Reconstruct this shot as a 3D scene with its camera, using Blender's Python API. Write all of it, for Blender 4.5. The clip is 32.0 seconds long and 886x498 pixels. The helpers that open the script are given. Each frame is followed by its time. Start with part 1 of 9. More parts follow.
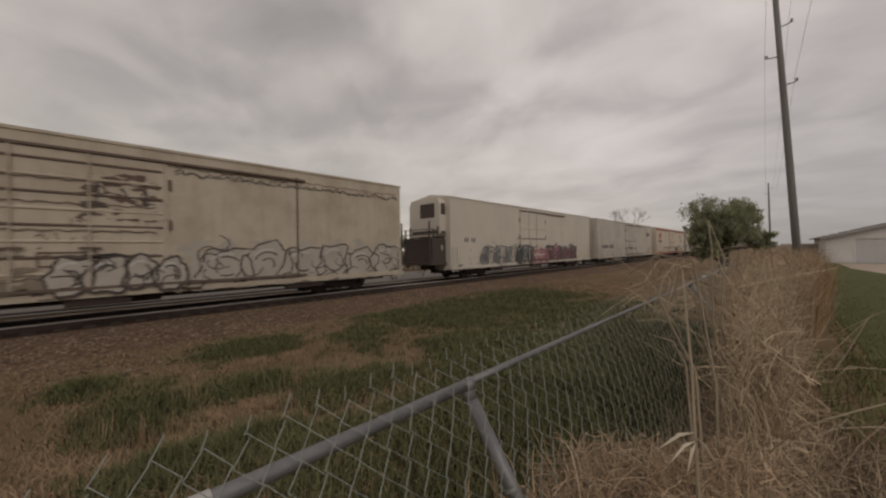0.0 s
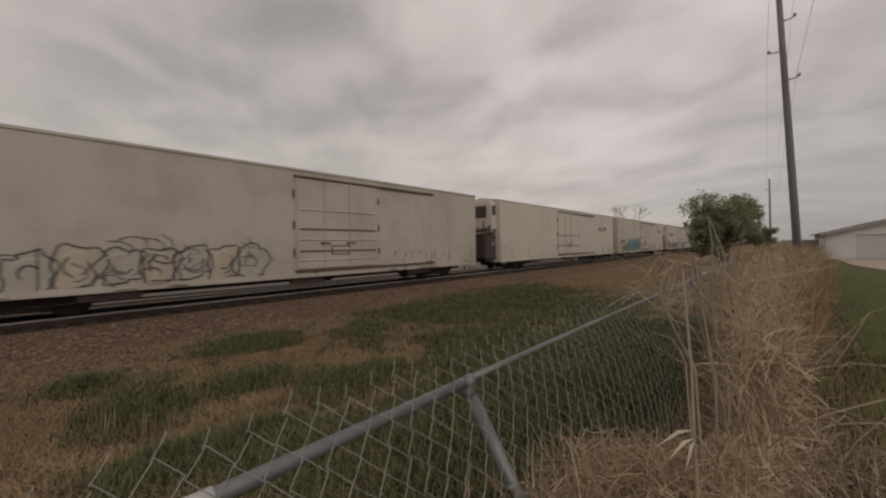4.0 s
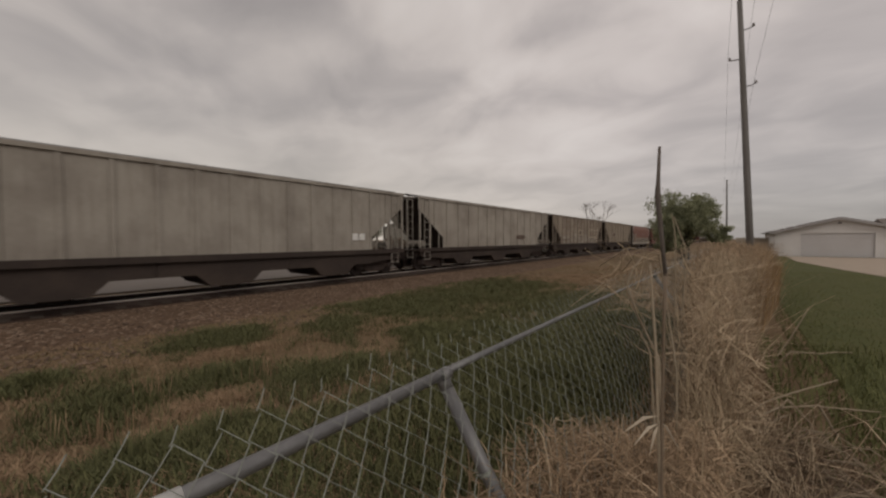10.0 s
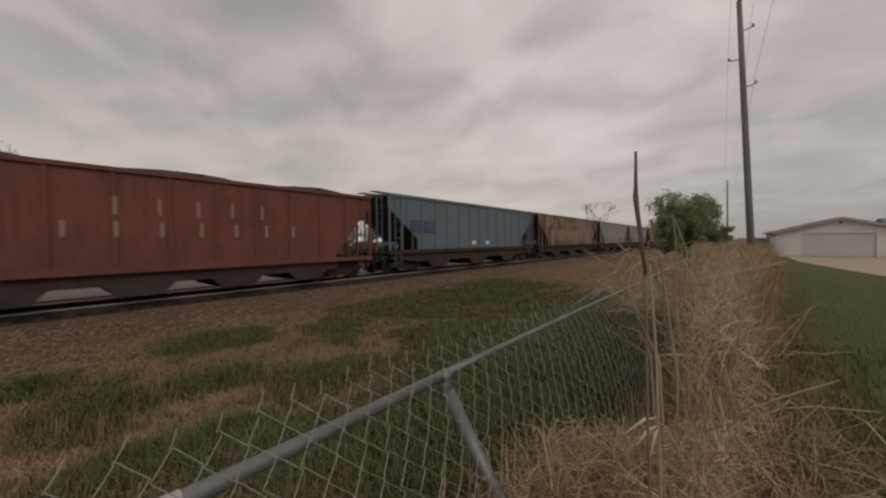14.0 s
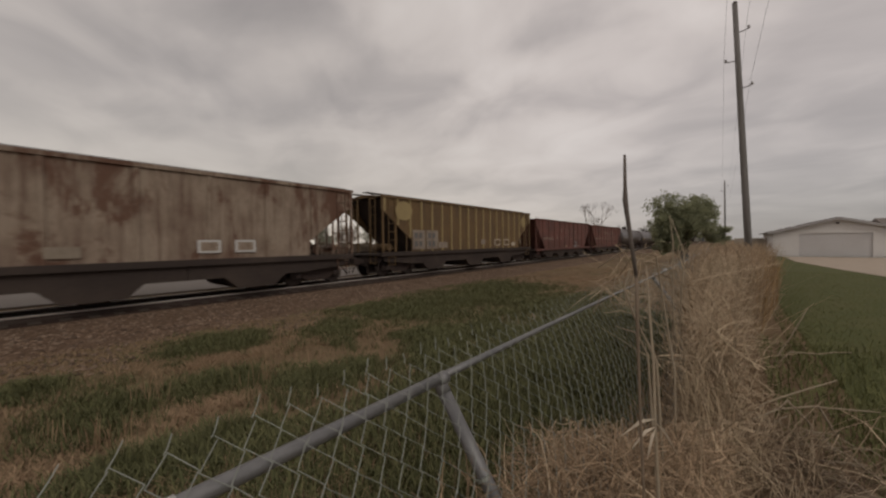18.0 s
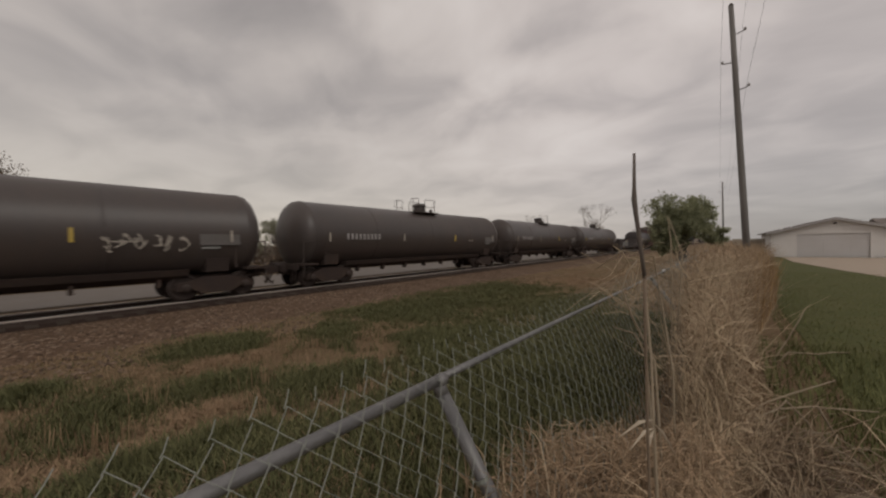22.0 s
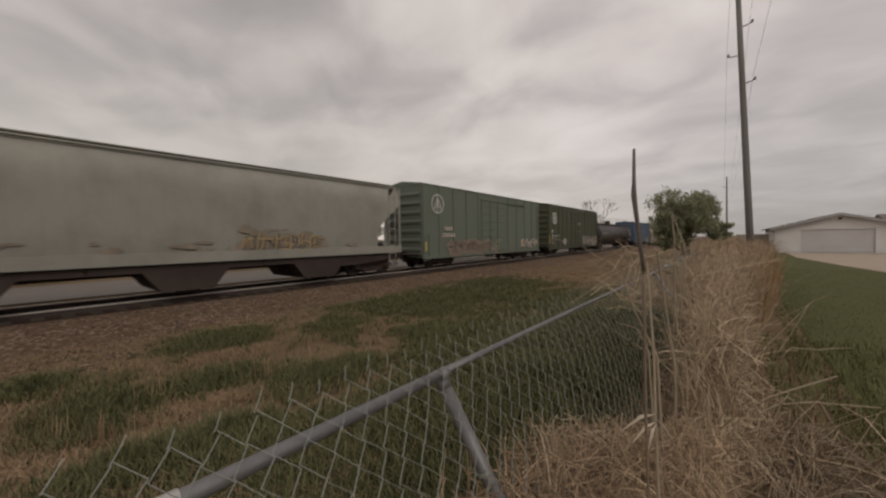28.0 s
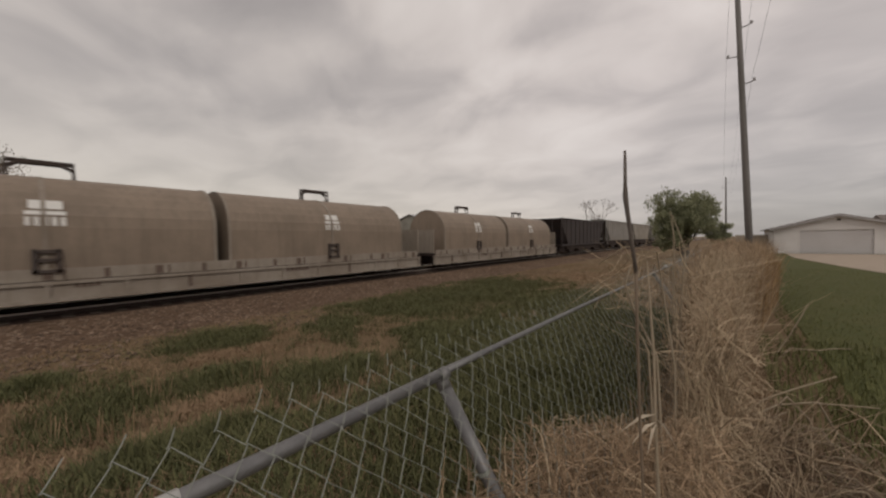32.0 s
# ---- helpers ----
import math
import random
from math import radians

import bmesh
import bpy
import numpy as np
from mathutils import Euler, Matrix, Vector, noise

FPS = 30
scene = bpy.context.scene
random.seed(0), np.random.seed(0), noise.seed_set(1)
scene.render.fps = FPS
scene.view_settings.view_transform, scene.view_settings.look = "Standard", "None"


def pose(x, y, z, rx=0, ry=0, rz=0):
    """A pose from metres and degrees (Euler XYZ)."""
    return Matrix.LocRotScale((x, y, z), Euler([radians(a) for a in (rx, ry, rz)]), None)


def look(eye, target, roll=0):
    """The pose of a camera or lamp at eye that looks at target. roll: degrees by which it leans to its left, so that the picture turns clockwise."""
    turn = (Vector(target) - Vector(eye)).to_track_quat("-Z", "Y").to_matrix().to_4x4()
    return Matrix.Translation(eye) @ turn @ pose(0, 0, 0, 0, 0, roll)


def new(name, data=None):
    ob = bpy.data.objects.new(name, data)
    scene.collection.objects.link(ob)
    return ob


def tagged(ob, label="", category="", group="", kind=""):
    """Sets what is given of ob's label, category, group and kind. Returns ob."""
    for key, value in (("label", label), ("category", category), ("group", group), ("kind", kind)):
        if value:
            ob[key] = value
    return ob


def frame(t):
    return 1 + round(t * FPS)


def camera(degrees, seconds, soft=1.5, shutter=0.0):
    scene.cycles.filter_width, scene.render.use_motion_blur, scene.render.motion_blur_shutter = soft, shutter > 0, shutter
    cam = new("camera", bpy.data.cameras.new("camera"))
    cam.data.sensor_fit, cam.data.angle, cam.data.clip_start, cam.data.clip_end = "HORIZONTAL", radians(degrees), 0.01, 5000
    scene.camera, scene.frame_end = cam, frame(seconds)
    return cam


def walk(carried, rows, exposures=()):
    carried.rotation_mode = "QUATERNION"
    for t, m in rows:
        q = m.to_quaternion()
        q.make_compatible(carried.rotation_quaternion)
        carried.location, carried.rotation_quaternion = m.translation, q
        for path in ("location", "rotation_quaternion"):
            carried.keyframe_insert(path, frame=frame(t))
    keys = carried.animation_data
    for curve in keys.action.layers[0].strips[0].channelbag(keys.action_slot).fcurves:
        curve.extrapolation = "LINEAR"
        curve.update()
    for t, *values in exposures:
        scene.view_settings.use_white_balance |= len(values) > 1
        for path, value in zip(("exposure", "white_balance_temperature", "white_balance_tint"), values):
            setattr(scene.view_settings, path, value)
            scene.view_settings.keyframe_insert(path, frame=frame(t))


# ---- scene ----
cam = camera(103.33, 32.0, soft=2.3, shutter=0.12)
PATH = [
    (0.0, look((0.0027, 0.0025, 1.6439), (-6.8608, 7.2752, 1.6829), -0.92)),
    (0.5, look((0.0069, 0.0065, 1.6456), (-6.8316, 7.3027, 1.6725), -1.08)),
    (1.0, look((0.0043, 0.0040, 1.6480), (-6.8144, 7.3187, 1.6134), -1.06)),
    (1.5, look((0.0015, 0.0014, 1.6499), (-6.8195, 7.3134, 1.5579), -0.92)),
    (2.0, look((0.0005, 0.0005, 1.6510), (-6.8388, 7.2945, 1.5044), -0.76)),
    (2.5, look((0.0040, 0.0038, 1.6526), (-6.8199, 7.3119, 1.4954), -0.96)),
    (3.0, look((0.0054, 0.0051, 1.6501), (-6.8606, 7.2745, 1.5344), -1.08)),
    (3.5, look((0.0047, 0.0045, 1.6493), (-6.8922, 7.2452, 1.5833), -1.02)),
    (5.5, look((-0.0089, -0.0076, 1.6513), (-6.5050, 7.5939, 1.5224), -0.07)),
    (6.0, look((-0.0101, -0.0083, 1.6486), (-6.3489, 7.7257, 1.5841), -0.00)),
    (6.5, look((-0.0074, -0.0060, 1.6477), (-6.3203, 7.7488, 1.5459), -0.21)),
    (7.0, look((-0.0079, -0.0066, 1.6447), (-6.4179, 7.6686, 1.5889), -0.08)),
    (7.5, look((-0.0061, -0.0051, 1.6484), (-6.4230, 7.6638, 1.5417), -0.26)),
    (8.0, look((-0.0068, -0.0058, 1.6453), (-6.4423, 7.6473, 1.5196), -0.12)),
    (8.5, look((-0.0042, -0.0035, 1.6469), (-6.3950, 7.6852, 1.4426), -0.33)),
    (9.0, look((-0.0110, -0.0093, 1.6476), (-6.4362, 7.6506, 1.4382), 0.02)),
    (9.5, look((-0.0066, -0.0055, 1.6493), (-6.3636, 7.7107, 1.4264), -0.20)),
    (10.0, look((-0.0054, -0.0044, 1.6487), (-6.3318, 7.7356, 1.3859), -0.24)),
    (10.5, look((-0.0077, -0.0062, 1.6524), (-6.2806, 7.7753, 1.3390), -0.14)),
    (11.0, look((-0.0091, -0.0074, 1.6493), (-6.3543, 7.7152, 1.3368), 0.03)),
    (11.5, look((-0.0105, -0.0087, 1.6491), (-6.4037, 7.6761, 1.3832), 0.07)),
    (12.0, look((-0.0116, -0.0097, 1.6484), (-6.4347, 7.6510, 1.4092), 0.09)),
    (12.5, look((-0.0017, -0.0014, 1.6470), (-6.3508, 7.7211, 1.4183), -0.44)),
    (13.0, look((-0.0008, -0.0006, 1.6470), (-6.3305, 7.7384, 1.4411), -0.63)),
    (13.5, look((-0.0008, -0.0006, 1.6450), (-6.3708, 7.7061, 1.4760), -0.60)),
    (14.0, look((-0.0029, -0.0024, 1.6503), (-6.3426, 7.7278, 1.4197), -0.43)),
    (14.5, look((-0.0045, -0.0037, 1.6505), (-6.3528, 7.7193, 1.4186), -0.38)),
    (16.5, look((0.0001, 0.0000, 1.6489), (-6.2651, 7.7896, 1.3826), -0.50)),
    (17.0, look((0.0012, 0.0010, 1.6519), (-6.2493, 7.8036, 1.4279), -0.63)),
    (17.5, look((-0.0014, -0.0012, 1.6530), (-6.3142, 7.7522, 1.4674), -0.47)),
    (18.0, look((0.0017, 0.0014, 1.6529), (-6.3088, 7.7566, 1.4670), -0.66)),
    (18.5, look((0.0035, 0.0028, 1.6528), (-6.2782, 7.7813, 1.4665), -0.79)),
    (19.0, look((0.0036, 0.0029, 1.6533), (-6.2959, 7.7675, 1.4853), -0.83)),
    (19.5, look((0.0056, 0.0045, 1.6534), (-6.2720, 7.7867, 1.4836), -0.86)),
    (20.0, look((0.0056, 0.0045, 1.6538), (-6.2709, 7.7876, 1.4809), -0.88)),
    (20.5, look((0.0057, 0.0046, 1.6506), (-6.2878, 7.7744, 1.5026), -0.95)),
    (21.0, look((0.0054, 0.0044, 1.6486), (-6.3069, 7.7595, 1.5376), -0.89)),
    (21.5, look((0.0059, 0.0048, 1.6516), (-6.2682, 7.7904, 1.5168), -0.99)),
    (22.0, look((0.0047, 0.0038, 1.6517), (-6.2831, 7.7785, 1.5164), -0.88)),
    (22.5, look((0.0012, 0.0009, 1.6489), (-6.3064, 7.7596, 1.5149), -0.63)),
    (23.0, look((0.0021, 0.0017, 1.6514), (-6.2733, 7.7856, 1.4765), -0.67)),
    (23.5, look((0.0005, 0.0004, 1.6503), (-6.2649, 7.7908, 1.4177), -0.59)),
    (24.0, look((0.0001, 0.0001, 1.6529), (-6.2654, 7.7882, 1.3562), -0.49)),
    (24.5, look((0.0012, 0.0010, 1.6492), (-6.3264, 7.7405, 1.4028), -0.63)),
    (25.0, look((0.0031, 0.0026, 1.6466), (-6.3713, 7.7059, 1.4866), -0.79)),
    (25.5, look((0.0122, 0.0100, 1.6480), (-6.3238, 7.7441, 1.4528), -1.24)),
    (27.5, look((0.0062, 0.0050, 1.6548), (-6.2328, 7.8117, 1.2958), -0.92)),
    (28.0, look((0.0021, 0.0017, 1.6517), (-6.3285, 7.7374, 1.3647), -0.72)),
    (28.5, look((0.0039, 0.0031, 1.6498), (-6.3197, 7.7451, 1.3765), -0.77)),
    (29.0, look((0.0056, 0.0046, 1.6503), (-6.2895, 7.7695, 1.3723), -0.89)),
    (29.5, look((0.0041, 0.0033, 1.6513), (-6.2779, 7.7786, 1.3653), -0.88)),
    (30.0, look((0.0032, 0.0026, 1.6541), (-6.2338, 7.8122, 1.3239), -0.83)),
    (30.5, look((0.0016, 0.0013, 1.6527), (-6.2466, 7.8015, 1.3109), -0.72)),
    (31.0, look((0.0027, 0.0022, 1.6536), (-6.2374, 7.8085, 1.3048), -0.65)),
    (31.5, look((0.0006, 0.0004, 1.6536), (-6.2630, 7.7881, 1.3060), -0.60)),
    (32.0, look((0.0004, 0.0003, 1.6509), (-6.3187, 7.7457, 1.3702), -0.65)),
]
# the camera opens up a little in the last seconds
walk(cam, PATH, [(0.0, 0.03), (25.5, 0.03), (28.0, 0.16), (32.0, 0.16)])

# ---------------------------------------------------------------- light
SUN_EL, SUN_AZ = radians(38), radians(250)
world = bpy.data.worlds.new("overcast_sky")
scene.world = world
world.use_nodes = True


def nd(tree, kind, **values):
    n = tree.nodes.new(kind)
    for key, value in values.items():
        if key in n.inputs:
            n.inputs[key].default_value = value
    return n


def ramp(tree, stops, source):
    n = tree.nodes.new("ShaderNodeValToRGB")
    e = n.color_ramp.elements
    while len(e) < len(stops):
        e.new(0.5)
    for el, (p, c) in zip(e, stops):
        el.position = p
        el.color = (*c, 1) if len(c) == 3 else c
    tree.links.new(source, n.inputs[0])
    return n.outputs[0]


def mix(tree, a, b, fac, mode="MIX"):
    n = tree.nodes.new("ShaderNodeMix")
    n.data_type, n.blend_type = "RGBA", mode
    for socket, v in ((n.inputs[0], fac), (n.inputs[6], a), (n.inputs[7], b)):
        if isinstance(v, bpy.types.NodeSocket):
            tree.links.new(v, socket)
        elif isinstance(v, (int, float)):
            socket.default_value = v
        else:
            socket.default_value = (*v, 1)
    return n.outputs[2]


def mth(tree, op, a, b=0.0):
    n = tree.nodes.new("ShaderNodeMath")
    n.operation = op
    for socket, v in zip(n.inputs, (a, b)):
        if isinstance(v, bpy.types.NodeSocket):
            tree.links.new(v, socket)
        else:
            socket.default_value = v
    return n.outputs[0]


CLOUDS = [(-68, 30, 15, 4, -0.10), (-69, 21, 14, 3.6, -0.085), (-53, 20.2, 9, 1.9, -0.06), (-35.5, 19.3, 10, 2.0, -0.03), (-23, 19.6, 7, 2.2, -0.02),
          (-19.6, 29.2, 5, 2, -0.05), (9, 12, 8, 3, -0.05), (-48.3, 20.1, 3, 1.5, 0.07), (-77, 12.5, 17, 3, 0.06), (-87, 15.8, 4, 1.2, 0.06),
          (-9.7, 26, 8, 4, 0.06), (-41, 33, 9, 4, 0.07), (-26, 14, 12, 4.5, 0.05), (-28, 25, 8, 3, 0.04), (-82, 26, 6, 2.5, 0.04), (-40, 13, 14, 2.5, 0.03)]


def build_sky():
    t = world.node_tree
    t.nodes.clear()
    out, bg = t.nodes.new("ShaderNodeOutputWorld"), t.nodes.new("ShaderNodeBackground")
    co = t.nodes.new("ShaderNodeTexCoord")
    sep = t.nodes.new("ShaderNodeSeparateXYZ")
    t.links.new(co.outputs["Generated"], sep.inputs[0])
    up = mth(t, "MAXIMUM", sep.outputs[2], 0.0)
    den = mth(t, "ADD", up, 0.2)
    flat = t.nodes.new("ShaderNodeCombineXYZ")
    t.links.new(mth(t, "DIVIDE", sep.outputs[0], den), flat.inputs[0])
    t.links.new(mth(t, "DIVIDE", sep.outputs[1], den), flat.inputs[1])
    mp = nd(t, "ShaderNodeMapping", Location=(3.1, 1.7, 0), Rotation=(0, 0, 0.75), Scale=(0.8, 1.0, 1))
    t.links.new(flat.outputs[0], mp.inputs[0])
    big = nd(t, "ShaderNodeTexNoise", Scale=1.15, Detail=3.0, Roughness=0.5, Distortion=0.3)
    fine = nd(t, "ShaderNodeTexNoise", Scale=2.6, Detail=5.0, Roughness=0.46, Distortion=0.5)
    for n in (big, fine):
        t.links.new(mp.outputs[0], n.inputs["Vector"])
    v = mth(t, "ADD", mth(t, "MULTIPLY", big.outputs[0], 0.42), mth(t, "MULTIPLY", fine.outputs[0], 0.58))
    # the larger cloud masses: direction, width and height in degrees, and how much darker or lighter
    puff = nd(t, "ShaderNodeTexNoise", Scale=5.0, Detail=4.0, Roughness=0.55)
    t.links.new(co.outputs["Generated"], puff.inputs["Vector"])
    bent = t.nodes.new("ShaderNodeVectorMath")
    bent.operation = "MULTIPLY_ADD"
    t.links.new(puff.outputs["Color"], bent.inputs[0])
    bent.inputs[1].default_value = (0.34, 0.34, 0.26)
    t.links.new(co.outputs["Generated"], bent.inputs[2])
    shift = Vector((0.17, 0.17, 0.13))

    def dot(axis, off):
        n = t.nodes.new("ShaderNodeVectorMath")
        n.operation = "DOT_PRODUCT"
        t.links.new(bent.outputs[0], n.inputs[0])
        n.inputs[1].default_value = axis
        return mth(t, "SUBTRACT", n.outputs["Value"], off)

    for az, el, wide, tall, depth in CLOUDS:
        az, el = radians(az), radians(el)
        c_ = Vector((math.sin(az) * math.cos(el), math.cos(az) * math.cos(el), math.sin(el)))
        right = Vector((math.cos(az), -math.sin(az), 0))
        above = right.cross(c_)
        h_ = mth(t, "DIVIDE", dot(right, right.dot(shift)), radians(wide))
        v_ = mth(t, "DIVIDE", dot(above, above.dot(shift)), radians(tall))
        r2 = mth(t, "ADD", mth(t, "MULTIPLY", h_, h_), mth(t, "MULTIPLY", v_, v_))
        soft = mth(t, "DIVIDE", 1.0, mth(t, "ADD", 1.0, mth(t, "MULTIPLY", r2, r2)))
        ahead = mth(t, "MINIMUM", mth(t, "MAXIMUM", mth(t, "MULTIPLY", dot(c_, c_.dot(shift)), 2.0), 0.0), 1.0)
        v = mth(t, "ADD", v, mth(t, "MULTIPLY", mth(t, "MULTIPLY", soft, ahead), depth))
    cloud = ramp(t, [(0.28, (0.31, 0.278, 0.266)), (0.42, (0.40, 0.358, 0.34)), (0.55, (0.50, 0.447, 0.42)), (0.72, (0.60, 0.545, 0.515))], v)
    # towards the horizon the layers close up and go even
    low = ramp(t, [(0.0, (1, 1, 1)), (0.10, (0.55, 0.55, 0.55)), (0.34, (0, 0, 0))], up)
    side = ramp(t, [(0.0, (0.61, 0.545, 0.465)), (0.26, (0.57, 0.51, 0.455)), (0.44, (0.39, 0.357, 0.338)), (0.56, (0.232, 0.221, 0.217)), (1.0, (0.232, 0.221, 0.217))],
                mth(t, "ADD", mth(t, "MULTIPLY", sep.outputs[0], 0.5), 0.5))
    sky = nd(t, "ShaderNodeTexSky")
    sky.sky_type, sky.sun_disc, sky.sun_elevation, sky.sun_rotation = "NISHITA", False, SUN_EL, SUN_AZ
    cloud = mix(t, cloud, ramp(t, [(0.0, (0.88, 0.878, 0.85)), (0.1, (0.98, 0.978, 0.95)), (0.2, (1.09, 1.09, 1.07)), (0.28, (1.15, 1.15, 1.14)), (0.42, (1.17, 1.17, 1.17)), (0.65, (1.26, 1.26, 1.26))], mth(t, "ADD", mth(t, "MULTIPLY", sep.outputs[0], 0.5), 0.5)), 1.0, "MULTIPLY")
    c = mix(t, cloud, side, mth(t, "MULTIPLY", low, 0.85))
    dim = mix(t, (0, 0, 0), sky.outputs[0], 0.12)
    c = mix(t, c, dim, 0.06)
    t.links.new(c, bg.inputs[0])
    bg.inputs[1].default_value = 1.0
    t.links.new(bg.outputs[0], out.inputs[0])


build_sky()
sun = new("sun", bpy.data.lights.new("sun", "SUN"))
sun.data.energy, sun.data.angle, sun.data.color = 0.7, radians(25), (1.0, 0.95, 0.88)
sun.matrix_world = pose(0, 0, 30, 52, 0, 62)
scene.view_settings.exposure = 0.0


# ---------------------------------------------------------------- materials
def material(name):
    m = bpy.data.materials.new(name)
    m.use_nodes = True
    t = m.node_tree
    return m, t, t.nodes["Principled BSDF"]


def surface(name, base, rough=0.7, metal=0.0, grain=0.25, size=1.0, bump=0.2, dirt=(0.10, 0.085, 0.07), dirty=0.3, streak=0.0,
            rust=0.0, rust_colour=(0.16, 0.065, 0.03), vary=0.0, stretch=(1, 1, 1), spec=0.35):
    """A worn surface: grain, cloudy dirt, running streaks and rust on a base colour."""
    m, t, b = material(name)
    co = t.nodes.new("ShaderNodeTexCoord")
    mp = nd(t, "ShaderNodeMapping", Scale=tuple(stretch))
    t.links.new(co.outputs["Object"], mp.inputs[0])
    fine = nd(t, "ShaderNodeTexNoise", Scale=14.0 / size, Detail=6.0, Roughness=0.65)
    cloudy = nd(t, "ShaderNodeTexNoise", Scale=0.9 / size, Detail=5.0, Roughness=0.62)
    for n in (fine, cloudy):
        t.links.new(mp.outputs[0], n.inputs["Vector"])
    c = mix(t, base, tuple(v * 0.55 for v in base), mth(t, "MULTIPLY", ramp(t, [(0.4, (0, 0, 0)), (0.75, (1, 1, 1))], fine.outputs[0]), grain))
    if vary:
        info = t.nodes.new("ShaderNodeObjectInfo")
        c = mix(t, c, tuple(min(1, v * 1.5 + 0.02) for v in base), mth(t, "MULTIPLY", info.outputs["Random"], vary))
    c = mix(t, c, dirt, mth(t, "MULTIPLY", ramp(t, [(0.42, (0, 0, 0)), (0.68, (1, 1, 1))], cloudy.outputs[0]), dirty))
    if streak:
        run = nd(t, "ShaderNodeMapping", Scale=(3.0, 3.0, 0.22))
        t.links.new(co.outputs["Object"], run.inputs[0])
        lines = nd(t, "ShaderNodeTexNoise", Scale=1.6, Detail=6.0, Roughness=0.7)
        t.links.new(run.outputs[0], lines.inputs["Vector"])
        c = mix(t, c, dirt, mth(t, "MULTIPLY", ramp(t, [(0.48, (0, 0, 0)), (0.66, (1, 1, 1))], lines.outputs[0]), streak))
        thin = nd(t, "ShaderNodeMapping", Scale=(7.0, 7.0, 0.7), Location=(2, 5, 3))
        t.links.new(co.outputs["Object"], thin.inputs[0])
        runs = nd(t, "ShaderNodeTexNoise", Scale=2.4, Detail=7.0, Roughness=0.75)
        t.links.new(thin.outputs[0], runs.inputs["Vector"])
        c = mix(t, c, tuple(v * 0.6 for v in dirt), mth(t, "MULTIPLY", ramp(t, [(0.5, (0, 0, 0)), (0.72, (1, 1, 1))], runs.outputs[0]), streak * 0.6))
    if rust:
        spots = nd(t, "ShaderNodeTexNoise", Scale=0.7, Detail=9.0, Roughness=0.72, Distortion=0.4)
        wide = nd(t, "ShaderNodeMapping", Scale=(1.0, 1.0, 0.5), Location=(7, 3, 1))
        t.links.new(co.outputs["Object"], wide.inputs[0])
        t.links.new(wide.outputs[0], spots.inputs["Vector"])
        edge = 0.72 - 0.36 * rust
        c = mix(t, c, mix(t, rust_colour, tuple(v * 0.5 for v in rust_colour), fine.outputs[0]),
                ramp(t, [(edge, (0, 0, 0)), (edge + 0.07, (0.9, 0.9, 0.9))], spots.outputs[0]))
    t.links.new(c, b.inputs["Base Color"])
    b.inputs["Roughness"].default_value, b.inputs["Metallic"].default_value = rough, metal
    b.inputs["Specular IOR Level"].default_value = spec
    if bump:
        bp = nd(t, "ShaderNodeBump", Strength=bump, Distance=0.02 * size)
        t.links.new(fine.outputs[0], bp.inputs["Height"])
        t.links.new(bp.outputs[0], b.inputs["Normal"])
    return m


def blades(name, low, high, dry=None, share=0.3, thin=0.0):
    """Leaves and stems: a colour that changes from one to the next."""
    m, t, b = material(name)
    geo = t.nodes.new("ShaderNodeNewGeometry")
    c = mix(t, low, high, geo.outputs["Random Per Island"])
    if dry:
        co = t.nodes.new("ShaderNodeTexCoord")
        n = nd(t, "ShaderNodeTexNoise", Scale=0.7, Detail=4.0, Roughness=0.6)
        t.links.new(co.outputs["Object"], n.inputs["Vector"])
        c = mix(t, c, dry, ramp(t, [(0.62 - share * 0.3, (0, 0, 0)), (0.72 - share * 0.3, (1, 1, 1))], n.outputs[0]))
    t.links.new(c, b.inputs["Base Color"])
    b.inputs["Roughness"].default_value = 0.75
    b.inputs["Specular IOR Level"].default_value = 0.2
    if thin:
        # light that comes through a leaf
        tr, mx = t.nodes.new("ShaderNodeBsdfTranslucent"), t.nodes.new("ShaderNodeMixShader")
        t.links.new(c, tr.inputs[0])
        mx.inputs[0].default_value = thin
        t.links.new(b.outputs[0], mx.inputs[1])
        t.links.new(tr.outputs[0], mx.inputs[2])
        t.links.new(mx.outputs[0], t.nodes["Material Output"].inputs[0])
    return m


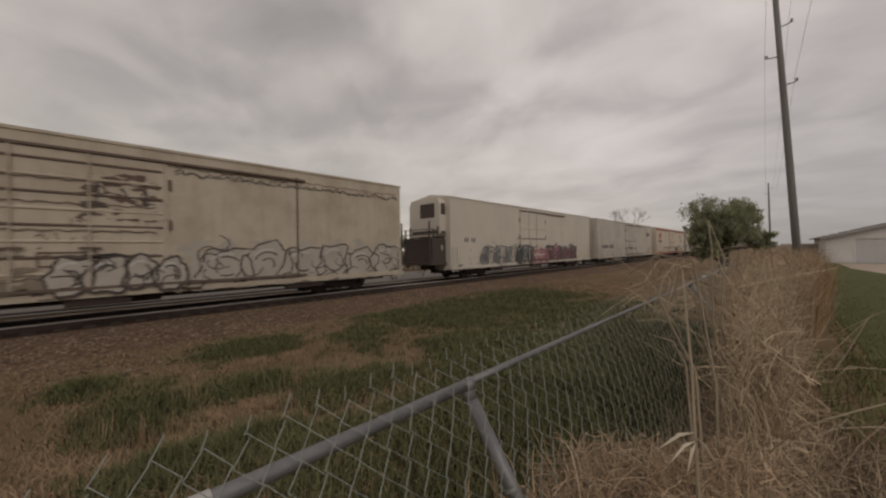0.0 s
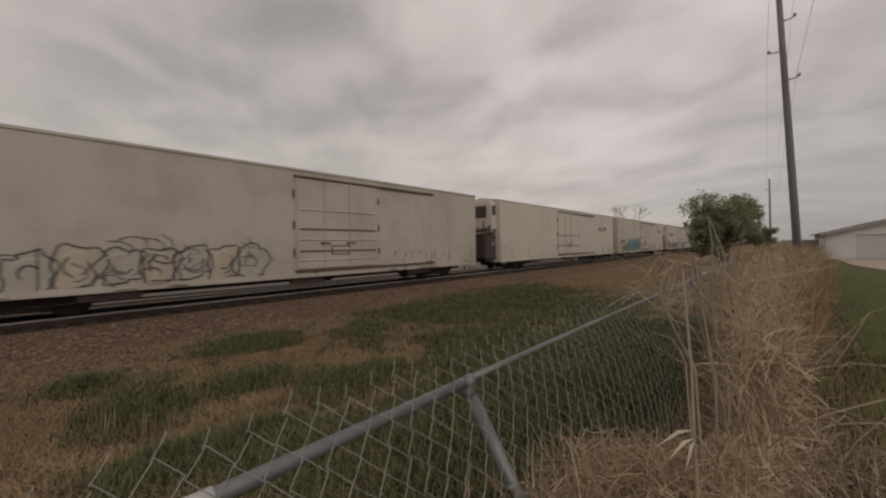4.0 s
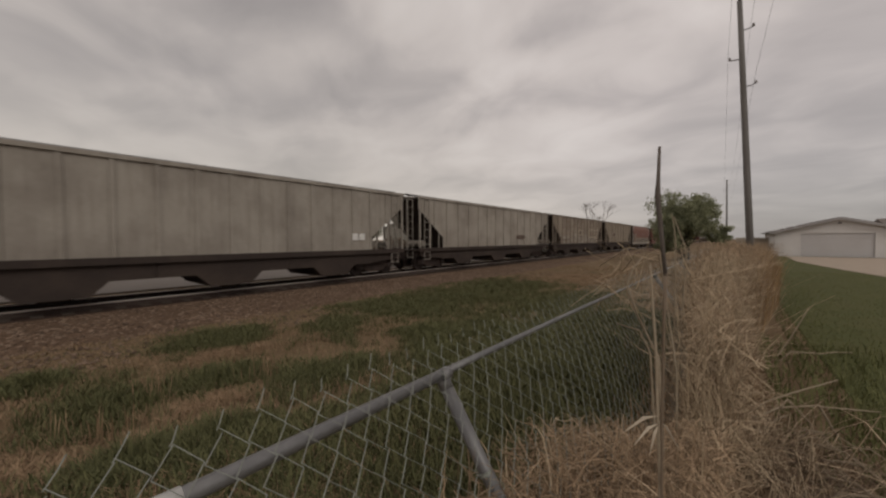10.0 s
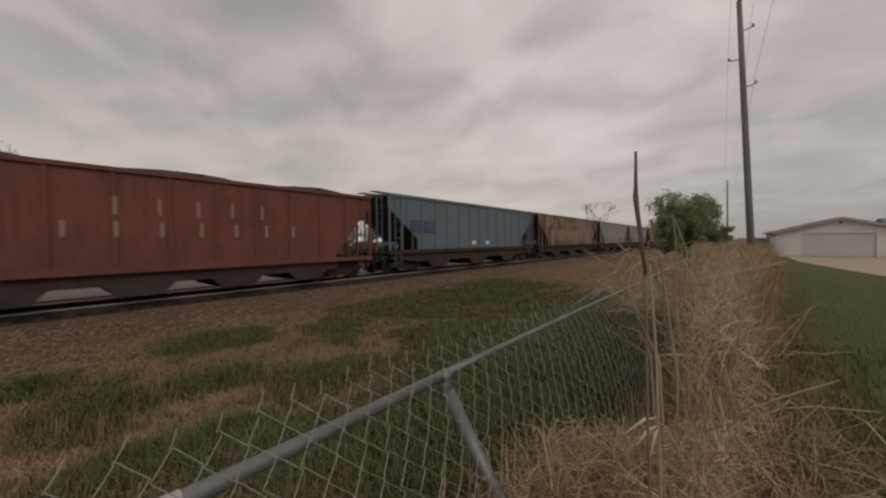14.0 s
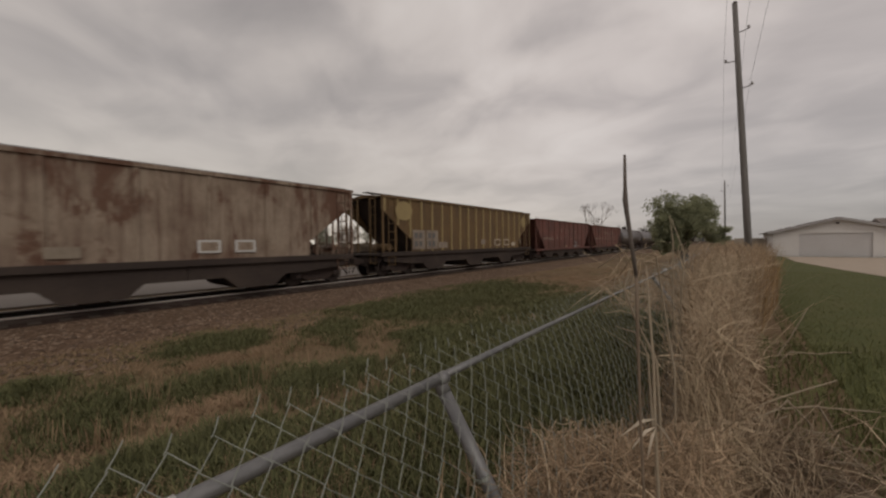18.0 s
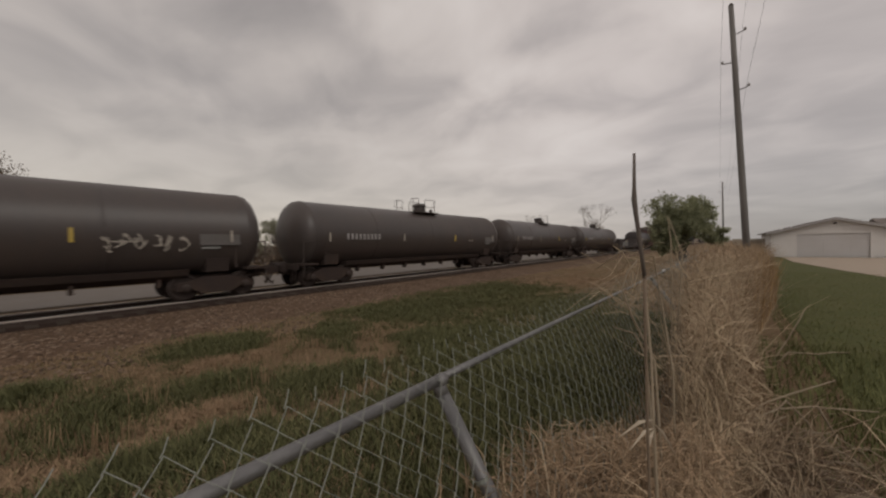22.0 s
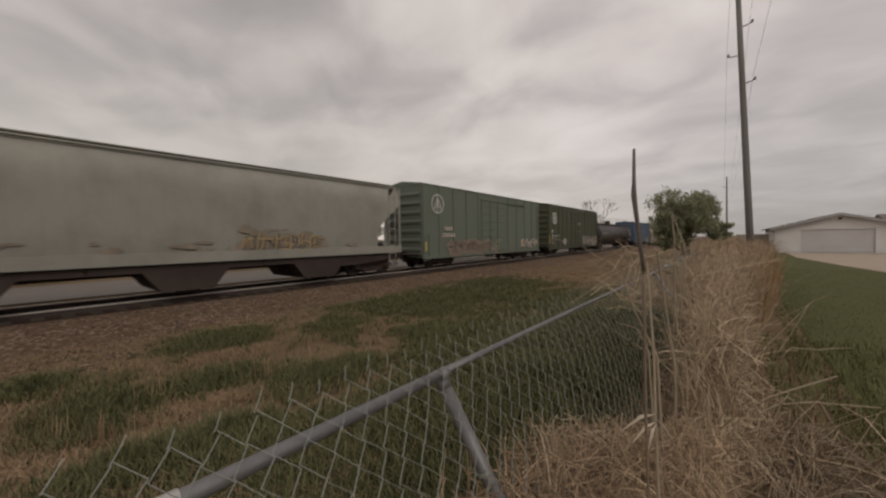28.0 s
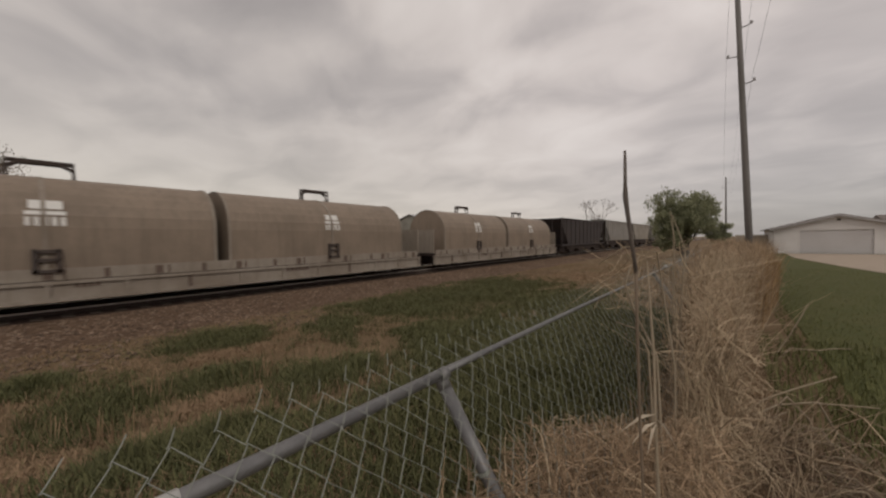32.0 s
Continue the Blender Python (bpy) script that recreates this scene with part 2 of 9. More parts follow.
def ground_material():
    m, t, b = material("grass_and_earth")
    co = t.nodes.new("ShaderNodeTexCoord")
    patch = nd(t, "ShaderNodeTexNoise", Scale=0.55, Detail=6.0, Roughness=0.62, Distortion=0.3)
    fine = nd(t, "ShaderNodeTexNoise", Scale=11.0, Detail=8.0, Roughness=0.7)
    wide = nd(t, "ShaderNodeTexNoise", Scale=0.03, Detail=4.0)
    for n in (patch, fine, wide):
        t.links.new(co.outputs["Object"], n.inputs["Vector"])
    earth = mix(t, (0.235, 0.158, 0.095), (0.125, 0.085, 0.053), fine.outputs[0])
    green = mix(t, (0.075, 0.075, 0.036), (0.125, 0.118, 0.055), fine.outputs[0])
    c = mix(t, earth, green, ramp(t, [(0.54, (0, 0, 0)), (0.68, (0.7, 0.7, 0.7))], patch.outputs[0]))
    c = mix(t, c, (0.06, 0.065, 0.03), mth(t, "MULTIPLY", wide.outputs[0], 0.35))
    t.links.new(c, b.inputs["Base Color"])
    b.inputs["Roughness"].default_value = 0.95
    b.inputs["Specular IOR Level"].default_value = 0.1
    bp = nd(t, "ShaderNodeBump", Strength=0.7, Distance=0.05)
    t.links.new(fine.outputs[0], bp.inputs["Height"])
    t.links.new(bp.outputs[0], b.inputs["Normal"])
    return m


def ballast_material():
    m, t, b = material("ballast_stone")
    co = t.nodes.new("ShaderNodeTexCoord")
    v = nd(t, "ShaderNodeTexVoronoi", Scale=16.0)
    wide = nd(t, "ShaderNodeTexNoise", Scale=0.6, Detail=5.0, Roughness=0.6)
    for n in (v, wide):
        t.links.new(co.outputs["Object"], n.inputs["Vector"])
    sep = t.nodes.new("ShaderNodeSeparateColor")
    t.links.new(v.outputs["Color"], sep.inputs[0])
    c = ramp(t, [(0.0, (0.078, 0.052, 0.036)), (0.5, (0.13, 0.086, 0.058)), (0.86, (0.175, 0.12, 0.082)), (1.0, (0.32, 0.24, 0.18))], sep.outputs[0])
    c = mix(t, c, (0.10, 0.066, 0.044), mth(t, "MULTIPLY", ramp(t, [(0.4, (0, 0, 0)), (0.65, (1, 1, 1))], wide.outputs[0]), 0.6))
    t.links.new(c, b.inputs["Base Color"])
    b.inputs["Roughness"].default_value = 0.9
    b.inputs["Specular IOR Level"].default_value = 0.08
    bp = nd(t, "ShaderNodeBump", Strength=0.6, Distance=0.04)
    t.links.new(v.outputs["Distance"], bp.inputs["Height"])
    bp.invert = True
    t.links.new(bp.outputs[0], b.inputs["Normal"])
    return m


GRIME = (0.075, 0.062, 0.052)
M = dict(
    ground=ground_material(), ballast=ballast_material(),
    lawn=surface("mown_lawn", (0.080, 0.086, 0.033), 0.9, grain=0.35, size=0.8, dirt=(0.11, 0.10, 0.045), dirty=0.6, bump=0.5, spec=0.1),
    concrete=surface("pale_concrete", (0.370, 0.300, 0.230), 0.9, grain=0.3, dirty=0.35, dirt=(0.25, 0.21, 0.17)),
    asphalt=surface("worn_road", (0.150, 0.130, 0.112), 0.9, grain=0.4, dirty=0.3, dirt=(0.18, 0.17, 0.16)),
    steel=surface("running_rail_steel", (0.520, 0.460, 0.410), 0.38, 0.35, dirty=0.35, dirt=(0.32, 0.24, 0.19)),
    rail_rust=surface("rusty_rail", (0.050, 0.034, 0.027), 0.85, dirty=0.4),
    tie=surface("creosoted_timber", (0.07, 0.055, 0.045), 0.9, grain=0.6, dirty=0.5, vary=0.3, spec=0.05),
    galvanised=surface("galvanised_tube", (0.190, 0.186, 0.182), 0.42, 0.35, grain=0.35, size=0.25, dirty=0.6, dirt=(0.10, 0.10, 0.105)),
    sleeve=surface("bright_zinc_sleeve", (0.62, 0.61, 0.58), 0.45, 0.4, size=0.2),
    wire=surface("zinc_wire", (0.210, 0.220, 0.190), 0.5, 0.4, size=0.2, dirty=0.4, dirt=(0.2, 0.2, 0.18)),
    pole=surface("weathered_pole", (0.200, 0.185, 0.172), 0.9, grain=0.6, dirty=0.4, stretch=(8, 8, 0.5), dirt=(0.06, 0.05, 0.045)),
    iron=surface("dark_iron", (0.064, 0.051, 0.045), 0.8, grain=0.4, dirty=0.5, dirt=(0.09, 0.06, 0.045)),
    truck=surface("grimy_truck_steel", (0.050, 0.038, 0.034), 0.85, grain=0.5, dirty=0.6, dirt=(0.075, 0.052, 0.04), spec=0.1),
    wheel=surface("wheel_steel", (0.058, 0.044, 0.038), 0.6, 0.4, dirty=0.4, dirt=(0.05, 0.035, 0.03)),
    stone=blades("ballast_stones", (0.08, 0.054, 0.038), (0.22, 0.158, 0.113)),
    reefer=surface("dirty_white_reefer", (0.470, 0.420, 0.360), 0.6, grain=0.12, size=1.6, dirt=(0.30, 0.25, 0.20), dirty=0.5, streak=0.09, bump=0.03),
    reefer_old=surface("stained_cream_reefer", (0.470, 0.405, 0.315), 0.7, grain=0.15, size=1.4, dirt=(0.27, 0.21, 0.15), dirty=0.5, streak=0.2, rust=0.1, bump=0.05),
    reefer_clean=surface("clean_white_reefer", (0.530, 0.475, 0.400), 0.55, grain=0.08, size=1.6, dirt=(0.42, 0.375, 0.32), dirty=0.4, streak=0.07, bump=0.03),
    reefer_cream=surface("cream_reefer", (0.520, 0.445, 0.350), 0.6, grain=0.1, size=1.6, dirt=(0.4, 0.33, 0.26), dirty=0.45, streak=0.08, bump=0.03),
    stripe=surface("faded_red_stripe", (0.330, 0.105, 0.070), 0.65, dirty=0.35, dirt=(0.3, 0.18, 0.14)),
    seam=surface("rusty_seam", (0.13, 0.09, 0.07), 0.85, dirty=0.5),
    black=surface("black_paint", (0.022, 0.02, 0.02), 0.6, dirty=0.35, dirt=(0.06, 0.05, 0.045)),
    ink=surface("dark_lettering", (0.05, 0.048, 0.05), 0.7, dirty=0.2),
    white=surface("white_marking", (0.72, 0.70, 0.66), 0.6, dirty=0.35, dirt=(0.35, 0.31, 0.27)),
    yellow=surface("yellow_reflector", (0.62, 0.45, 0.09), 0.5, dirty=0.3),
    tank=surface("black_tank_shell", (0.064, 0.053, 0.049), 0.42, grain=0.3, size=1.5, dirt=(0.08, 0.06, 0.05), dirty=0.5, streak=0.25, bump=0.03, spec=0.4),
    gondola=surface("black_gondola", (0.044, 0.036, 0.034), 0.75, grain=0.3, dirt=(0.07, 0.05, 0.042), dirty=0.5, streak=0.3),
    hop_grey=surface("grey_hopper", (0.345, 0.310, 0.262), 0.7, grain=0.15, size=1.5, dirt=(0.14, 0.115, 0.095), dirty=0.5, streak=0.28, bump=0.05),
    hop_tan=surface("stained_tan_hopper", (0.285, 0.238, 0.186), 0.75, grain=0.2, size=1.5, dirt=(0.115, 0.075, 0.055), dirty=0.6, streak=0.5, rust=0.2, bump=0.06),
    hop_cream=surface("yellowed_hopper", (0.262, 0.215, 0.162), 0.75, grain=0.2, size=1.5, dirt=(0.13, 0.10, 0.07), dirty=0.5, streak=0.4, rust=0.08, bump=0.06),
    hop_red=surface("faded_red_hopper", (0.170, 0.070, 0.050), 0.75, grain=0.2, size=1.5, dirt=(0.16, 0.105, 0.08), dirty=0.45, streak=0.4, bump=0.05),
    hop_band=surface("dust_white_band", (0.250, 0.210, 0.160), 0.85, grain=0.3, size=1.2, dirt=(0.125, 0.085, 0.06), dirty=0.7, streak=0.5, bump=0.05),
    hop_blue=surface("faded_blue_hopper", (0.118, 0.168, 0.200), 0.7, grain=0.2, size=1.5, dirt=(0.13, 0.125, 0.115), dirty=0.6, streak=0.25, bump=0.05),
    hop_rust=surface("rusting_hopper", (0.30, 0.235, 0.175), 0.8, grain=0.25, size=1.5, dirt=(0.11, 0.062, 0.042), dirty=0.7, streak=0.75, rust=0.62, rust_colour=(0.145, 0.07, 0.043), bump=0.07),
    hop_grey2=surface("clean_grey_hopper", (0.275, 0.255, 0.228), 0.65, grain=0.12, size=1.5, dirt=(0.16, 0.14, 0.12), dirty=0.45, streak=0.2, bump=0.04),
    hop_yellow=surface("yellow_ochre_hopper", (0.150, 0.092, 0.040), 0.75, grain=0.25, size=1.5, dirt=(0.085, 0.055, 0.032), dirty=0.6, streak=0.7, bump=0.06),
    rib_yellow=surface("yellow_ochre_post", (0.310, 0.235, 0.110), 0.75, grain=0.2, dirt=(0.2, 0.14, 0.07), dirty=0.4),
    open_red=surface("oxide_red_hopper", (0.185, 0.062, 0.048), 0.75, grain=0.25, size=1.5, dirt=(0.085, 0.04, 0.033), dirty=0.6, streak=0.55, bump=0.06),
    open_dark=surface("dark_oxide_hopper", (0.165, 0.068, 0.052), 0.8, grain=0.25, size=1.5, dirt=(0.055, 0.032, 0.028), dirty=0.6, streak=0.5, bump=0.06),
    open_brown=surface("brown_red_hopper", (0.155, 0.062, 0.045), 0.8, grain=0.25, size=1.5, dirt=(0.065, 0.038, 0.032), dirty=0.6, streak=0.55, bump=0.06),
    coal=surface("coal_load", (0.022, 0.02, 0.02), 0.85, grain=0.6, size=0.6, dirty=0.4, dirt=(0.045, 0.038, 0.034), bump=0.8),
    box_red=surface("maroon_boxcar", (0.106, 0.056, 0.052), 0.75, grain=0.2, size=1.5, dirt=(0.09, 0.05, 0.042), dirty=0.55, streak=0.45),
    box_green=surface("green_boxcar", (0.122, 0.146, 0.112), 0.7, grain=0.2, size=1.5, dirt=(0.15, 0.145, 0.115), dirty=0.55, streak=0.3),
    box_dkgreen=surface("dark_green_boxcar", (0.066, 0.072, 0.042), 0.75, grain=0.2, size=1.5, dirt=(0.07, 0.062, 0.045), dirty=0.5, streak=0.45),
    box_blue=surface("blue_boxcar", (0.062, 0.094, 0.145), 0.7, grain=0.2, size=1.5, dirt=(0.09, 0.09, 0.09), dirty=0.55, streak=0.25, rust=0.06),
    hop_white=surface("pale_grey_hopper", (0.283, 0.274, 0.233), 0.65, grain=0.12, size=1.5, dirt=(0.15, 0.135, 0.115), dirty=0.45, streak=0.15, bump=0.04),
    # grimy bays and sills; on the slope sheets this dark colour paints their shade
    chute=surface("grimy_shaded_hopper_bay", (0.050, 0.039, 0.034), 0.85, grain=0.4, dirt=(0.10, 0.075, 0.06), dirty=0.35, spec=0.1),
    hood=surface("beige_coil_hood", (0.252, 0.196, 0.146), 0.6, grain=0.2, size=1.4, dirt=(0.15, 0.115, 0.085), dirty=0.55, streak=0.45, bump=0.05),
    hood_frame=surface("beige_coil_frame", (0.290, 0.250, 0.205), 0.7, grain=0.25, dirt=(0.165, 0.125, 0.09), dirty=0.6, streak=0.4),
    spray_grey=surface("silver_spray", (0.400, 0.360, 0.305), 0.6, grain=0.2, size=0.6, dirty=0.45, dirt=(0.27, 0.235, 0.19)),
    spray_teal=surface("teal_spray", (0.120, 0.235, 0.250), 0.6, grain=0.2, size=0.6, dirty=0.5, dirt=(0.18, 0.38, 0.40)),
    spray_pink=surface("pink_spray", (0.340, 0.150, 0.160), 0.6, grain=0.2, size=0.6, dirty=0.4, dirt=(0.25, 0.12, 0.2)),
    spray_purple=surface("purple_spray", (0.200, 0.160, 0.250), 0.6, grain=0.2, size=0.6, dirty=0.4, dirt=(0.4, 0.38, 0.5)),
    spray_white=surface("white_spray", (0.500, 0.480, 0.450), 0.6, grain=0.2, size=0.6, dirty=0.4, dirt=(0.45, 0.43, 0.40)),
    spray_ochre=surface("ochre_spray", (0.340, 0.260, 0.130), 0.6, grain=0.2, size=0.6, dirty=0.4, dirt=(0.3, 0.2, 0.1)),
    spray_rust=surface("orange_spray", (0.290, 0.165, 0.100), 0.6, grain=0.2, size=0.6, dirty=0.4, dirt=(0.3, 0.15, 0.1)),
    siding=surface("white_siding", (0.640, 0.612, 0.585), 0.7, grain=0.08, dirty=0.2, dirt=(0.45, 0.43, 0.40)),
    garage=surface("pale_grey_garage_door", (0.520, 0.500, 0.488), 0.6, grain=0.08, dirty=0.2, dirt=(0.4, 0.37, 0.34)),
    shingle=surface("brown_grey_shingle", (0.15, 0.125, 0.11), 0.9, grain=0.5, dirty=0.4, vary=0.3),
    fascia=surface("grey_fascia", (0.34, 0.32, 0.31), 0.7),
    metal_roof=surface("grey_metal_roof", (0.38, 0.375, 0.37), 0.6, 0.1, dirty=0.3, dirt=(0.25, 0.22, 0.2)),
    board=surface("tan_fence_board", (0.33, 0.28, 0.22), 0.9, grain=0.4, dirty=0.4, vary=0.3),
    pane=surface("window_glass", (0.03, 0.035, 0.04), 0.08, 0.0, bump=0, spec=0.6),
    green_blade=blades("green_blades", (0.064, 0.069, 0.029), (0.138, 0.134, 0.058)),
    dry_blade=blades("dry_blades", (0.18, 0.118, 0.068), (0.33, 0.228, 0.138)),
    stem=blades("dry_stems", (0.18, 0.132, 0.084), (0.53, 0.415, 0.278)),
    thatch=blades("brown_thatch", (0.134, 0.091, 0.057), (0.41, 0.292, 0.184)),
    thatch_stem=surface("dull_stem", (0.20, 0.15, 0.105), 0.8, grain=0.4, size=0.15, dirty=0.4, dirt=(0.14, 0.10, 0.07)),
    pale_leaf=surface("bleached_leaf", (0.56, 0.48, 0.37), 0.8, grain=0.3, size=0.1, dirty=0.3, dirt=(0.4, 0.32, 0.22)),
    pale_stem=surface("bleached_stem", (0.29, 0.235, 0.165), 0.8, grain=0.4, size=0.15, dirty=0.4, dirt=(0.25, 0.18, 0.11)),
    dark_stem=surface("weathered_stem", (0.12, 0.098, 0.085), 0.85, grain=0.4, size=0.15, dirty=0.4, dirt=(0.2, 0.17, 0.14)),
    bark=surface("grey_bark", (0.085, 0.072, 0.060), 0.95, grain=0.6, size=0.4, dirty=0.4, bump=0.6),
    twig=blades("grey_twigs", (0.20, 0.178, 0.158), (0.30, 0.27, 0.245)),
    leaf=blades("spring_leaves", (0.19, 0.20, 0.118), (0.33, 0.335, 0.205), thin=0.5),
    seam_pale=surface("worn_pale_lettering", (0.30, 0.23, 0.18), 0.8, dirty=0.6, dirt=(0.12, 0.07, 0.055)),
    open_panel=surface("patchy_oxide_panel", (0.16, 0.062, 0.048), 0.8, dirty=0.7, dirt=(0.10, 0.045, 0.037), streak=0.5),
    dull_panel=surface("dull_grey_panel", (0.13, 0.12, 0.115), 0.8, dirty=0.5),
    leaf_far=blades("hazy_far_leaves", (0.22, 0.225, 0.165), (0.34, 0.335, 0.25), thin=0.55),
    # ballast colour with the shade under the train put into it
    shaded_stone=surface("shaded_bed_stone", (0.052, 0.036, 0.029), 0.85, grain=0.6, size=0.3, dirty=0.4, dirt=(0.05, 0.034, 0.026), bump=0.7, spec=0.03),
    spray_lime=surface("olive_spray", (0.100, 0.125, 0.060), 0.6, grain=0.2, size=0.6, dirty=0.5, dirt=(0.09, 0.11, 0.06)),
    leaf_pale=blades("budding_leaves", (0.27, 0.235, 0.195), (0.40, 0.355, 0.30), thin=0.55),
    dark_boards=surface("dark_brown_boards", (0.050, 0.039, 0.034), 0.85, grain=0.4, size=1.0, dirty=0.5, dirt=(0.04, 0.03, 0.026)),
    dark_shingle=surface("dark_shingles", (0.055, 0.045, 0.041), 0.9, grain=0.5, size=0.6, dirty=0.4, dirt=(0.04, 0.032, 0.03)),
    dark_scrub=blades("dark_brown_scrub", (0.052, 0.038, 0.030), (0.115, 0.086, 0.064), thin=0.2),
    scrub=blades("brown_scrub", (0.11, 0.082, 0.060), (0.21, 0.165, 0.122), thin=0.3),
    tank_dark=surface("dark_tank_shell", (0.040, 0.034, 0.033), 0.5, grain=0.3, size=1.5, dirt=(0.05, 0.04, 0.036), dirty=0.5, streak=0.2, bump=0.03, spec=0.25),
    spray_dull=surface("dull_grey_spray", (0.21, 0.21, 0.20), 0.7, grain=0.3, size=0.6, dirty=0.5, dirt=(0.12, 0.11, 0.10)),
    spray_plum=surface("plum_spray", (0.105, 0.070, 0.078), 0.7, grain=0.3, size=0.6, dirty=0.5, dirt=(0.20, 0.13, 0.14)),
    spray_moss=surface("moss_spray", (0.075, 0.085, 0.065), 0.7, grain=0.3, size=0.6, dirty=0.5, dirt=(0.05, 0.05, 0.045)),
    pale_stems=blades("pale_stems", (0.22, 0.165, 0.11), (0.52, 0.41, 0.28)),
    dark_litter=blades("dark_litter", (0.10, 0.068, 0.045), (0.27, 0.19, 0.122)),
    ochre_reed=blades("ochre_reeds", (0.22, 0.135, 0.062), (0.42, 0.275, 0.135)),
    lawn_blade=blades("lawn_blades", (0.105, 0.112, 0.042), (0.175, 0.175, 0.072)),
)


# ---------------------------------------------------------------- mesh helpers
def face(bm, pts):
    return bm.faces.new([bm.verts.new(p) for p in pts])


def bx(bm, x0, x1, y0, y1, z0, z1):
    v = [bm.verts.new((x, y, z)) for z in (z0, z1) for y in (y0, y1) for x in (x0, x1)]
    for q in ((0, 2, 3, 1), (4, 5, 7, 6), (0, 1, 5, 4), (2, 6, 7, 3), (0, 4, 6, 2), (1, 3, 7, 5)):
        bm.faces.new([v[i] for i in q])
    return v


def prism(bm, prof, a, b, axis="y"):
    """Extrudes a closed outline of (x, z) along y, or of (y, z) along x."""
    put = (lambda p, s: (p[0], s, p[1])) if axis == "y" else (lambda p, s: (s, p[0], p[1]))
    r0, r1 = [bm.verts.new(put(p, a)) for p in prof], [bm.verts.new(put(p, b)) for p in prof]
    n = len(prof)
    for i in range(n):
        bm.faces.new((r0[i], r0[(i + 1) % n], r1[(i + 1) % n], r1[i]))
    bm.faces.new(r0[::-1])
    bm.faces.new(r1)


def tube(bm, pts, radius, n=6, cap=True):
    """A round bar along points; radius is one number or one for each point."""
    pts = [Vector(p) for p in pts]
    rs = radius if isinstance(radius, (list, tuple)) else [radius] * len(pts)
    rings = []
    for i, p in enumerate(pts):
        d = (pts[min(i + 1, len(pts) - 1)] - pts[max(i - 1, 0)]).normalized()
        u = d.orthogonal().normalized() if abs(d.z) > 0.95 else d.cross(Vector((0, 0, 1))).normalized()
        w = d.cross(u)
        rings.append([bm.verts.new(p + (u * math.cos(k * math.tau / n) + w * math.sin(k * math.tau / n)) * rs[i]) for k in range(n)])
    for a, b in zip(rings, rings[1:]):
        for k in range(n):
            bm.faces.new((a[k], a[(k + 1) % n], b[(k + 1) % n], b[k]))
    if cap:
        bm.faces.new(rings[0][::-1])
        bm.faces.new(rings[-1])


def lathe(bm, prof, n=24, axis="y"):
    """Turns (radius, along) round an axis."""
    rings = []
    for r, s in prof:
        ring = []
        for k in range(n):
            c, q = r * math.cos(k * math.tau / n), r * math.sin(k * math.tau / n)
            ring.append(bm.verts.new((c, s, q) if axis == "y" else (s, c, q) if axis == "x" else (c, q, s)))
        rings.append(ring)
    for a, b in zip(rings, rings[1:]):
        for k in range(n):
            bm.faces.new((a[k], a[(k + 1) % n], b[(k + 1) % n], b[k]))
    bm.faces.new(rings[0][::-1])
    bm.faces.new(rings[-1])


def to_mesh(name, bm, mat, smooth=False):
    bmesh.ops.recalc_face_normals(bm, faces=bm.faces)
    me = bpy.data.meshes.new(name)
    bm.to_mesh(me)
    bm.free()
    me.materials.append(mat)
    if smooth:
        me.shade_smooth()
    return me


def part(name, bm, mat, parent=None, label="", smooth=False):
    ob = new(name, to_mesh(name, bm, mat, smooth))
    ob.parent = parent
    return tagged(ob, label) if label else ob


def again(name, me, parent, at=(0, 0, 0), rz=0.0):
    ob = new(name, me)
    ob.parent = parent
    ob.matrix_basis = pose(*at, 0, 0, rz)
    return ob


def raw(name, verts, faces, mat, parent=None):
    me = bpy.data.meshes.new(name)
    me.from_pydata(verts, [], faces)
    me.materials.append(mat)
    ob = new(name, me)
    ob.parent = parent
    return ob


def ribbon(bm, pts, width, x, closed=True):
    """A flat painted line along (y, z) points on a side wall at x."""
    n = len(pts)
    a, b = [], []
    for i, (y, z) in enumerate(pts):
        p, q = pts[(i - 1) % n if closed else max(i - 1, 0)], pts[(i + 1) % n if closed else min(i + 1, n - 1)]
        ty, tz = q[0] - p[0], q[1] - p[1]
        k = width / 2 / (math.hypot(ty, tz) or 1)
        a.append(bm.verts.new((x, y - tz * k, z + ty * k)))
        b.append(bm.verts.new((x, y + tz * k, z - ty * k)))
    for i in range(n if closed else n - 1):
        j = (i + 1) % n
        bm.faces.new((a[i], b[i], b[j], a[j]))


# ---------------------------------------------------------------- the ground
TRACK_X, RAIL_Z, SPEED = -14.62, -0.10, 22.66


def ground_z(x, y):
    """Level by the fence, a shallow ditch, then the ballast bank and flat land beyond."""
    if x > -1.2:
        z = 0.0
    elif x > -6.5:
        s = (-1.2 - x) / 5.3
        z = -0.50 * s * s * (3 - 2 * s)
    elif x > -19:
        z = -0.50
    else:
        z = -0.50
    if -11 < x < 0.5 and -8 < y < 45:
        z += 0.05 * noise.noise((x * 0.8, y * 0.8, 0)) * min(1.0, abs(x + 11) / 2)
    return z


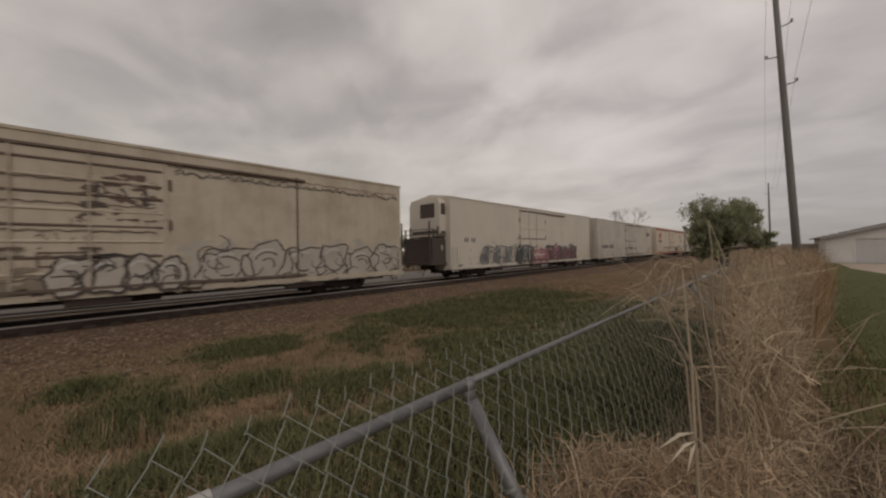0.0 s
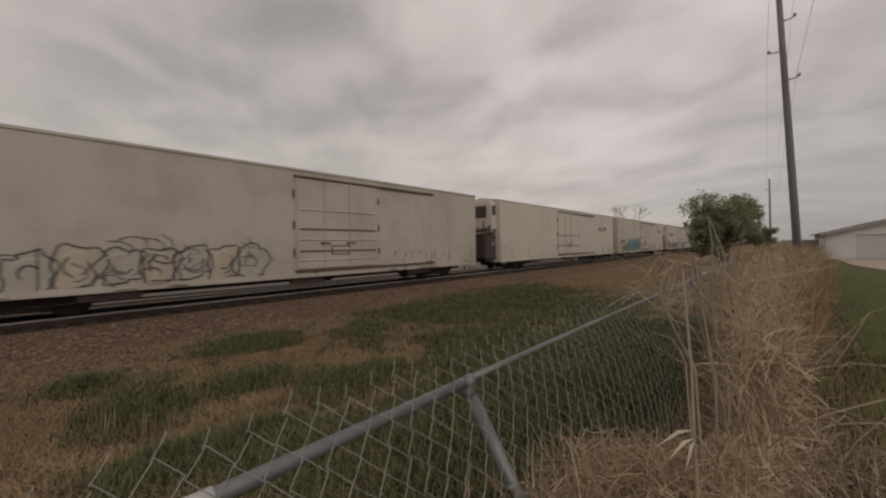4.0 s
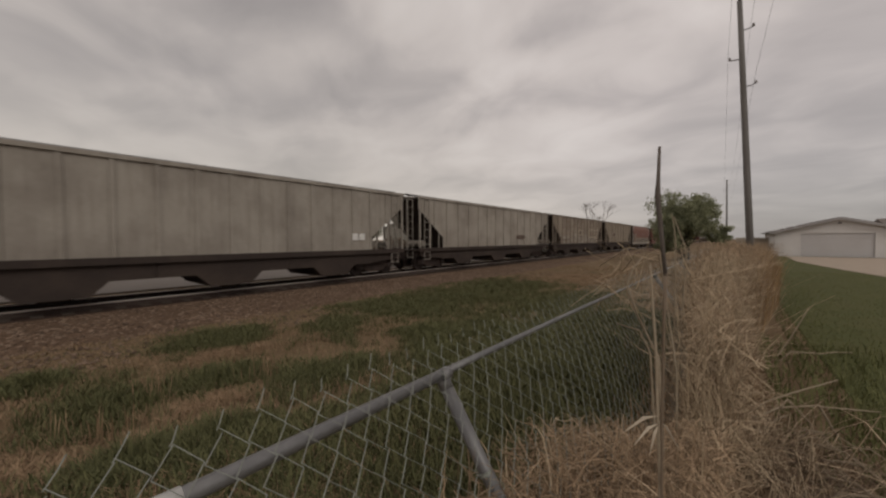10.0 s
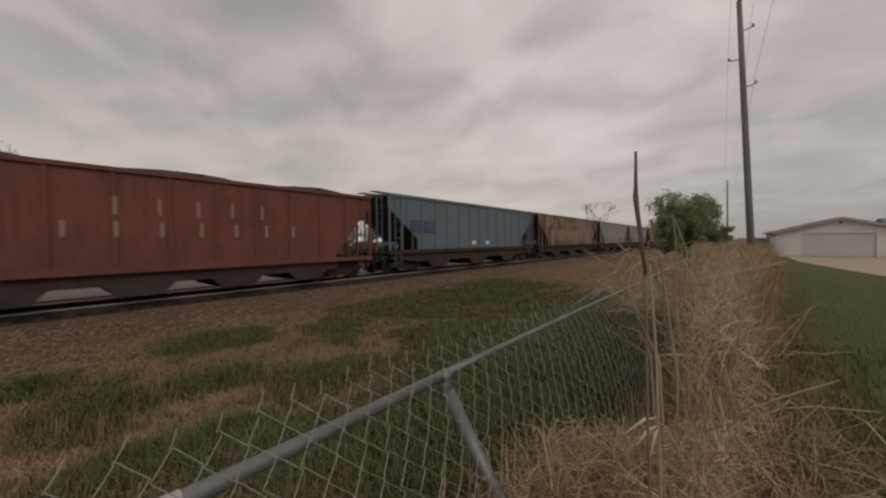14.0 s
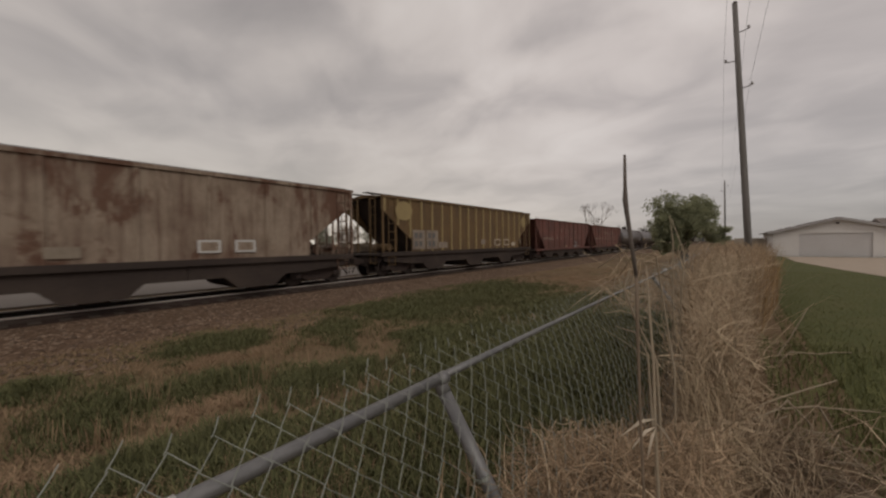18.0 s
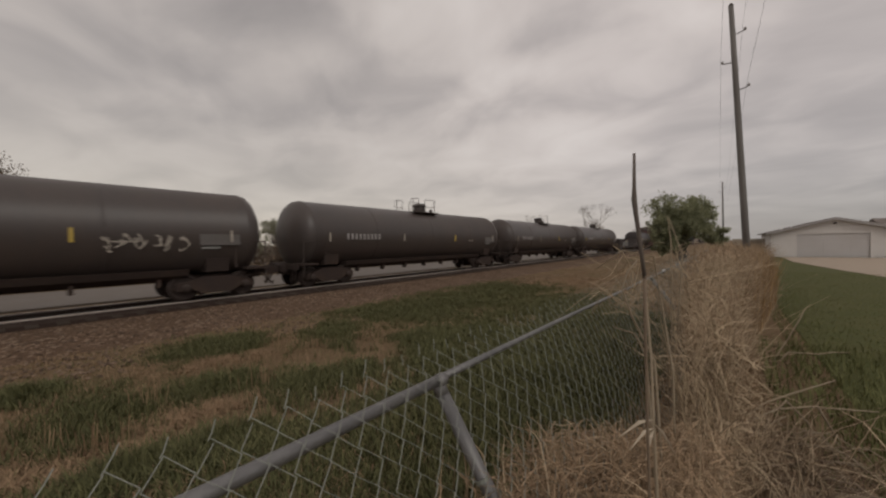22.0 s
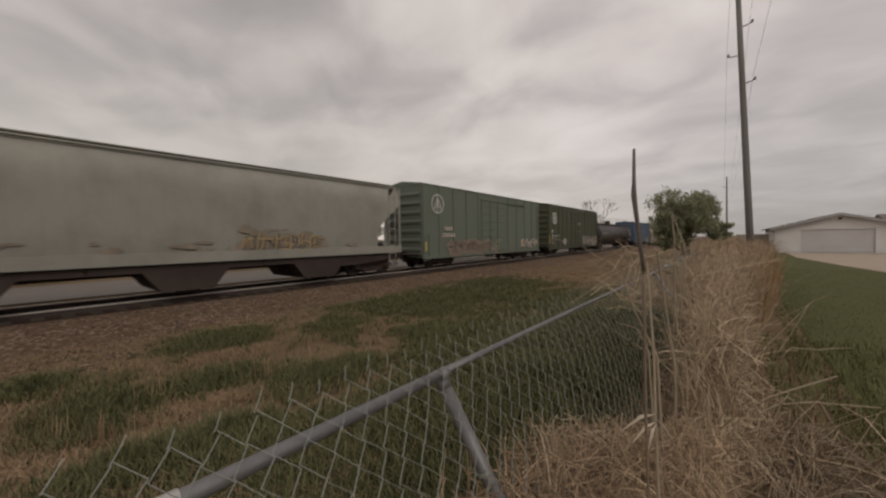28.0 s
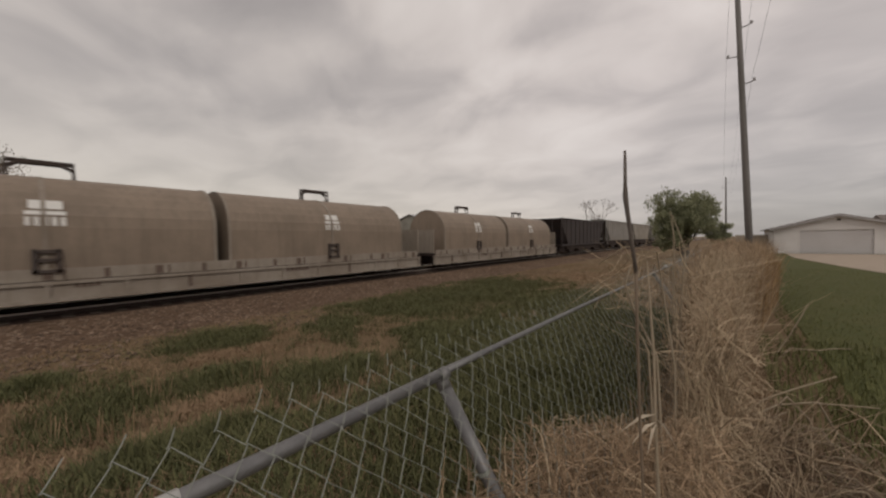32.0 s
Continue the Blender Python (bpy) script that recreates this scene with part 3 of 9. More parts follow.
def build_ground():
    xs = [-2600, -900, -300, -120, -60, -35, -25, -21, -19, -17, -12.2] + [-11.6 + 0.45 * i for i in range(29)] + [2.0, 3, 5, 9, 16, 30, 70, 200, 700, 2600]
    ys = [-2600, -700, -200, -70, -30, -15, -10, -7] + [-5 + 0.5 * i for i in range(70)] + [31, 34, 38, 43, 50, 60, 80, 110, 160, 240, 400, 800, 2600]
    verts = [(x, y, ground_z(x, y)) for y in ys for x in xs]
    n = len(xs)
    faces = [(j * n + i, j * n + i + 1, (j + 1) * n + i + 1, (j + 1) * n + i) for j in range(len(ys) - 1) for i in range(n - 1)]
    g = raw("ground", verts, faces, M["ground"])
    g.data.shade_smooth()
    tagged(g, "rough green and dead brown grass on earth", "ground", kind="structure")
    bm = bmesh.new()
    prism(bm, [(TRACK_X - 4.6, -0.56), (TRACK_X + 4.6, -0.56), (TRACK_X + 4.1, -0.47), (TRACK_X + 2.2, -0.27), (TRACK_X - 2.3, -0.27), (TRACK_X - 4.2, -0.5)], -300, 900)
    tagged(part("ballast", bm, M["ballast"]), "brown-grey crushed stone ballast under the track", "ballast", kind="structure")
    # strip along the rails: the train's shade on the ballast, painted as dark stone
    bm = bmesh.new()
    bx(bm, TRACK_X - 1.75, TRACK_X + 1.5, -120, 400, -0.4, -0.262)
    tagged(part("track_bed", bm, M["shaded_stone"]), "stone between and beside the rails, coloured dark for the shade under the train", "ballast", kind="structure")
    bm = bmesh.new()
    bx(bm, -26.4, -19.3, -300, 900, -0.7, -0.43)
    tagged(part("road", bm, M["asphalt"]), "pale worn road beyond the railway track", "road", kind="structure")
    bm = bmesh.new()
    prism(bm, [(0.9, -0.05), (60, -0.05), (60, 0.012), (1.0, 0.012)], -25, 80)
    tagged(part("lawn", bm, M["lawn"]), "mown green lawn beside the weedy fence", "lawn", kind="structure")
    bm = bmesh.new()
    prism(bm, [(3.9, 44.2), (3.7, 35.0), (4.5, 27.0), (5.6, 19.0), (9.0, 12.0), (22, 12.0), (22, 44.2)], 0.0, 0.03, axis="y")
    for v in bm.verts:
        v.co = (v.co.x, v.co.z, v.co.y)
    tagged(part("driveway", bm, M["concrete"]), "pale concrete driveway in front of the garage", "driveway", kind="structure")


def build_track():
    prof = [(-0.075, -0.17), (0.075, -0.17), (0.075, -0.155), (0.02, -0.135), (0.012, -0.05), (0.036, -0.035), (0.036, -0.004), (0.028, 0.0),
            (-0.028, 0.0), (-0.036, -0.004), (-0.036, -0.035), (-0.012, -0.05), (-0.02, -0.135), (-0.075, -0.155)]
    track = tagged(new("railway_track"), "single railway track with rusty rails on timber ties", "railway track", kind="structure")
    track.matrix_basis = pose(TRACK_X, 0, RAIL_Z)
    for side in (-0.7525, 0.7525):
        bm = bmesh.new()
        prism(bm, [(side + x, z) for x, z in prof], -300, 900)
        rail = part("rail", bm, M["rail_rust"], track, "rust-brown rail with a worn bright head")
        bm = bmesh.new()
        bx(bm, side - 0.039, side + 0.039, -300, 900, -0.036, 0.004)
        part("rail_head", bm, M["steel"], rail, "polished running surface")
    bm = bmesh.new()
    bx(bm, -1.3, 1.3, -0.115, 0.115, -0.36, -0.15)
    tie = to_mesh("tie", bm, M["tie"])
    for i in range(170):
        again("tie", tie, track, (0, -14 + 0.53 * i, 0.0), random.uniform(-0.8, 0.8))


def scatter_stones():
    """Loose ballast and pale stones on the bank and its foot."""
    rng = random.Random(3)
    verts, faces = [], []
    for _ in range(5200):
        x = TRACK_X + 1.9 + rng.random() ** 0.8 * 4.6
        y = -4 + 26 * rng.random() ** 1.4
        lim = TRACK_X + 4.1
        z = max(-0.5, -0.27 - max(0, x - TRACK_X - 2.2) * 0.105) if x < lim else ground_z(x, y)
        s = rng.uniform(0.018, 0.05)
        k = len(verts)
        for d in ((1, 0, 0), (-1, 0, 0), (0, 1, 0), (0, -1, 0), (0, 0, 1), (0, 0, -1)):
            q = s * rng.uniform(0.7, 1.2)
            verts.append((x + d[0] * q, y + d[1] * q * 1.2, z + d[2] * q * 0.7 + s * 0.3))
        for f in ((0, 2, 4), (2, 1, 4), (1, 3, 4), (3, 0, 4), (2, 0, 5), (1, 2, 5), (3, 1, 5), (0, 3, 5)):
            faces.append(tuple(k + i for i in f))
    tagged(raw("ballast_stones", verts, faces, M["stone"]), "loose brown and pale ballast stones", "stones", kind="stuff")


build_ground()
build_track()
scatter_stones()


# ---------------------------------------------------------------- the fence
FENCE_X, FENCE_TOP = -0.74, 1.21


def build_fence():
    fence = tagged(new("chain_link_fence"), "old galvanised chain-link fence with a top rail along the railway", "fence")
    fence.matrix_basis = pose(FENCE_X, 0, 0)
    bm = bmesh.new()
    rail_z = lambda y: FENCE_TOP - 0.012 - 0.004 * max(0, y - 2)
    tube(bm, [(0, y, rail_z(y) + 0.003) for y in (-2.0, 0.2, 0.92)], 0.0172, 12)
    part("top_rail", bm, M["galvanised"], fence, "dull galvanised top rail", True)
    # past the post a thinner rail carries on
    bm = bmesh.new()
    tube(bm, [(0, y, rail_z(y) + 0.007) for y in (0.9, 1.3, 2.0, 3.2, 8, 14, 22, 34)], [0.0135, 0.012, 0.0105] + [0.0095] * 5, 10)
    part("top_rail", bm, M["galvanised"], fence, "thinner galvanised top rail", True)
    for y in (0.17, 6.3):
        bm = bmesh.new()
        tube(bm, [(0, y - 0.08, FENCE_TOP - 0.012), (0, y + 0.0, FENCE_TOP - 0.012)], 0.0225, 12)
        part("rail_sleeve", bm, M["sleeve"], fence, "bright rail joint sleeve", True)
    # the whole fence has been pushed over towards the track: its foot lies nearer than its top
    lean = 0.68

    def down(y, z, off=0.0):
        return (lean * (FENCE_TOP - z) + off, y, z)

    for y in (0.9, 5.2, 8.2, 11.2, 14.2, 17.2, 20.2):
        bm = bmesh.new()
        tube(bm, [down(y, 1.185, -0.03), down(y + 0.01, 0.9, -0.035), down(y + 0.015, 0.6, -0.03), down(y + 0.02, 0.0, -0.03)], 0.0225, 12)
        post = part("post", bm, M["galvanised"], fence, "leaning dented fence post", True)
        bm = bmesh.new()
        tube(bm, [down(y, 1.2, -0.03), down(y, 1.15, -0.03)], 0.024, 12)
        tube(bm, [(0, y - 0.018, FENCE_TOP - 0.012), (0, y + 0.018, FENCE_TOP - 0.012)], 0.0218, 12)
        part("loop_cap", bm, M["galvanised"], post, "rail loop cap", True)
        for z in (0.93, 0.62):
            bm = bmesh.new()
            tube(bm, [down(y, z, -0.033), down(y, z - 0.008, -0.033)], 0.0238, 12)
            part("tie_wire", bm, M["wire"], post)
    # the woven wire: zigzag strands that hook into their neighbours
    half, drop, r = 0.0385, 0.033, 0.0014
    verts, faces = [], []
    tri = [(math.cos(a), math.sin(a)) for a in (0.5, 2.6, 4.7)]
    j, y, rows = 0, -1.6, 26
    while y < 27:
        base = len(verts)
        top = FENCE_TOP + 0.066 + 0.006 * math.sin(j * 0.9) - 0.004 * max(0, y - 2)
        for k in range(rows):
            right = (k + j) % 2
            yy = y + (half if right else 0.0) + 0.0012 * math.sin(k * 2.1 + j)
            zz = top - drop * k + 0.002 * math.sin(j * 3.3 + k)
            xx = 0.62 * (1 - math.exp(-(FENCE_TOP - zz) / 0.6)) + 0.026 + (0.003 if right else -0.003) + 0.006 * math.sin(k * 0.35 + j * 0.11)
            verts += [(xx + r * c, yy + r * q, zz) for c, q in tri]
        for k in range(rows - 1):
            a, b = base + 3 * k, base + 3 * k + 3
            faces += [(a + i, a + (i + 1) % 3, b + (i + 1) % 3, b + i) for i in range(3)]
        # the cut ends stand up past the rail as twisted barbs
        if j % 2 == 0:
            a = len(verts)
            tall = 1.0 + 0.25 * math.sin(j * 2.3)
            for dx, dy, dz in ((-0.06, -0.003, -0.004), (-0.065, 0.004, 0.004), (-0.074, 0.012 * tall, 0.014 * tall), (-0.084, 0.02 * tall, 0.026 * tall)):
                verts += [(dx + r * c, y + dy + r * q, top + dz) for c, q in tri]
            for q in (0, 3, 6):
                faces += [(a + q + i, a + q + (i + 1) % 3, a + q + 3 + (i + 1) % 3, a + q + 3 + i) for i in range(3)]
            faces.append((a + 9, a + 10, a + 11))
        y += half
        j += 1
    w = raw("wire_fabric", verts, faces, M["wire"], fence)
    tagged(w, "woven diamond wire fabric with barbed top ends", kind="stuff")


build_fence()


# ---------------------------------------------------------------- poles, houses, far land
def utility_pole(x, y, h, r, lean, arms, label):
    p = tagged(new("utility_pole"), label, "utility pole", group="utility poles")
    p.matrix_basis = pose(x, y, 0, lean[0], lean[1], 0)
    bm = bmesh.new()
    tube(bm, [(0, 0, -0.4), (0, 0, h * 0.35), (0, 0, h * 0.7), (0, 0, h)], [r, r * 0.92, r * 0.8, r * 0.68], 14)
    part("shaft", bm, M["pole"], p, "", True)
    for z, sx in arms:
        bm = bmesh.new()
        tube(bm, [(0, 0, z - 0.04), (sx * 0.30, 0, z - 0.01), (sx * 0.36, 0, z + 0.02)], [0.022, 0.02, 0.02], 8)
        arm = part("insulator_bracket", bm, M["pole"], p)
        bm = bmesh.new()
        lathe(bm, [(0.018, z + 0.0), (0.045, z + 0.02), (0.05, z + 0.05), (0.032, z + 0.07), (0.045, z + 0.09), (0.03, z + 0.12), (0.012, z + 0.13)], 10, "z")
        for v in bm.verts:
            v.co.x += sx * 0.37
        part("insulator", bm, M["fascia"], arm, "grey porcelain insulator")
    bm = bmesh.new()
    lathe(bm, [(r * 0.69, h - 0.01), (r * 0.72, h + 0.02), (r * 0.3, h + 0.09)], 12, "z")
    part("pole_cap", bm, M["iron"], p)
    return p


POLE = (0.68, 18.0)
utility_pole(*POLE, 10.85, 0.122, (0, -2.65), ((9.72, 1), (8.66, -1), (7.54, 1)), "tall weathered timber utility pole with staggered insulator brackets")
utility_pole(-0.27, 60.0, 9.35, 0.115, (0, -0.6), ((8.7, 1), (8.1, -1)), "far weathered timber utility pole")


def overhead_wire(a, b, sag, label):
    bm = bmesh.new()
    a, b = Vector(a), Vector(b)
    pts = [a.lerp(b, i / 14) - Vector((0, 0, sag * 4 * (i / 14) * (1 - i / 14))) for i in range(15)]
    tube(bm, pts, 0.0036, 4)
    tagged(part("overhead_wire", bm, M["black"]), label, "cable", group="overhead wires")


for px, z, fx in ((0.53, 9.95, 0.1), (-0.14, 8.86, -0.64), (0.65, 7.75, 0.1)):
    overhead_wire((px, POLE[1], z), (fx, 60, z - 0.9), 0.35, "thin black overhead wire between the poles")
    overhead_wire((px, POLE[1], z), (px + 0.9, -24, z + 0.6), 0.4, "thin black overhead wire passing overhead")


def shingled_roof(parent, x0, x1, y0, y1, z_eave, z_ridge, mat, over=0.35):
    """A gable roof with its ridge along y: two slabs with courses that overlap."""
    mid = (x0 + x1) / 2
    for sgn, xe in ((-1, x0 - over), (1, x1 + over)):
        run = abs(xe - mid)
        drop = z_ridge - z_eave + over * (z_ridge - z_eave) / (run - over)
        n = 12
        for i in range(n):
            bm = bmesh.new()
            a, b = i / n, (i + 1) / n
            xa, xb = mid + sgn * run * a, mid + sgn * run * b
            za, zb = z_ridge - drop * a, z_ridge - drop * b
            prism(bm, [(xa, za), (xb, zb + 0.03), (xb, zb - 0.09), (xa, za - 0.12)], y0 - over, y1 + over)
            part("shingle_course", bm, mat, parent)


def garage_house():
    x0, x1, y0, y1 = 3.25, 11.3, 44.6, 56.0
    ze, zr = 2.33, 3.45
    house = tagged(new("garage_house"), "white-sided garage house with a low brown gable roof", "house")
    mid = (x0 + x1) / 2
    bm = bmesh.new()
    for a, b in ((x0, x0 + 0.15), (x1 - 0.15, x1)):
        bx(bm, a, b, y0, y1, 0, ze)
    bx(bm, x0, x1, y1 - 0.15, y1, 0, ze)
    d0, d1, dz = 4.95, 9.25, 2.08
    bx(bm, x0 + 0.15, d0, y0, y0 + 0.15, 0, ze)
    bx(bm, d1, x1 - 0.15, y0, y0 + 0.15, 0, ze)
    bx(bm, d0, d1, y0, y0 + 0.15, dz, ze)
    prism(bm, [(x0, ze), (x1, ze), (mid, zr - 0.1)], y0, y0 + 0.15)
    prism(bm, [(x0, ze), (x1, ze), (mid, zr - 0.1)], y1 - 0.15, y1)
    part("wall", bm, M["siding"], house)
    bm = bmesh.new()
    for i in range(20):
        z = 0.12 + i * 0.165
        w = (x1 - x0) / 2 if z < ze else (x1 - x0) / 2 * max(0, (zr - 0.15 - z) / (zr - 0.1 - ze))
        spans = [(mid - w, d0 - 0.12), (d1 + 0.12, mid + w)] if z < dz + 0.1 else [(mid - w, mid + w)]
        for a, b in spans:
            if b - a > 0.1:
                prism(bm, [(y0 - 0.018, z), (y0, z), (y0, z + 0.15), (y0 - 0.004, z + 0.15)], a, b, "x")
    part("siding", bm, M["siding"], house, "white lap siding")
    shingled_roof(house, x0, x1, y0, y1, ze, zr, M["shingle"])
    for sgn in (-1, 1):
        bm = bmesh.new()
        xe = mid + sgn * ((x1 - x0) / 2 + 0.35)
        k = (zr - ze) / ((x1 - x0) / 2)
        ztip = zr - k * ((x1 - x0) / 2 + 0.35)
        prism(bm, [(mid, zr - 0.02), (xe, ztip - 0.0), (xe, ztip - 0.2), (mid, zr - 0.22)], y0 - 0.41, y0 - 0.36)
        part("fascia", bm, M["fascia"], house, "grey barge board")
    door = bmesh.new()
    bx(door, d0, d1, y0 + 0.07, y0 + 0.12, 0.0, dz)
    door = part("garage_door", door, M["garage"], house, "pale grey sectional garage door")
    for r in range(4):
        for c in range(8):
            bm = bmesh.new()
            xa, xb = d0 + 0.08 + c * 0.525, d0 + 0.08 + c * 0.525 + 0.45
            za = 0.07 + r * 0.52
            prism(bm, [(xa, za), (xb, za), (xb, za + 0.38), (xa, za + 0.38)], y0 + 0.055, y0 + 0.072)
            part("panel", bm, M["garage"], door)
    for a, b, c, d in ((d0 - 0.12, d0, 0, dz + 0.12), (d1, d1 + 0.12, 0, dz + 0.12), (d0, d1, dz, dz + 0.12)):
        bm = bmesh.new()
        bx(bm, a, b, y0 - 0.03, y0 + 0.02, c, d)
        part("door_trim", bm, M["siding"], house)
    bm = bmesh.new()
    bx(bm, mid - 0.11, mid + 0.11, y0 - 0.03, y0 + 0.02, 2.88, 3.04)
    part("gable_vent", bm, M["iron"], house, "dark gable vent")
    # the dwelling behind and beside it
    wing = tagged(new("house"), "pale house with a dark roof beyond the garage", "house", group="houses")
    bm = bmesh.new()
    bx(bm, 12.5, 27, 54, 62, 0, 2.6)
    part("wall", bm, M["siding"], wing)
    bm = bmesh.new()
    prism(bm, [(53.5, 2.45), (62.5, 2.45), (58, 3.7)], 12.1, 27.4, "x")
    part("roof", bm, M["shingle"], wing)
    for x in (14, 18, 22.5):
        bm = bmesh.new()
        bx(bm, x, x + 1.2, 53.96, 54.05, 0.9, 2.1)
        win = part("window", bm, M["siding"], wing)
        bm = bmesh.new()
        bx(bm, x + 0.08, x + 1.12, 53.94, 53.97, 0.98, 2.02)
        part("pane", bm, M["pane"], win)


def board_fence():
    f = tagged(new("board_fence"), "weathered tan board fence by the house", "fence")
    for i in range(26):
        bm = bmesh.new()
        bx(bm, 0.55 + i * 0.125, 0.55 + i * 0.125 + 0.115, 51.0, 51.03, 0.0, 1.75 + random.uniform(-0.02, 0.02))
        part("board", bm, M["board"], f)
    bm = bmesh.new()
    for z in (0.4, 1.4):
        bx(bm, 0.55, 3.8, 51.03, 51.09, z, z + 0.09)
    part("stringer", bm, M["board"], f)


garage_house()
board_fence()


def far_building(name, label, x, y, rz, w, d, h, hr, wall, roof, wins):
    b = tagged(new(name), label, "building", group="buildings across the track")
    b.matrix_basis = pose(x, y, -0.45, 0, 0, rz)
    bm = bmesh.new()
    prism(bm, [(-d / 2, 0), (d / 2, 0), (d / 2, h), (0, hr - 0.1), (-d / 2, h)], -w / 2, w / 2)
    part("wall", bm, M[wall], b)
    for s in (-1, 1):
        bm = bmesh.new()
        k = (hr - h) / (d / 2)
        prism(bm, [(0, hr + 0.05), (s * (d / 2 + 0.4), h - 0.4 * k + 0.05), (s * (d / 2 + 0.4), h - 0.4 * k - 0.08), (0, hr - 0.09)], -w / 2 - 0.4, w / 2 + 0.4)
        part("roof", bm, M[roof], b)
    for wy, wz, ww, wh in wins:
        bm = bmesh.new()
        bx(bm, d / 2 - 0.03, d / 2 + 0.05, wy - ww / 2, wy + ww / 2, wz, wz + wh)
        win = part("window", bm, M["white"], b)
        bm = bmesh.new()
        bx(bm, d / 2 + 0.04, d / 2 + 0.06, wy - ww / 2 + 0.08, wy + ww / 2 - 0.08, wz + 0.08, wz + wh - 0.08)
        part("pane", bm, M["pane"], win)
    return b


house_ = far_building("house", "low dark brown house with two chimneys behind the hedge", -35.5, -3.4, 0, 8.0, 6, 2.3, 3.85, "dark_boards", "dark_shingle", [(-2.6, 0.9, 1.3, 1.1), (0.4, 0.9, 1.1, 1.1)])
for y_, x_, w_, z_ in ((3.25, 0.4, 0.42, 4.55), (3.75, -0.3, 0.8, 4.05)):
    bm = bmesh.new()
    bx(bm, x_ - 0.3, x_ + 0.3, y_ - w_ / 2, y_ + w_ / 2, 3.2, z_ - 0.12)
    bx(bm, x_ - 0.36, x_ + 0.36, y_ - w_ / 2 - 0.06, y_ + w_ / 2 + 0.06, z_ - 0.14, z_)
    part("chimney", bm, M["dark_boards"], house_, "dark brick chimney")
far_building("barn", "large grey metal-roofed barn beyond the railway", -62, 80, 0, 34, 20, 5.2, 8.4, "hop_white", "metal_roof", [(-10, 0, 4, 4), (6, 1, 1.6, 1.4)])
far_building("shed", "small low white shed with dark openings beyond the road", -37.5, 4.6, 0, 5.2, 4, 1.3, 1.95, "siding", "shingle", [(-1.7, 0.25, 0.8, 0.95), (-0.5, 0.25, 0.5, 0.95), (0.7, 0.0, 0.9, 1.2), (1.9, 0.25, 0.6, 0.95)])
far_building("shed", "long low white shed beyond the railway", -46, 62, 0, 20, 7, 2.6, 3.7, "siding", "metal_roof", [(-4, 0.0, 3, 2.2), (4, 0.0, 3, 2.2)])


def grow(bm, p, d, length, r, depth, tips, rng, spread=0.6):
    q = p + d * length
    bend = Vector((rng.uniform(-1, 1), rng.uniform(-1, 1), rng.uniform(-0.2, 0.6))) * length * 0.09
    tube(bm, [p, p.lerp(q, 0.5) + bend, q], [r, r * 0.82, r * 0.62], 6 if depth > 1 else 4, False)
    if depth == 0:
        tips.append(q)
        return
    if depth <= 2:
        tips.append(q)
    for _ in range(rng.choice((2, 3, 3)) if depth > 1 else 3):
        nd_ = (d + Vector((rng.uniform(-1, 1), rng.uniform(-1, 1), rng.uniform(-0.35, 0.7))) * spread).normalized()
        grow(bm, q, nd_, length * rng.uniform(0.6, 0.82), r * 0.58, depth - 1, tips, rng, spread)


def leaf_mesh(name, centres, per, radius, size, mat, rng, parent):
    verts, faces = [], []
    for c in centres:
        rad = radius * rng.uniform(0.6, 1.25)
        for _ in range(per):
            o = Vector((rng.gauss(0, 0.45), rng.gauss(0, 0.45), rng.gauss(0, 0.4))) * rad + c
            u = Vector((rng.uniform(-1, 1), rng.uniform(-1, 1), rng.uniform(-1, 1))).normalized()
            w = u.orthogonal().normalized()
            s = size * rng.uniform(0.6, 1.4)
            k = len(verts)
            verts += [o - u * s, o + w * s * 0.45, o + u * s, o - w * s * 0.45]
            faces.append((k, k + 1, k + 2, k + 3))
    return tagged(raw(name, verts, faces, mat, parent), kind="stuff")


def crown_points(rng, n, rx, ry, rz, cz, lumps):
    """Clump centres in an uneven crown: several lobes of different size."""
    lobes = [(Vector((rng.uniform(-0.55, 0.55) * rx, rng.uniform(-0.55, 0.55) * ry, cz + rng.uniform(-0.5, 0.45) * rz)), rng.uniform(0.42, 0.66)) for _ in range(lumps)]
    pts = []
    for i in range(n):
        c, s = lobes[i % lumps]
        d = Vector((rng.gauss(0, 1), rng.gauss(0, 1), rng.gauss(0, 1))).normalized() * (rng.random() ** 0.4) * s
        pts.append(c + Vector((d.x * rx, d.y * ry, d.z * rz)))
    return pts


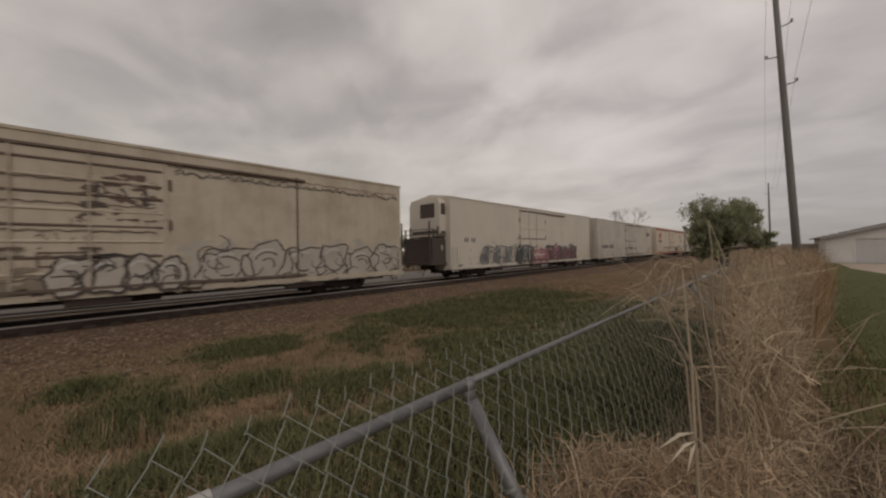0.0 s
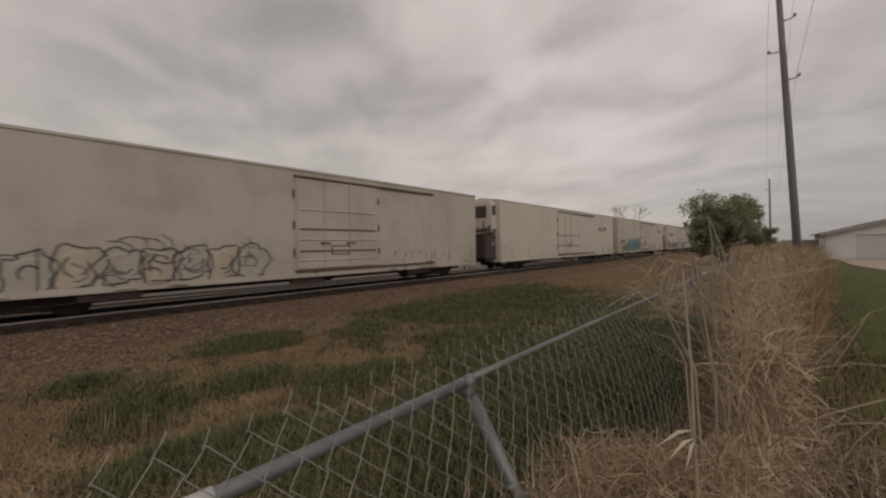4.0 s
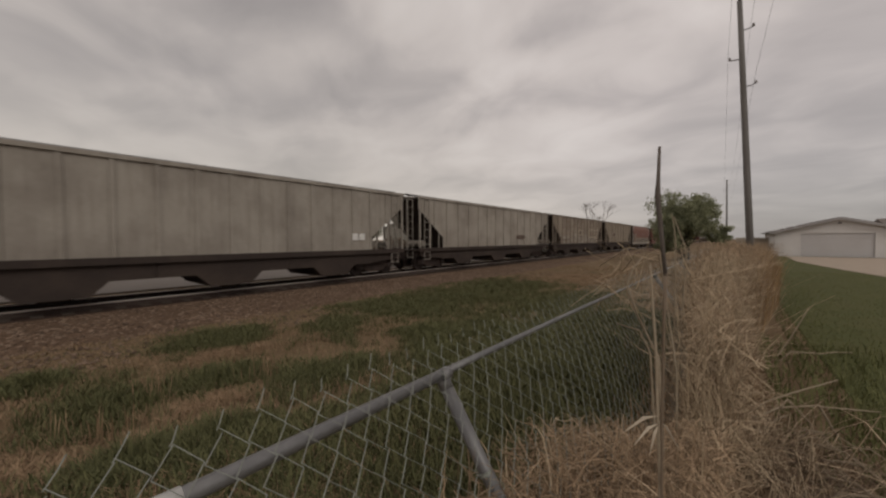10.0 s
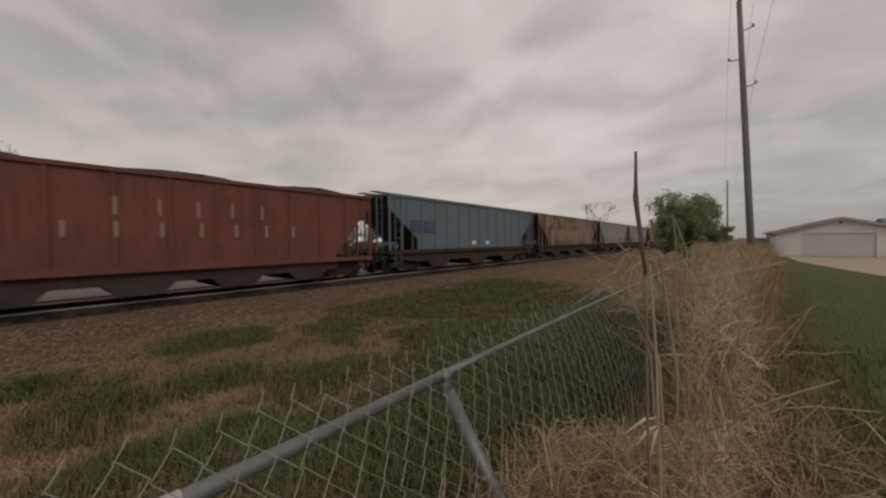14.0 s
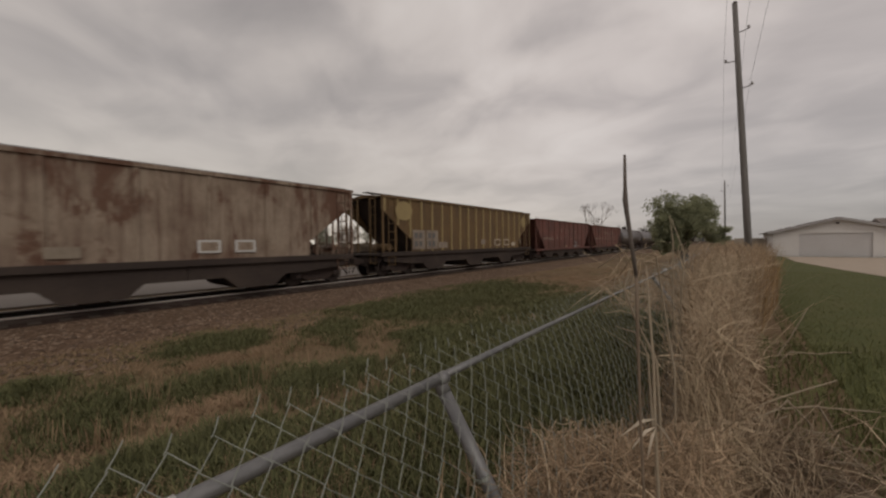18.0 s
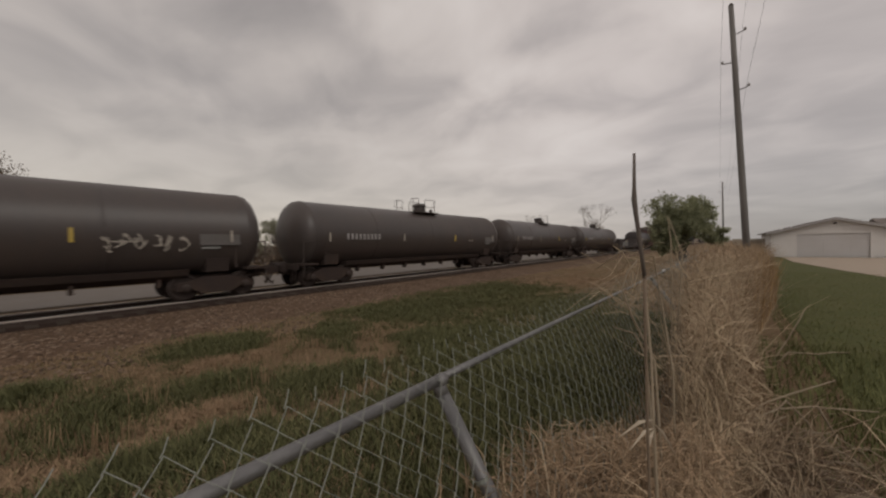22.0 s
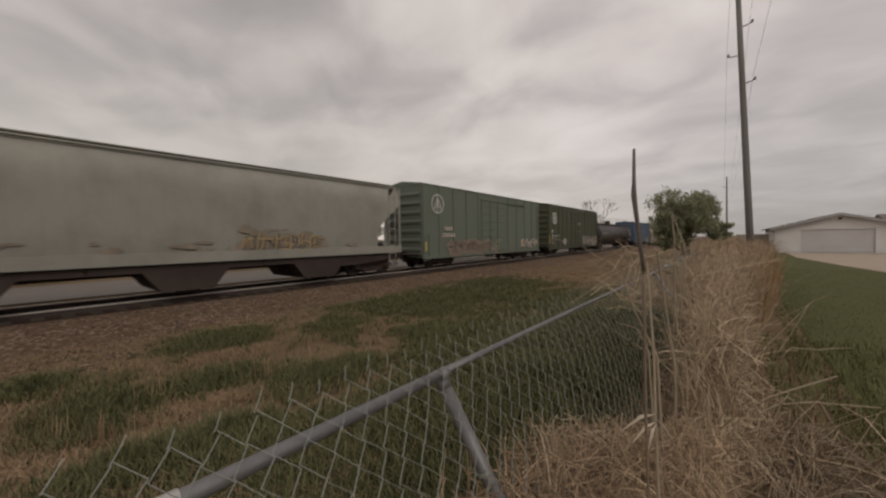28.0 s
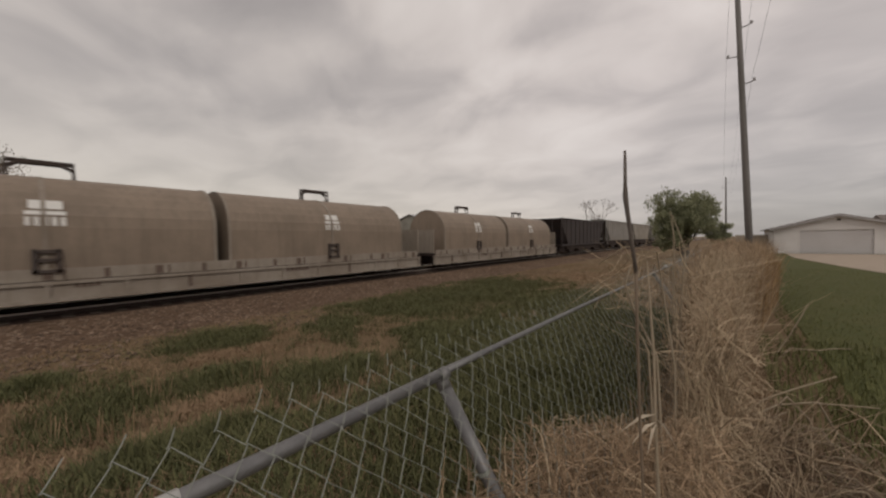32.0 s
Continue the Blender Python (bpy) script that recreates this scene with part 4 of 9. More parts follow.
def tree(x, y, h, label, seed, leaves="leaf", wide=0.42, foot=0.2, clumps_n=90, per=26, size=0.14, name="tree", z=-0.45, lumps=7, stems=1):
    """Trunk and limbs that reach into a lobed crown of loose leaf clumps."""
    rng = random.Random(seed)
    t = tagged(new(name), label, name, group=name + "s")
    t.matrix_basis = pose(x, y, z)
    rz = h * (1 - foot) / 2
    pts = crown_points(rng, clumps_n, h * wide, h * wide, rz, h - rz, lumps)
    top = max(q.z for q in pts)
    pts = [Vector((q.x, q.y, max(0.12 * h * foot, q.z + (h - top) * 0.8))) for q in pts]
    bm = bmesh.new()
    r = h * 0.02
    for s in range(stems):
        fork = Vector((rng.uniform(-0.05, 0.05) * h, rng.uniform(-0.05, 0.05) * h, h * (foot + 0.12)))
        base = Vector((rng.uniform(-0.1, 0.1), rng.uniform(-0.1, 0.1), 0)) * (h * 0.6 if stems > 1 else 0)
        tube(bm, [base, base.lerp(fork, 0.6) + Vector((0.02 * h, 0, 0)), fork], [r * 1.25, r, r * 0.85], 8)
        for q in pts[s::stems][: 26 // stems + 8]:
            m = fork.lerp(q, 0.5) + Vector((0, 0, 0.04 * h))
            tube(bm, [fork, m, q], [r * 0.45, r * 0.28, r * 0.08], 4, False)
            for _ in range(2):
                e = q + Vector((rng.gauss(0, 0.05), rng.gauss(0, 0.05), rng.gauss(0.03, 0.05))) * h
                tube(bm, [m.lerp(q, 0.6), e], [r * 0.12, r * 0.04], 3, False)
    part("trunk", bm, M["bark"] if leaves == "leaf" else M["twig"], t, "", True)
    leaf_mesh("crown", pts, per, h * 0.075, size, M[leaves], rng, t)
    return t


def bare_tree(x, y, h, label, seed, depth=6, spread=0.55):
    rng = random.Random(seed)
    t = tagged(new("tree"), label, "tree", group="trees")
    t.matrix_basis = pose(x, y, -0.45)
    bm, tips = bmesh.new(), []
    grow(bm, Vector((0, 0, 0)), Vector((0.04, 0, 1)).normalized(), h * 0.26, h * 0.02, depth, tips, rng, spread)
    f = h / max(q.z for q in tips)
    for v in bm.verts:
        v.co *= f
    part("trunk", bm, M["twig"], t, "", True)


tree(-3.1, 38, 6.1, "dense green bush tree at the end of the fence", 4, wide=0.43, foot=0.03, clumps_n=360, per=62, size=0.095, name="bush", z=-0.1, lumps=9, stems=4)
tree(-3.3, 37.4, 3.6, "lower green growth at the foot of the bush", 19, wide=0.62, foot=0.0, clumps_n=150, per=70, size=0.10, name="bush", z=-0.1, lumps=8, stems=4)
tree(-0.75, 43, 3.1, "low green shrub beside the larger bush", 9, wide=0.5, foot=0.02, clumps_n=90, per=60, size=0.10, name="bush", z=0, lumps=5, stems=3)
bare_tree(-30, 112, 14.2, "bare grey tree with thin twigs beyond the railway", 12, 7, 0.68)
bare_tree(-34, 116, 9.5, "smaller bare grey tree beyond the railway", 15, 5)
# bearing and height of the far trees, as seen from beside the fence
FAR = [(-99.5, 10.2, 44, 44, "scrub"), (-92.2, 11.4, 45, 31, "scrub"), (-86.6, 4.9, 58, 41, "leaf_pale"), (-84.4, 5.3, 60, 32, "leaf_pale"), (-82.0, 5.1, 62, 33, "leaf_pale"), (-79.6, 4.0, 66, 34, "leaf_pale"),
       (-77.6, 3.2, 76, 35, "leaf_far"), (-74.8, 3.4, 84, 36, "leaf_pale"), (-72.6, 3.2, 88, 37, "leaf_far"), (-68.5, 2.7, 96, 38, "leaf_pale"), (-64.1, 4.1, 98, 48, "leaf_far"), (-61.5, 2.8, 110, 39, "leaf_pale"),
       (-58.1, 3.0, 115, 40, "leaf_far"), (-54.3, 3.0, 120, 42, "leaf_pale"), (-50.8, 3.0, 125, 43, "leaf_far"), (-45, 2.6, 140, 47, "leaf_pale"), (-38, 2.6, 150, 50, "leaf_far"), (-31, 2.5, 155, 51, "leaf_pale"),
       (-24, 2.4, 150, 52, "leaf_far"), (-16, 2.5, 140, 53, "leaf_pale"), (-8, 2.5, 125, 54, "leaf_far"), (16.5, 3.4, 80, 45, "leaf_pale")]
for bearing, rise, dist, seed, lv in FAR:
    a_ = radians(bearing)
    tree(dist * math.sin(a_), dist * math.cos(a_), 2.1 + dist * math.tan(radians(rise)), "hazy green leafy roadside tree" if lv == "leaf_far" else "grey-brown spring tree with thin budding foliage", seed,
         leaves=lv, wide=0.55 if rise < 8 else 0.31, foot=0.06, clumps_n=260, per=60, size=0.09)
# a brown hedge close behind the road, open where the shed stands
rng_ = random.Random(31)
for k in range(46):
    y_ = -15 + 1.35 * k + rng_.uniform(-0.3, 0.3)
    near_ = -4 < y_ < 2.2
    tree(-29 - rng_.uniform(0, 1.6) - (11.5 if 2.2 < y_ < 6.2 else 0), y_, rng_.uniform(2.9, 3.4) if near_ else rng_.uniform(1.9, 2.6), "low brown leafless hedge bush beyond the road", 300 + k, leaves="dark_scrub" if y_ < 2.2 else "scrub",
         wide=0.46 if near_ else 0.62, foot=0.0, clumps_n=64, per=44, size=0.08, name="bush", z=-0.5, lumps=6, stems=3)
# scrub along the far side of the road
rng_ = random.Random(77)
for k in range(24):
    tree(-45 - rng_.uniform(0, 5), -16 + 2.3 * k + rng_.uniform(-0.6, 0.6), rng_.uniform(2.6, 4.2) * (1.0 if k < 16 else 0.7), "low brown-grey scrub bush beyond the road", 200 + k, leaves="leaf_pale" if k % 3 else "leaf_far",
         wide=0.66, foot=0.0, clumps_n=80, per=46, size=0.09, name="bush", z=-0.5, lumps=5, stems=3)


# ---------------------------------------------------------------- the freight train
W = 1.52          # half the width of a car
CARS = []         # (car, front end at 0 s, rear end at 0 s)


def truck_meshes():
    bm = bmesh.new()
    bx(bm, -1.02, 1.02, -0.2, 0.2, 0.42, 0.72)
    bx(bm, -0.4, 0.4, -0.3, 0.3, 0.6, 0.8)
    for d in (-0.42, 0.42):
        bx(bm, -0.95, 0.95, d - 0.08, d + 0.08, 0.2, 0.46)
        tube(bm, [(0.86, d, 0.3), (0.86, d * 2.9, 0.42)], 0.03, 5)
    bx(bm, 0.62, 0.7, -1.25, 1.25, 0.3, 0.52)
    bx(bm, -0.08, 0.08, -1.3, 1.3, 0.2, 0.66)
    bol = to_mesh("truck", bm, M["truck"])
    bm = bmesh.new()
    prism(bm, [(-1.15, 0.36), (-0.95, 0.36), (-0.8, 0.45), (-0.45, 0.24), (0.45, 0.24), (0.8, 0.45), (0.95, 0.36), (1.15, 0.36), (1.15, 0.6), (0.9, 0.64),
               (0.4, 0.8), (-0.4, 0.8), (-0.9, 0.64), (-1.15, 0.6)], -0.07, 0.07, "x")
    side = to_mesh("side_frame", bm, M["truck"])
    bm = bmesh.new()
    lathe(bm, [(0.455, -0.075), (0.455, -0.06), (0.42, -0.045), (0.41, 0.045), (0.37, 0.055), (0.34, 0.03), (0.16, 0.02), (0.12, 0.06), (0.08, 0.16)], 20, "x")
    wheel = to_mesh("wheel", bm, M["wheel"])
    bm = bmesh.new()
    lathe(bm, [(0.08, -0.98), (0.08, 0.98)], 10, "x")
    axle = to_mesh("axle", bm, M["truck"])
    bm = bmesh.new()
    for i in (-0.16, 0, 0.16):
        tube(bm, [(0, i, 0.26), (0, i, 0.3), (0, i, 0.34), (0, i, 0.38), (0, i, 0.42), (0, i, 0.46), (0, i, 0.5)], [0.06, 0.075, 0.06, 0.075, 0.06, 0.075, 0.06], 8)
    spring = to_mesh("spring", bm, M["iron"])
    bm = bmesh.new()
    lathe(bm, [(0.13, 0.0), (0.13, 0.06), (0.08, 0.085)], 10, "x")
    cover = to_mesh("bearing_cap", bm, M["wheel"])
    return dict(truck=bol, side=side, wheel=wheel, axle=axle, spring=spring, cap=cover)


TRUCK = truck_meshes()


def add_truck(car, y):
    t = again("truck", TRUCK["truck"], car, (0, y, 0))
    for s in (-1, 1):
        f = again("side_frame", TRUCK["side"], t, (s * 1.0, 0, 0))
        again("spring", TRUCK["spring"], t, (s * 1.0, 0, 0))
        for dy in (-0.89, 0.89):
            again("wheel", TRUCK["wheel"], t, (s * 0.77, dy, 0.455), 0 if s > 0 else 180)
            again("bearing_cap", TRUCK["cap"], t, (s * 1.07, dy, 0.46), 0 if s > 0 else 180)
    for dy in (-0.89, 0.89):
        again("axle", TRUCK["axle"], t, (0, dy, 0.455))


def coupler_mesh():
    bm = bmesh.new()
    bx(bm, -0.1, 0.1, 0.0, 0.62, 0.72, 0.95)
    prism(bm, [(-0.16, 0.66), (0.18, 0.66), (0.18, 1.0), (-0.16, 1.0)], 0.55, 0.78)
    # slack air hose, cut lever and the pulling-gear housing behind the head
    tube(bm, [(0.34, 0.02, 0.72), (0.36, 0.3, 0.62), (0.3, 0.52, 0.36), (0.16, 0.66, 0.28), (0.06, 0.74, 0.36)], 0.032, 6)
    tube(bm, [(0.14, 0.6, 0.98), (0.3, 0.34, 1.0), (1.32, 0.3, 0.92), (1.36, 0.3, 0.66)], 0.018, 5)
    bx(bm, -0.26, 0.26, -0.3, 0.12, 0.6, 1.02)
    bx(bm, -1.25, 1.25, -0.02, 0.06, 0.82, 1.02)
    for x in (-1.18, 1.18):
        tube(bm, [(x, 0.06, 0.98), (x, 0.1, 0.4), (x * 0.8, 0.1, 0.4), (x * 0.8, 0.06, 0.98)], 0.02, 5)
    return to_mesh("coupler", bm, M["truck"])


COUPLER = coupler_mesh()


def ladder(name, car, x, y, z0, z1, mat, width=0.42, along="y"):
    bm = bmesh.new()
    n = max(2, int((z1 - z0) / 0.4))
    for s in (0, width):
        a = (x, y + s, z0) if along == "y" else (x + s, y, z0)
        tube(bm, [a, (a[0], a[1], z1)], 0.022, 4)
    for i in range(n + 1):
        z = z0 + 0.06 + (z1 - z0 - 0.12) * i / n
        tube(bm, [(x, y, z), (x, y + width, z)] if along == "y" else [(x, y, z), (x + width, y, z)], 0.016, 4)
    return part(name, bm, mat, car)


def new_car(name, label, front, rear, group):
    car = tagged(new(name), label, "freight car", group)
    L = rear - front
    CARS.append((car, (front + rear) / 2))
    for y, rz in ((-L / 2, 180), (L / 2, 0)):
        again("coupler", COUPLER, car, (0, y - (0.1 if rz == 0 else -0.1), 0), rz)
    return car, L


def bars(car, y, z, h, n, mat, w=0.62, gap=0.25, x=None, name="letter_bar", thin=None):
    """A run of plain bars in place of letters on the near side."""
    bm = bmesh.new()
    bx(bm, -0.003, 0.004, 0, h * (thin or w), 0, h)
    me = to_mesh(name, bm, M[mat])
    for i in range(n):
        again(name, me, car, ((W if x is None else x) + 0.004, y + i * h * (w + gap), z))


def glyphs(car, y, z, h, text, mat, x=None, name="letter_bar", gap=1.0):
    """Reporting marks as plain bars, one for each character."""
    bm = bmesh.new()
    bx(bm, -0.003, 0.003, 0, h * 0.36, 0, h)
    me = to_mesh(name, bm, M[mat])
    for i, ch in enumerate(text):
        if ch != " ":
            again(name, me, car, ((W if x is None else x) + 0.005, y + i * h * 0.78 * gap, z))


def graffiti(car, y, z, w, h, n, fills, line, seed, label, x=None, hollow=False, shade=None, thick=0.05, slant=0.12):
    """Bubble shapes side by side with outlines and inner strokes, sprayed flat on the near side."""
    rng = random.Random(seed)
    xx = (W if x is None else x) + 0.006
    step = w / n
    blobs = []
    for i in range(n):
        cy, cz = y + step * (i + 0.5), z + h * (0.5 + rng.uniform(-0.06, 0.08))
        ry, rz = step * rng.uniform(0.52, 0.66), h * rng.uniform(0.42, 0.54)
        k = rng.choice((3, 4, 5))
        ph = rng.uniform(0, 6)
        pts = []
        for j in range(22):
            a = j / 22 * math.tau
            m = 1 + 0.13 * math.sin(k * a + ph) + 0.08 * math.sin(2 * k * a + ph * 2)
            q = (abs(math.cos(a)) ** 0.75 * math.copysign(1, math.cos(a)), abs(math.sin(a)) ** 0.75 * math.copysign(1, math.sin(a)))
            py, pz = cy + ry * m * q[0], cz + rz * m * q[1]
            pts.append((py + slant * (pz - cz), max(pz, z)))
        blobs.append((pts, cy, cz, ry, rz))
    base = None
    if shade:
        bm = bmesh.new()
        pts = [(y - 0.3 + (w + 0.6) * i / 24, z + h * (0.95 + 0.25 * math.sin(i * 1.7 + seed) + 0.12 * math.sin(i * 3.1))) for i in range(25)]
        for a, b in zip(pts, pts[1:]):
            face(bm, [(xx - 0.004, a[0], z - 0.02), (xx - 0.004, b[0], z - 0.02), (xx - 0.004, b[0], b[1]), (xx - 0.004, a[0], a[1])])
        base = part("paint_cloud", bm, M[shade], car)
    ob = None
    for f, mat in enumerate(fills if not hollow else []):
        bm = bmesh.new()
        for i, (pts, cy, cz, ry, rz) in enumerate(blobs):
            if i % len(fills) == f:
                off = 0.0007 * i
                c = bm.verts.new((xx + off, cy, cz))
                ring = [bm.verts.new((xx + off, *p)) for p in pts]
                for j in range(len(ring)):
                    bm.faces.new((c, ring[j], ring[(j + 1) % len(ring)]))
        ob = tagged(part("graffiti", bm, M[mat], car), label, kind="stuff")
    bm = bmesh.new()
    for i, (pts, cy, cz, ry, rz) in enumerate(blobs):
        xo = xx + 0.003 + 0.0007 * i
        ribbon(bm, pts, thick, xo)
        for _ in range(2):
            a0, span, k = rng.uniform(0, 6), rng.uniform(1.5, 3.5), rng.uniform(0.25, 0.6)
            ribbon(bm, [(cy + ry * k * math.cos(a0 + span * t / 7), cz + rz * k * math.sin(a0 + span * t / 7)) for t in range(8)], thick * 0.8, xo, False)
    if ob:
        hl = bmesh.new()
        for i, (pts, cy, cz, ry, rz) in enumerate(blobs):
            ribbon(hl, [(cy + ry * 0.72 * math.cos(a), cz + rz * 0.72 * math.sin(a)) for a in [1.2 + 1.3 * t / 6 for t in range(7)]], thick * 0.8, xx + 0.0035 + 0.0007 * i, False)
        tagged(part("graffiti_highlight", hl, M["spray_white"], ob), kind="stuff")
    for _ in range(n * 3):
        cy, cz = y + rng.random() * w, z + rng.uniform(0.05, 1.05) * h
        a0 = rng.uniform(0, 6)
        ribbon(bm, [(cy + 0.16 * t * math.cos(a0 + 0.5 * t), max(z, cz + 0.12 * t * math.sin(a0 + 0.5 * t))) for t in range(5)], thick * 0.6, xx + 0.0075, False)
    tagged(part("graffiti_outline" if not hollow else "graffiti", bm, M[line], ob or car), "" if ob else label, kind="stuff")


def block_tag(car, y, z, w, h, n, mat, shade, seed, label, x=None, thick=0.13):
    """Angular spray shapes as thick strokes with a darker drop shade."""
    rng = random.Random(seed)
    xx = (W if x is None else x) + 0.006
    bm, bs = bmesh.new(), bmesh.new()
    step = w / n
    for i in range(n):
        a, b = y + i * step + 0.06, y + (i + 1) * step - rng.uniform(0.02, 0.12)
        z1, z2 = z + rng.uniform(0, 0.1) * h, z + h * rng.uniform(0.85, 1.0)
        lean = rng.uniform(-0.15, 0.25)
        at = lambda p, q: (p + lean * (q - z1), q)
        runs = []
        for f in (0.1, rng.uniform(0.35, 0.6), rng.uniform(0.75, 1.1))[: rng.choice((2, 2, 3))]:
            p, top, low = a + (b - a) * f, z2 - rng.uniform(0, 0.35) * h, z1 + rng.uniform(0, 0.25) * h
            runs.append([at(p, low), at(p + rng.uniform(-0.09, 0.09), (low + top) / 2), at(p + rng.uniform(-0.07, 0.07), top)])
        for _ in range(rng.choice((1, 1, 2))):
            q, p = z1 + (z2 - z1) * rng.random(), a + rng.uniform(-0.25, 0.3) * step
            runs.append([at(p, q), at(p + step * 0.4, q + rng.uniform(-0.12, 0.12) * h), at(p + step * rng.uniform(0.6, 1.0), q + rng.uniform(-0.2, 0.2) * h)])
        for k, r in enumerate(runs):
            ribbon(bs, [(p + 0.05, q - 0.04) for p, q in r], thick * 1.5, xx + 0.0005 * k, False)
            ribbon(bm, r, thick, xx + 0.004 + 0.0005 * k, False)
    ob = tagged(part("graffiti", bm, M[mat], car), label, kind="stuff")
    tagged(part("graffiti_shade", bs, M[shade], ob), kind="stuff")


def scrawl(car, y, z, w, h, mat, seed, label, x=None, thick=0.035):
    rng = random.Random(seed)
    xx = (W if x is None else x) + 0.006
    bm = bmesh.new()
    n = max(3, int(w / h / 0.5))
    for i in range(n):
        cy, cz = y + w * (i + 0.5) / n, z + h / 2
        pts = [(cy + rng.uniform(-0.6, 0.6) * w / n, cz + rng.uniform(-0.5, 0.5) * h) for _ in range(4)]
        smooth = []
        for a, b, c in zip(pts, pts[1:], pts[2:]):
            for t in range(4):
                u = t / 4
                smooth.append(tuple((1 - u) ** 2 * (p + q) / 2 + 2 * u * (1 - u) * q + u * u * (q + r) / 2 for p, q, r in zip(a, b, c)))
        ribbon(bm, smooth, thick, xx + 0.0008 * i, False)
    tagged(part("graffiti", bm, M[mat], car), label, kind="stuff")


def marker_strips(car, ys, z, h, mat, x=None):
    for y in ys:
        bm = bmesh.new()
        xx = (W if x is None else x)
        bx(bm, xx - 0.002, xx + 0.006, y, y + 0.1, z, z + h)
        part("reflector", bm, M[mat], car)


def house_body(car, L, z0, ze, zr, mat, roof_mat):
    """The shell of a box or refrigerator car with a low arched roof."""
    bm = bmesh.new()
    h = L / 2
    prism(bm, [(-W, z0), (W, z0), (W, ze), (-W, ze)], -h, h)
    body = part("body", bm, M[mat], car)
    bm = bmesh.new()
    arc = [(W + 0.03, ze - 0.06), (W + 0.03, ze + 0.02), (W * 0.5, ze + (zr - ze) * 0.55), (0.06, zr), (-0.06, zr), (-W * 0.5, ze + (zr - ze) * 0.55), (-W - 0.03, ze + 0.02), (-W - 0.03, ze - 0.06)]
    prism(bm, arc, -h - 0.02, h + 0.02)
    part("roof", bm, M[roof_mat], car)
    return body


def underframe(car, L, z=0.75, inset=1.9):
    bm = bmesh.new()
    bx(bm, -0.2, 0.2, -L / 2 + 0.1, L / 2 - 0.1, z - 0.3, z + 0.12)
    part("centre_sill", bm, M["truck"], car)
    for y in (-L / 2 + inset, L / 2 - inset):
        add_truck(car, y)
    bm = bmesh.new()
    lathe(bm, [(0.05, -0.5), (0.2, -0.45), (0.2, 0.45), (0.05, 0.5)], 10)
    for v in bm.verts:
        v.co += Vector((0.6, 0.8, z - 0.15))
    part("air_reservoir", bm, M["truck"], car)
    bm = bmesh.new()
    tube(bm, [(W - 0.25, -L / 2 + 3, z - 0.3), (W - 0.3, 0, z - 0.34), (W - 0.25, L / 2 - 3, z - 0.3)], 0.025, 5)
    part("brake_pipe", bm, M["truck"], car)


def plug_door(car, y0, y1, z0, z1, mat, rows, line="seam", rods=True, levels=None):
    bm = bmesh.new()
    bx(bm, W - 0.01, W + 0.055, y0, y1, z0, z1)
    door = part("door", bm, M[mat], car, "sliding plug door")
    for i in range(rows):
        z = z0 + (z1 - z0) * (i + 0.7) / (rows + 0.4) if levels is None else levels[i]
        bm = bmesh.new()
        prism(bm, [(W + 0.05, z), (W + 0.085, z + 0.02), (W + 0.085, z + 0.06), (W + 0.05, z + 0.08)], y0 + 0.06, y1 - 0.06)
        part("stiffener", bm, M[line if i % 2 else mat], door)
    if rods:
        for y in (y0 + (y1 - y0) * 0.3, y0 + (y1 - y0) * 0.62):
            bm = bmesh.new()
            tube(bm, [(W + 0.1, y, z0 - 0.05), (W + 0.1, y, z1 + 0.02)], 0.024, 6)
            rod = part("lock_rod", bm, M[mat], door)
            bm = bmesh.new()
            bx(bm, W + 0.09, W + 0.13, y - 0.2, y + 0.22, z0 + 0.95, z0 + 1.0)
            part("handle", bm, M[line], rod)
    # hinges down the edges and a framed handle box
    for y in (y0 - 0.16, y1 + 0.09):
        for z in (z0 + 0.45, z0 + 1.5, z1 - 0.75):
            bm = bmesh.new()
            bx(bm, W - 0.005, W + 0.06, y, y + 0.07, z, z + 0.3)
            part("door_hinge", bm, M[line], door)
    ym = (y0 + y1) / 2
    for a, b, c, d in ((-0.42, 0.46, 0.5, 0.54), (-0.42, 0.46, 0.84, 0.88), (-0.42, -0.38, 0.5, 0.88), (0.42, 0.46, 0.5, 0.88)):
        bm = bmesh.new()
        bx(bm, W + 0.05, W + 0.075, ym + a, ym + b, z0 + c, z0 + d)
        part("handle_frame", bm, M[line], door)
    for z, t in ((z1 + 0.03, 0.07), (z0 - 0.12, 0.08)):
        bm = bmesh.new()
        bx(bm, W - 0.005, W + 0.10, y0 - 0.1, y1 + (y1 - y0) + 0.1, z, z + t)
        part("door_track", bm, M[line], car, "rusty door track")
    for y in (y0 - 0.08, y1 + 0.01):
        bm = bmesh.new()
        bx(bm, W - 0.005, W + 0.045, y, y + 0.07, z0 - 0.04, z1 + 0.03)
        part("door_post", bm, M[mat], car)


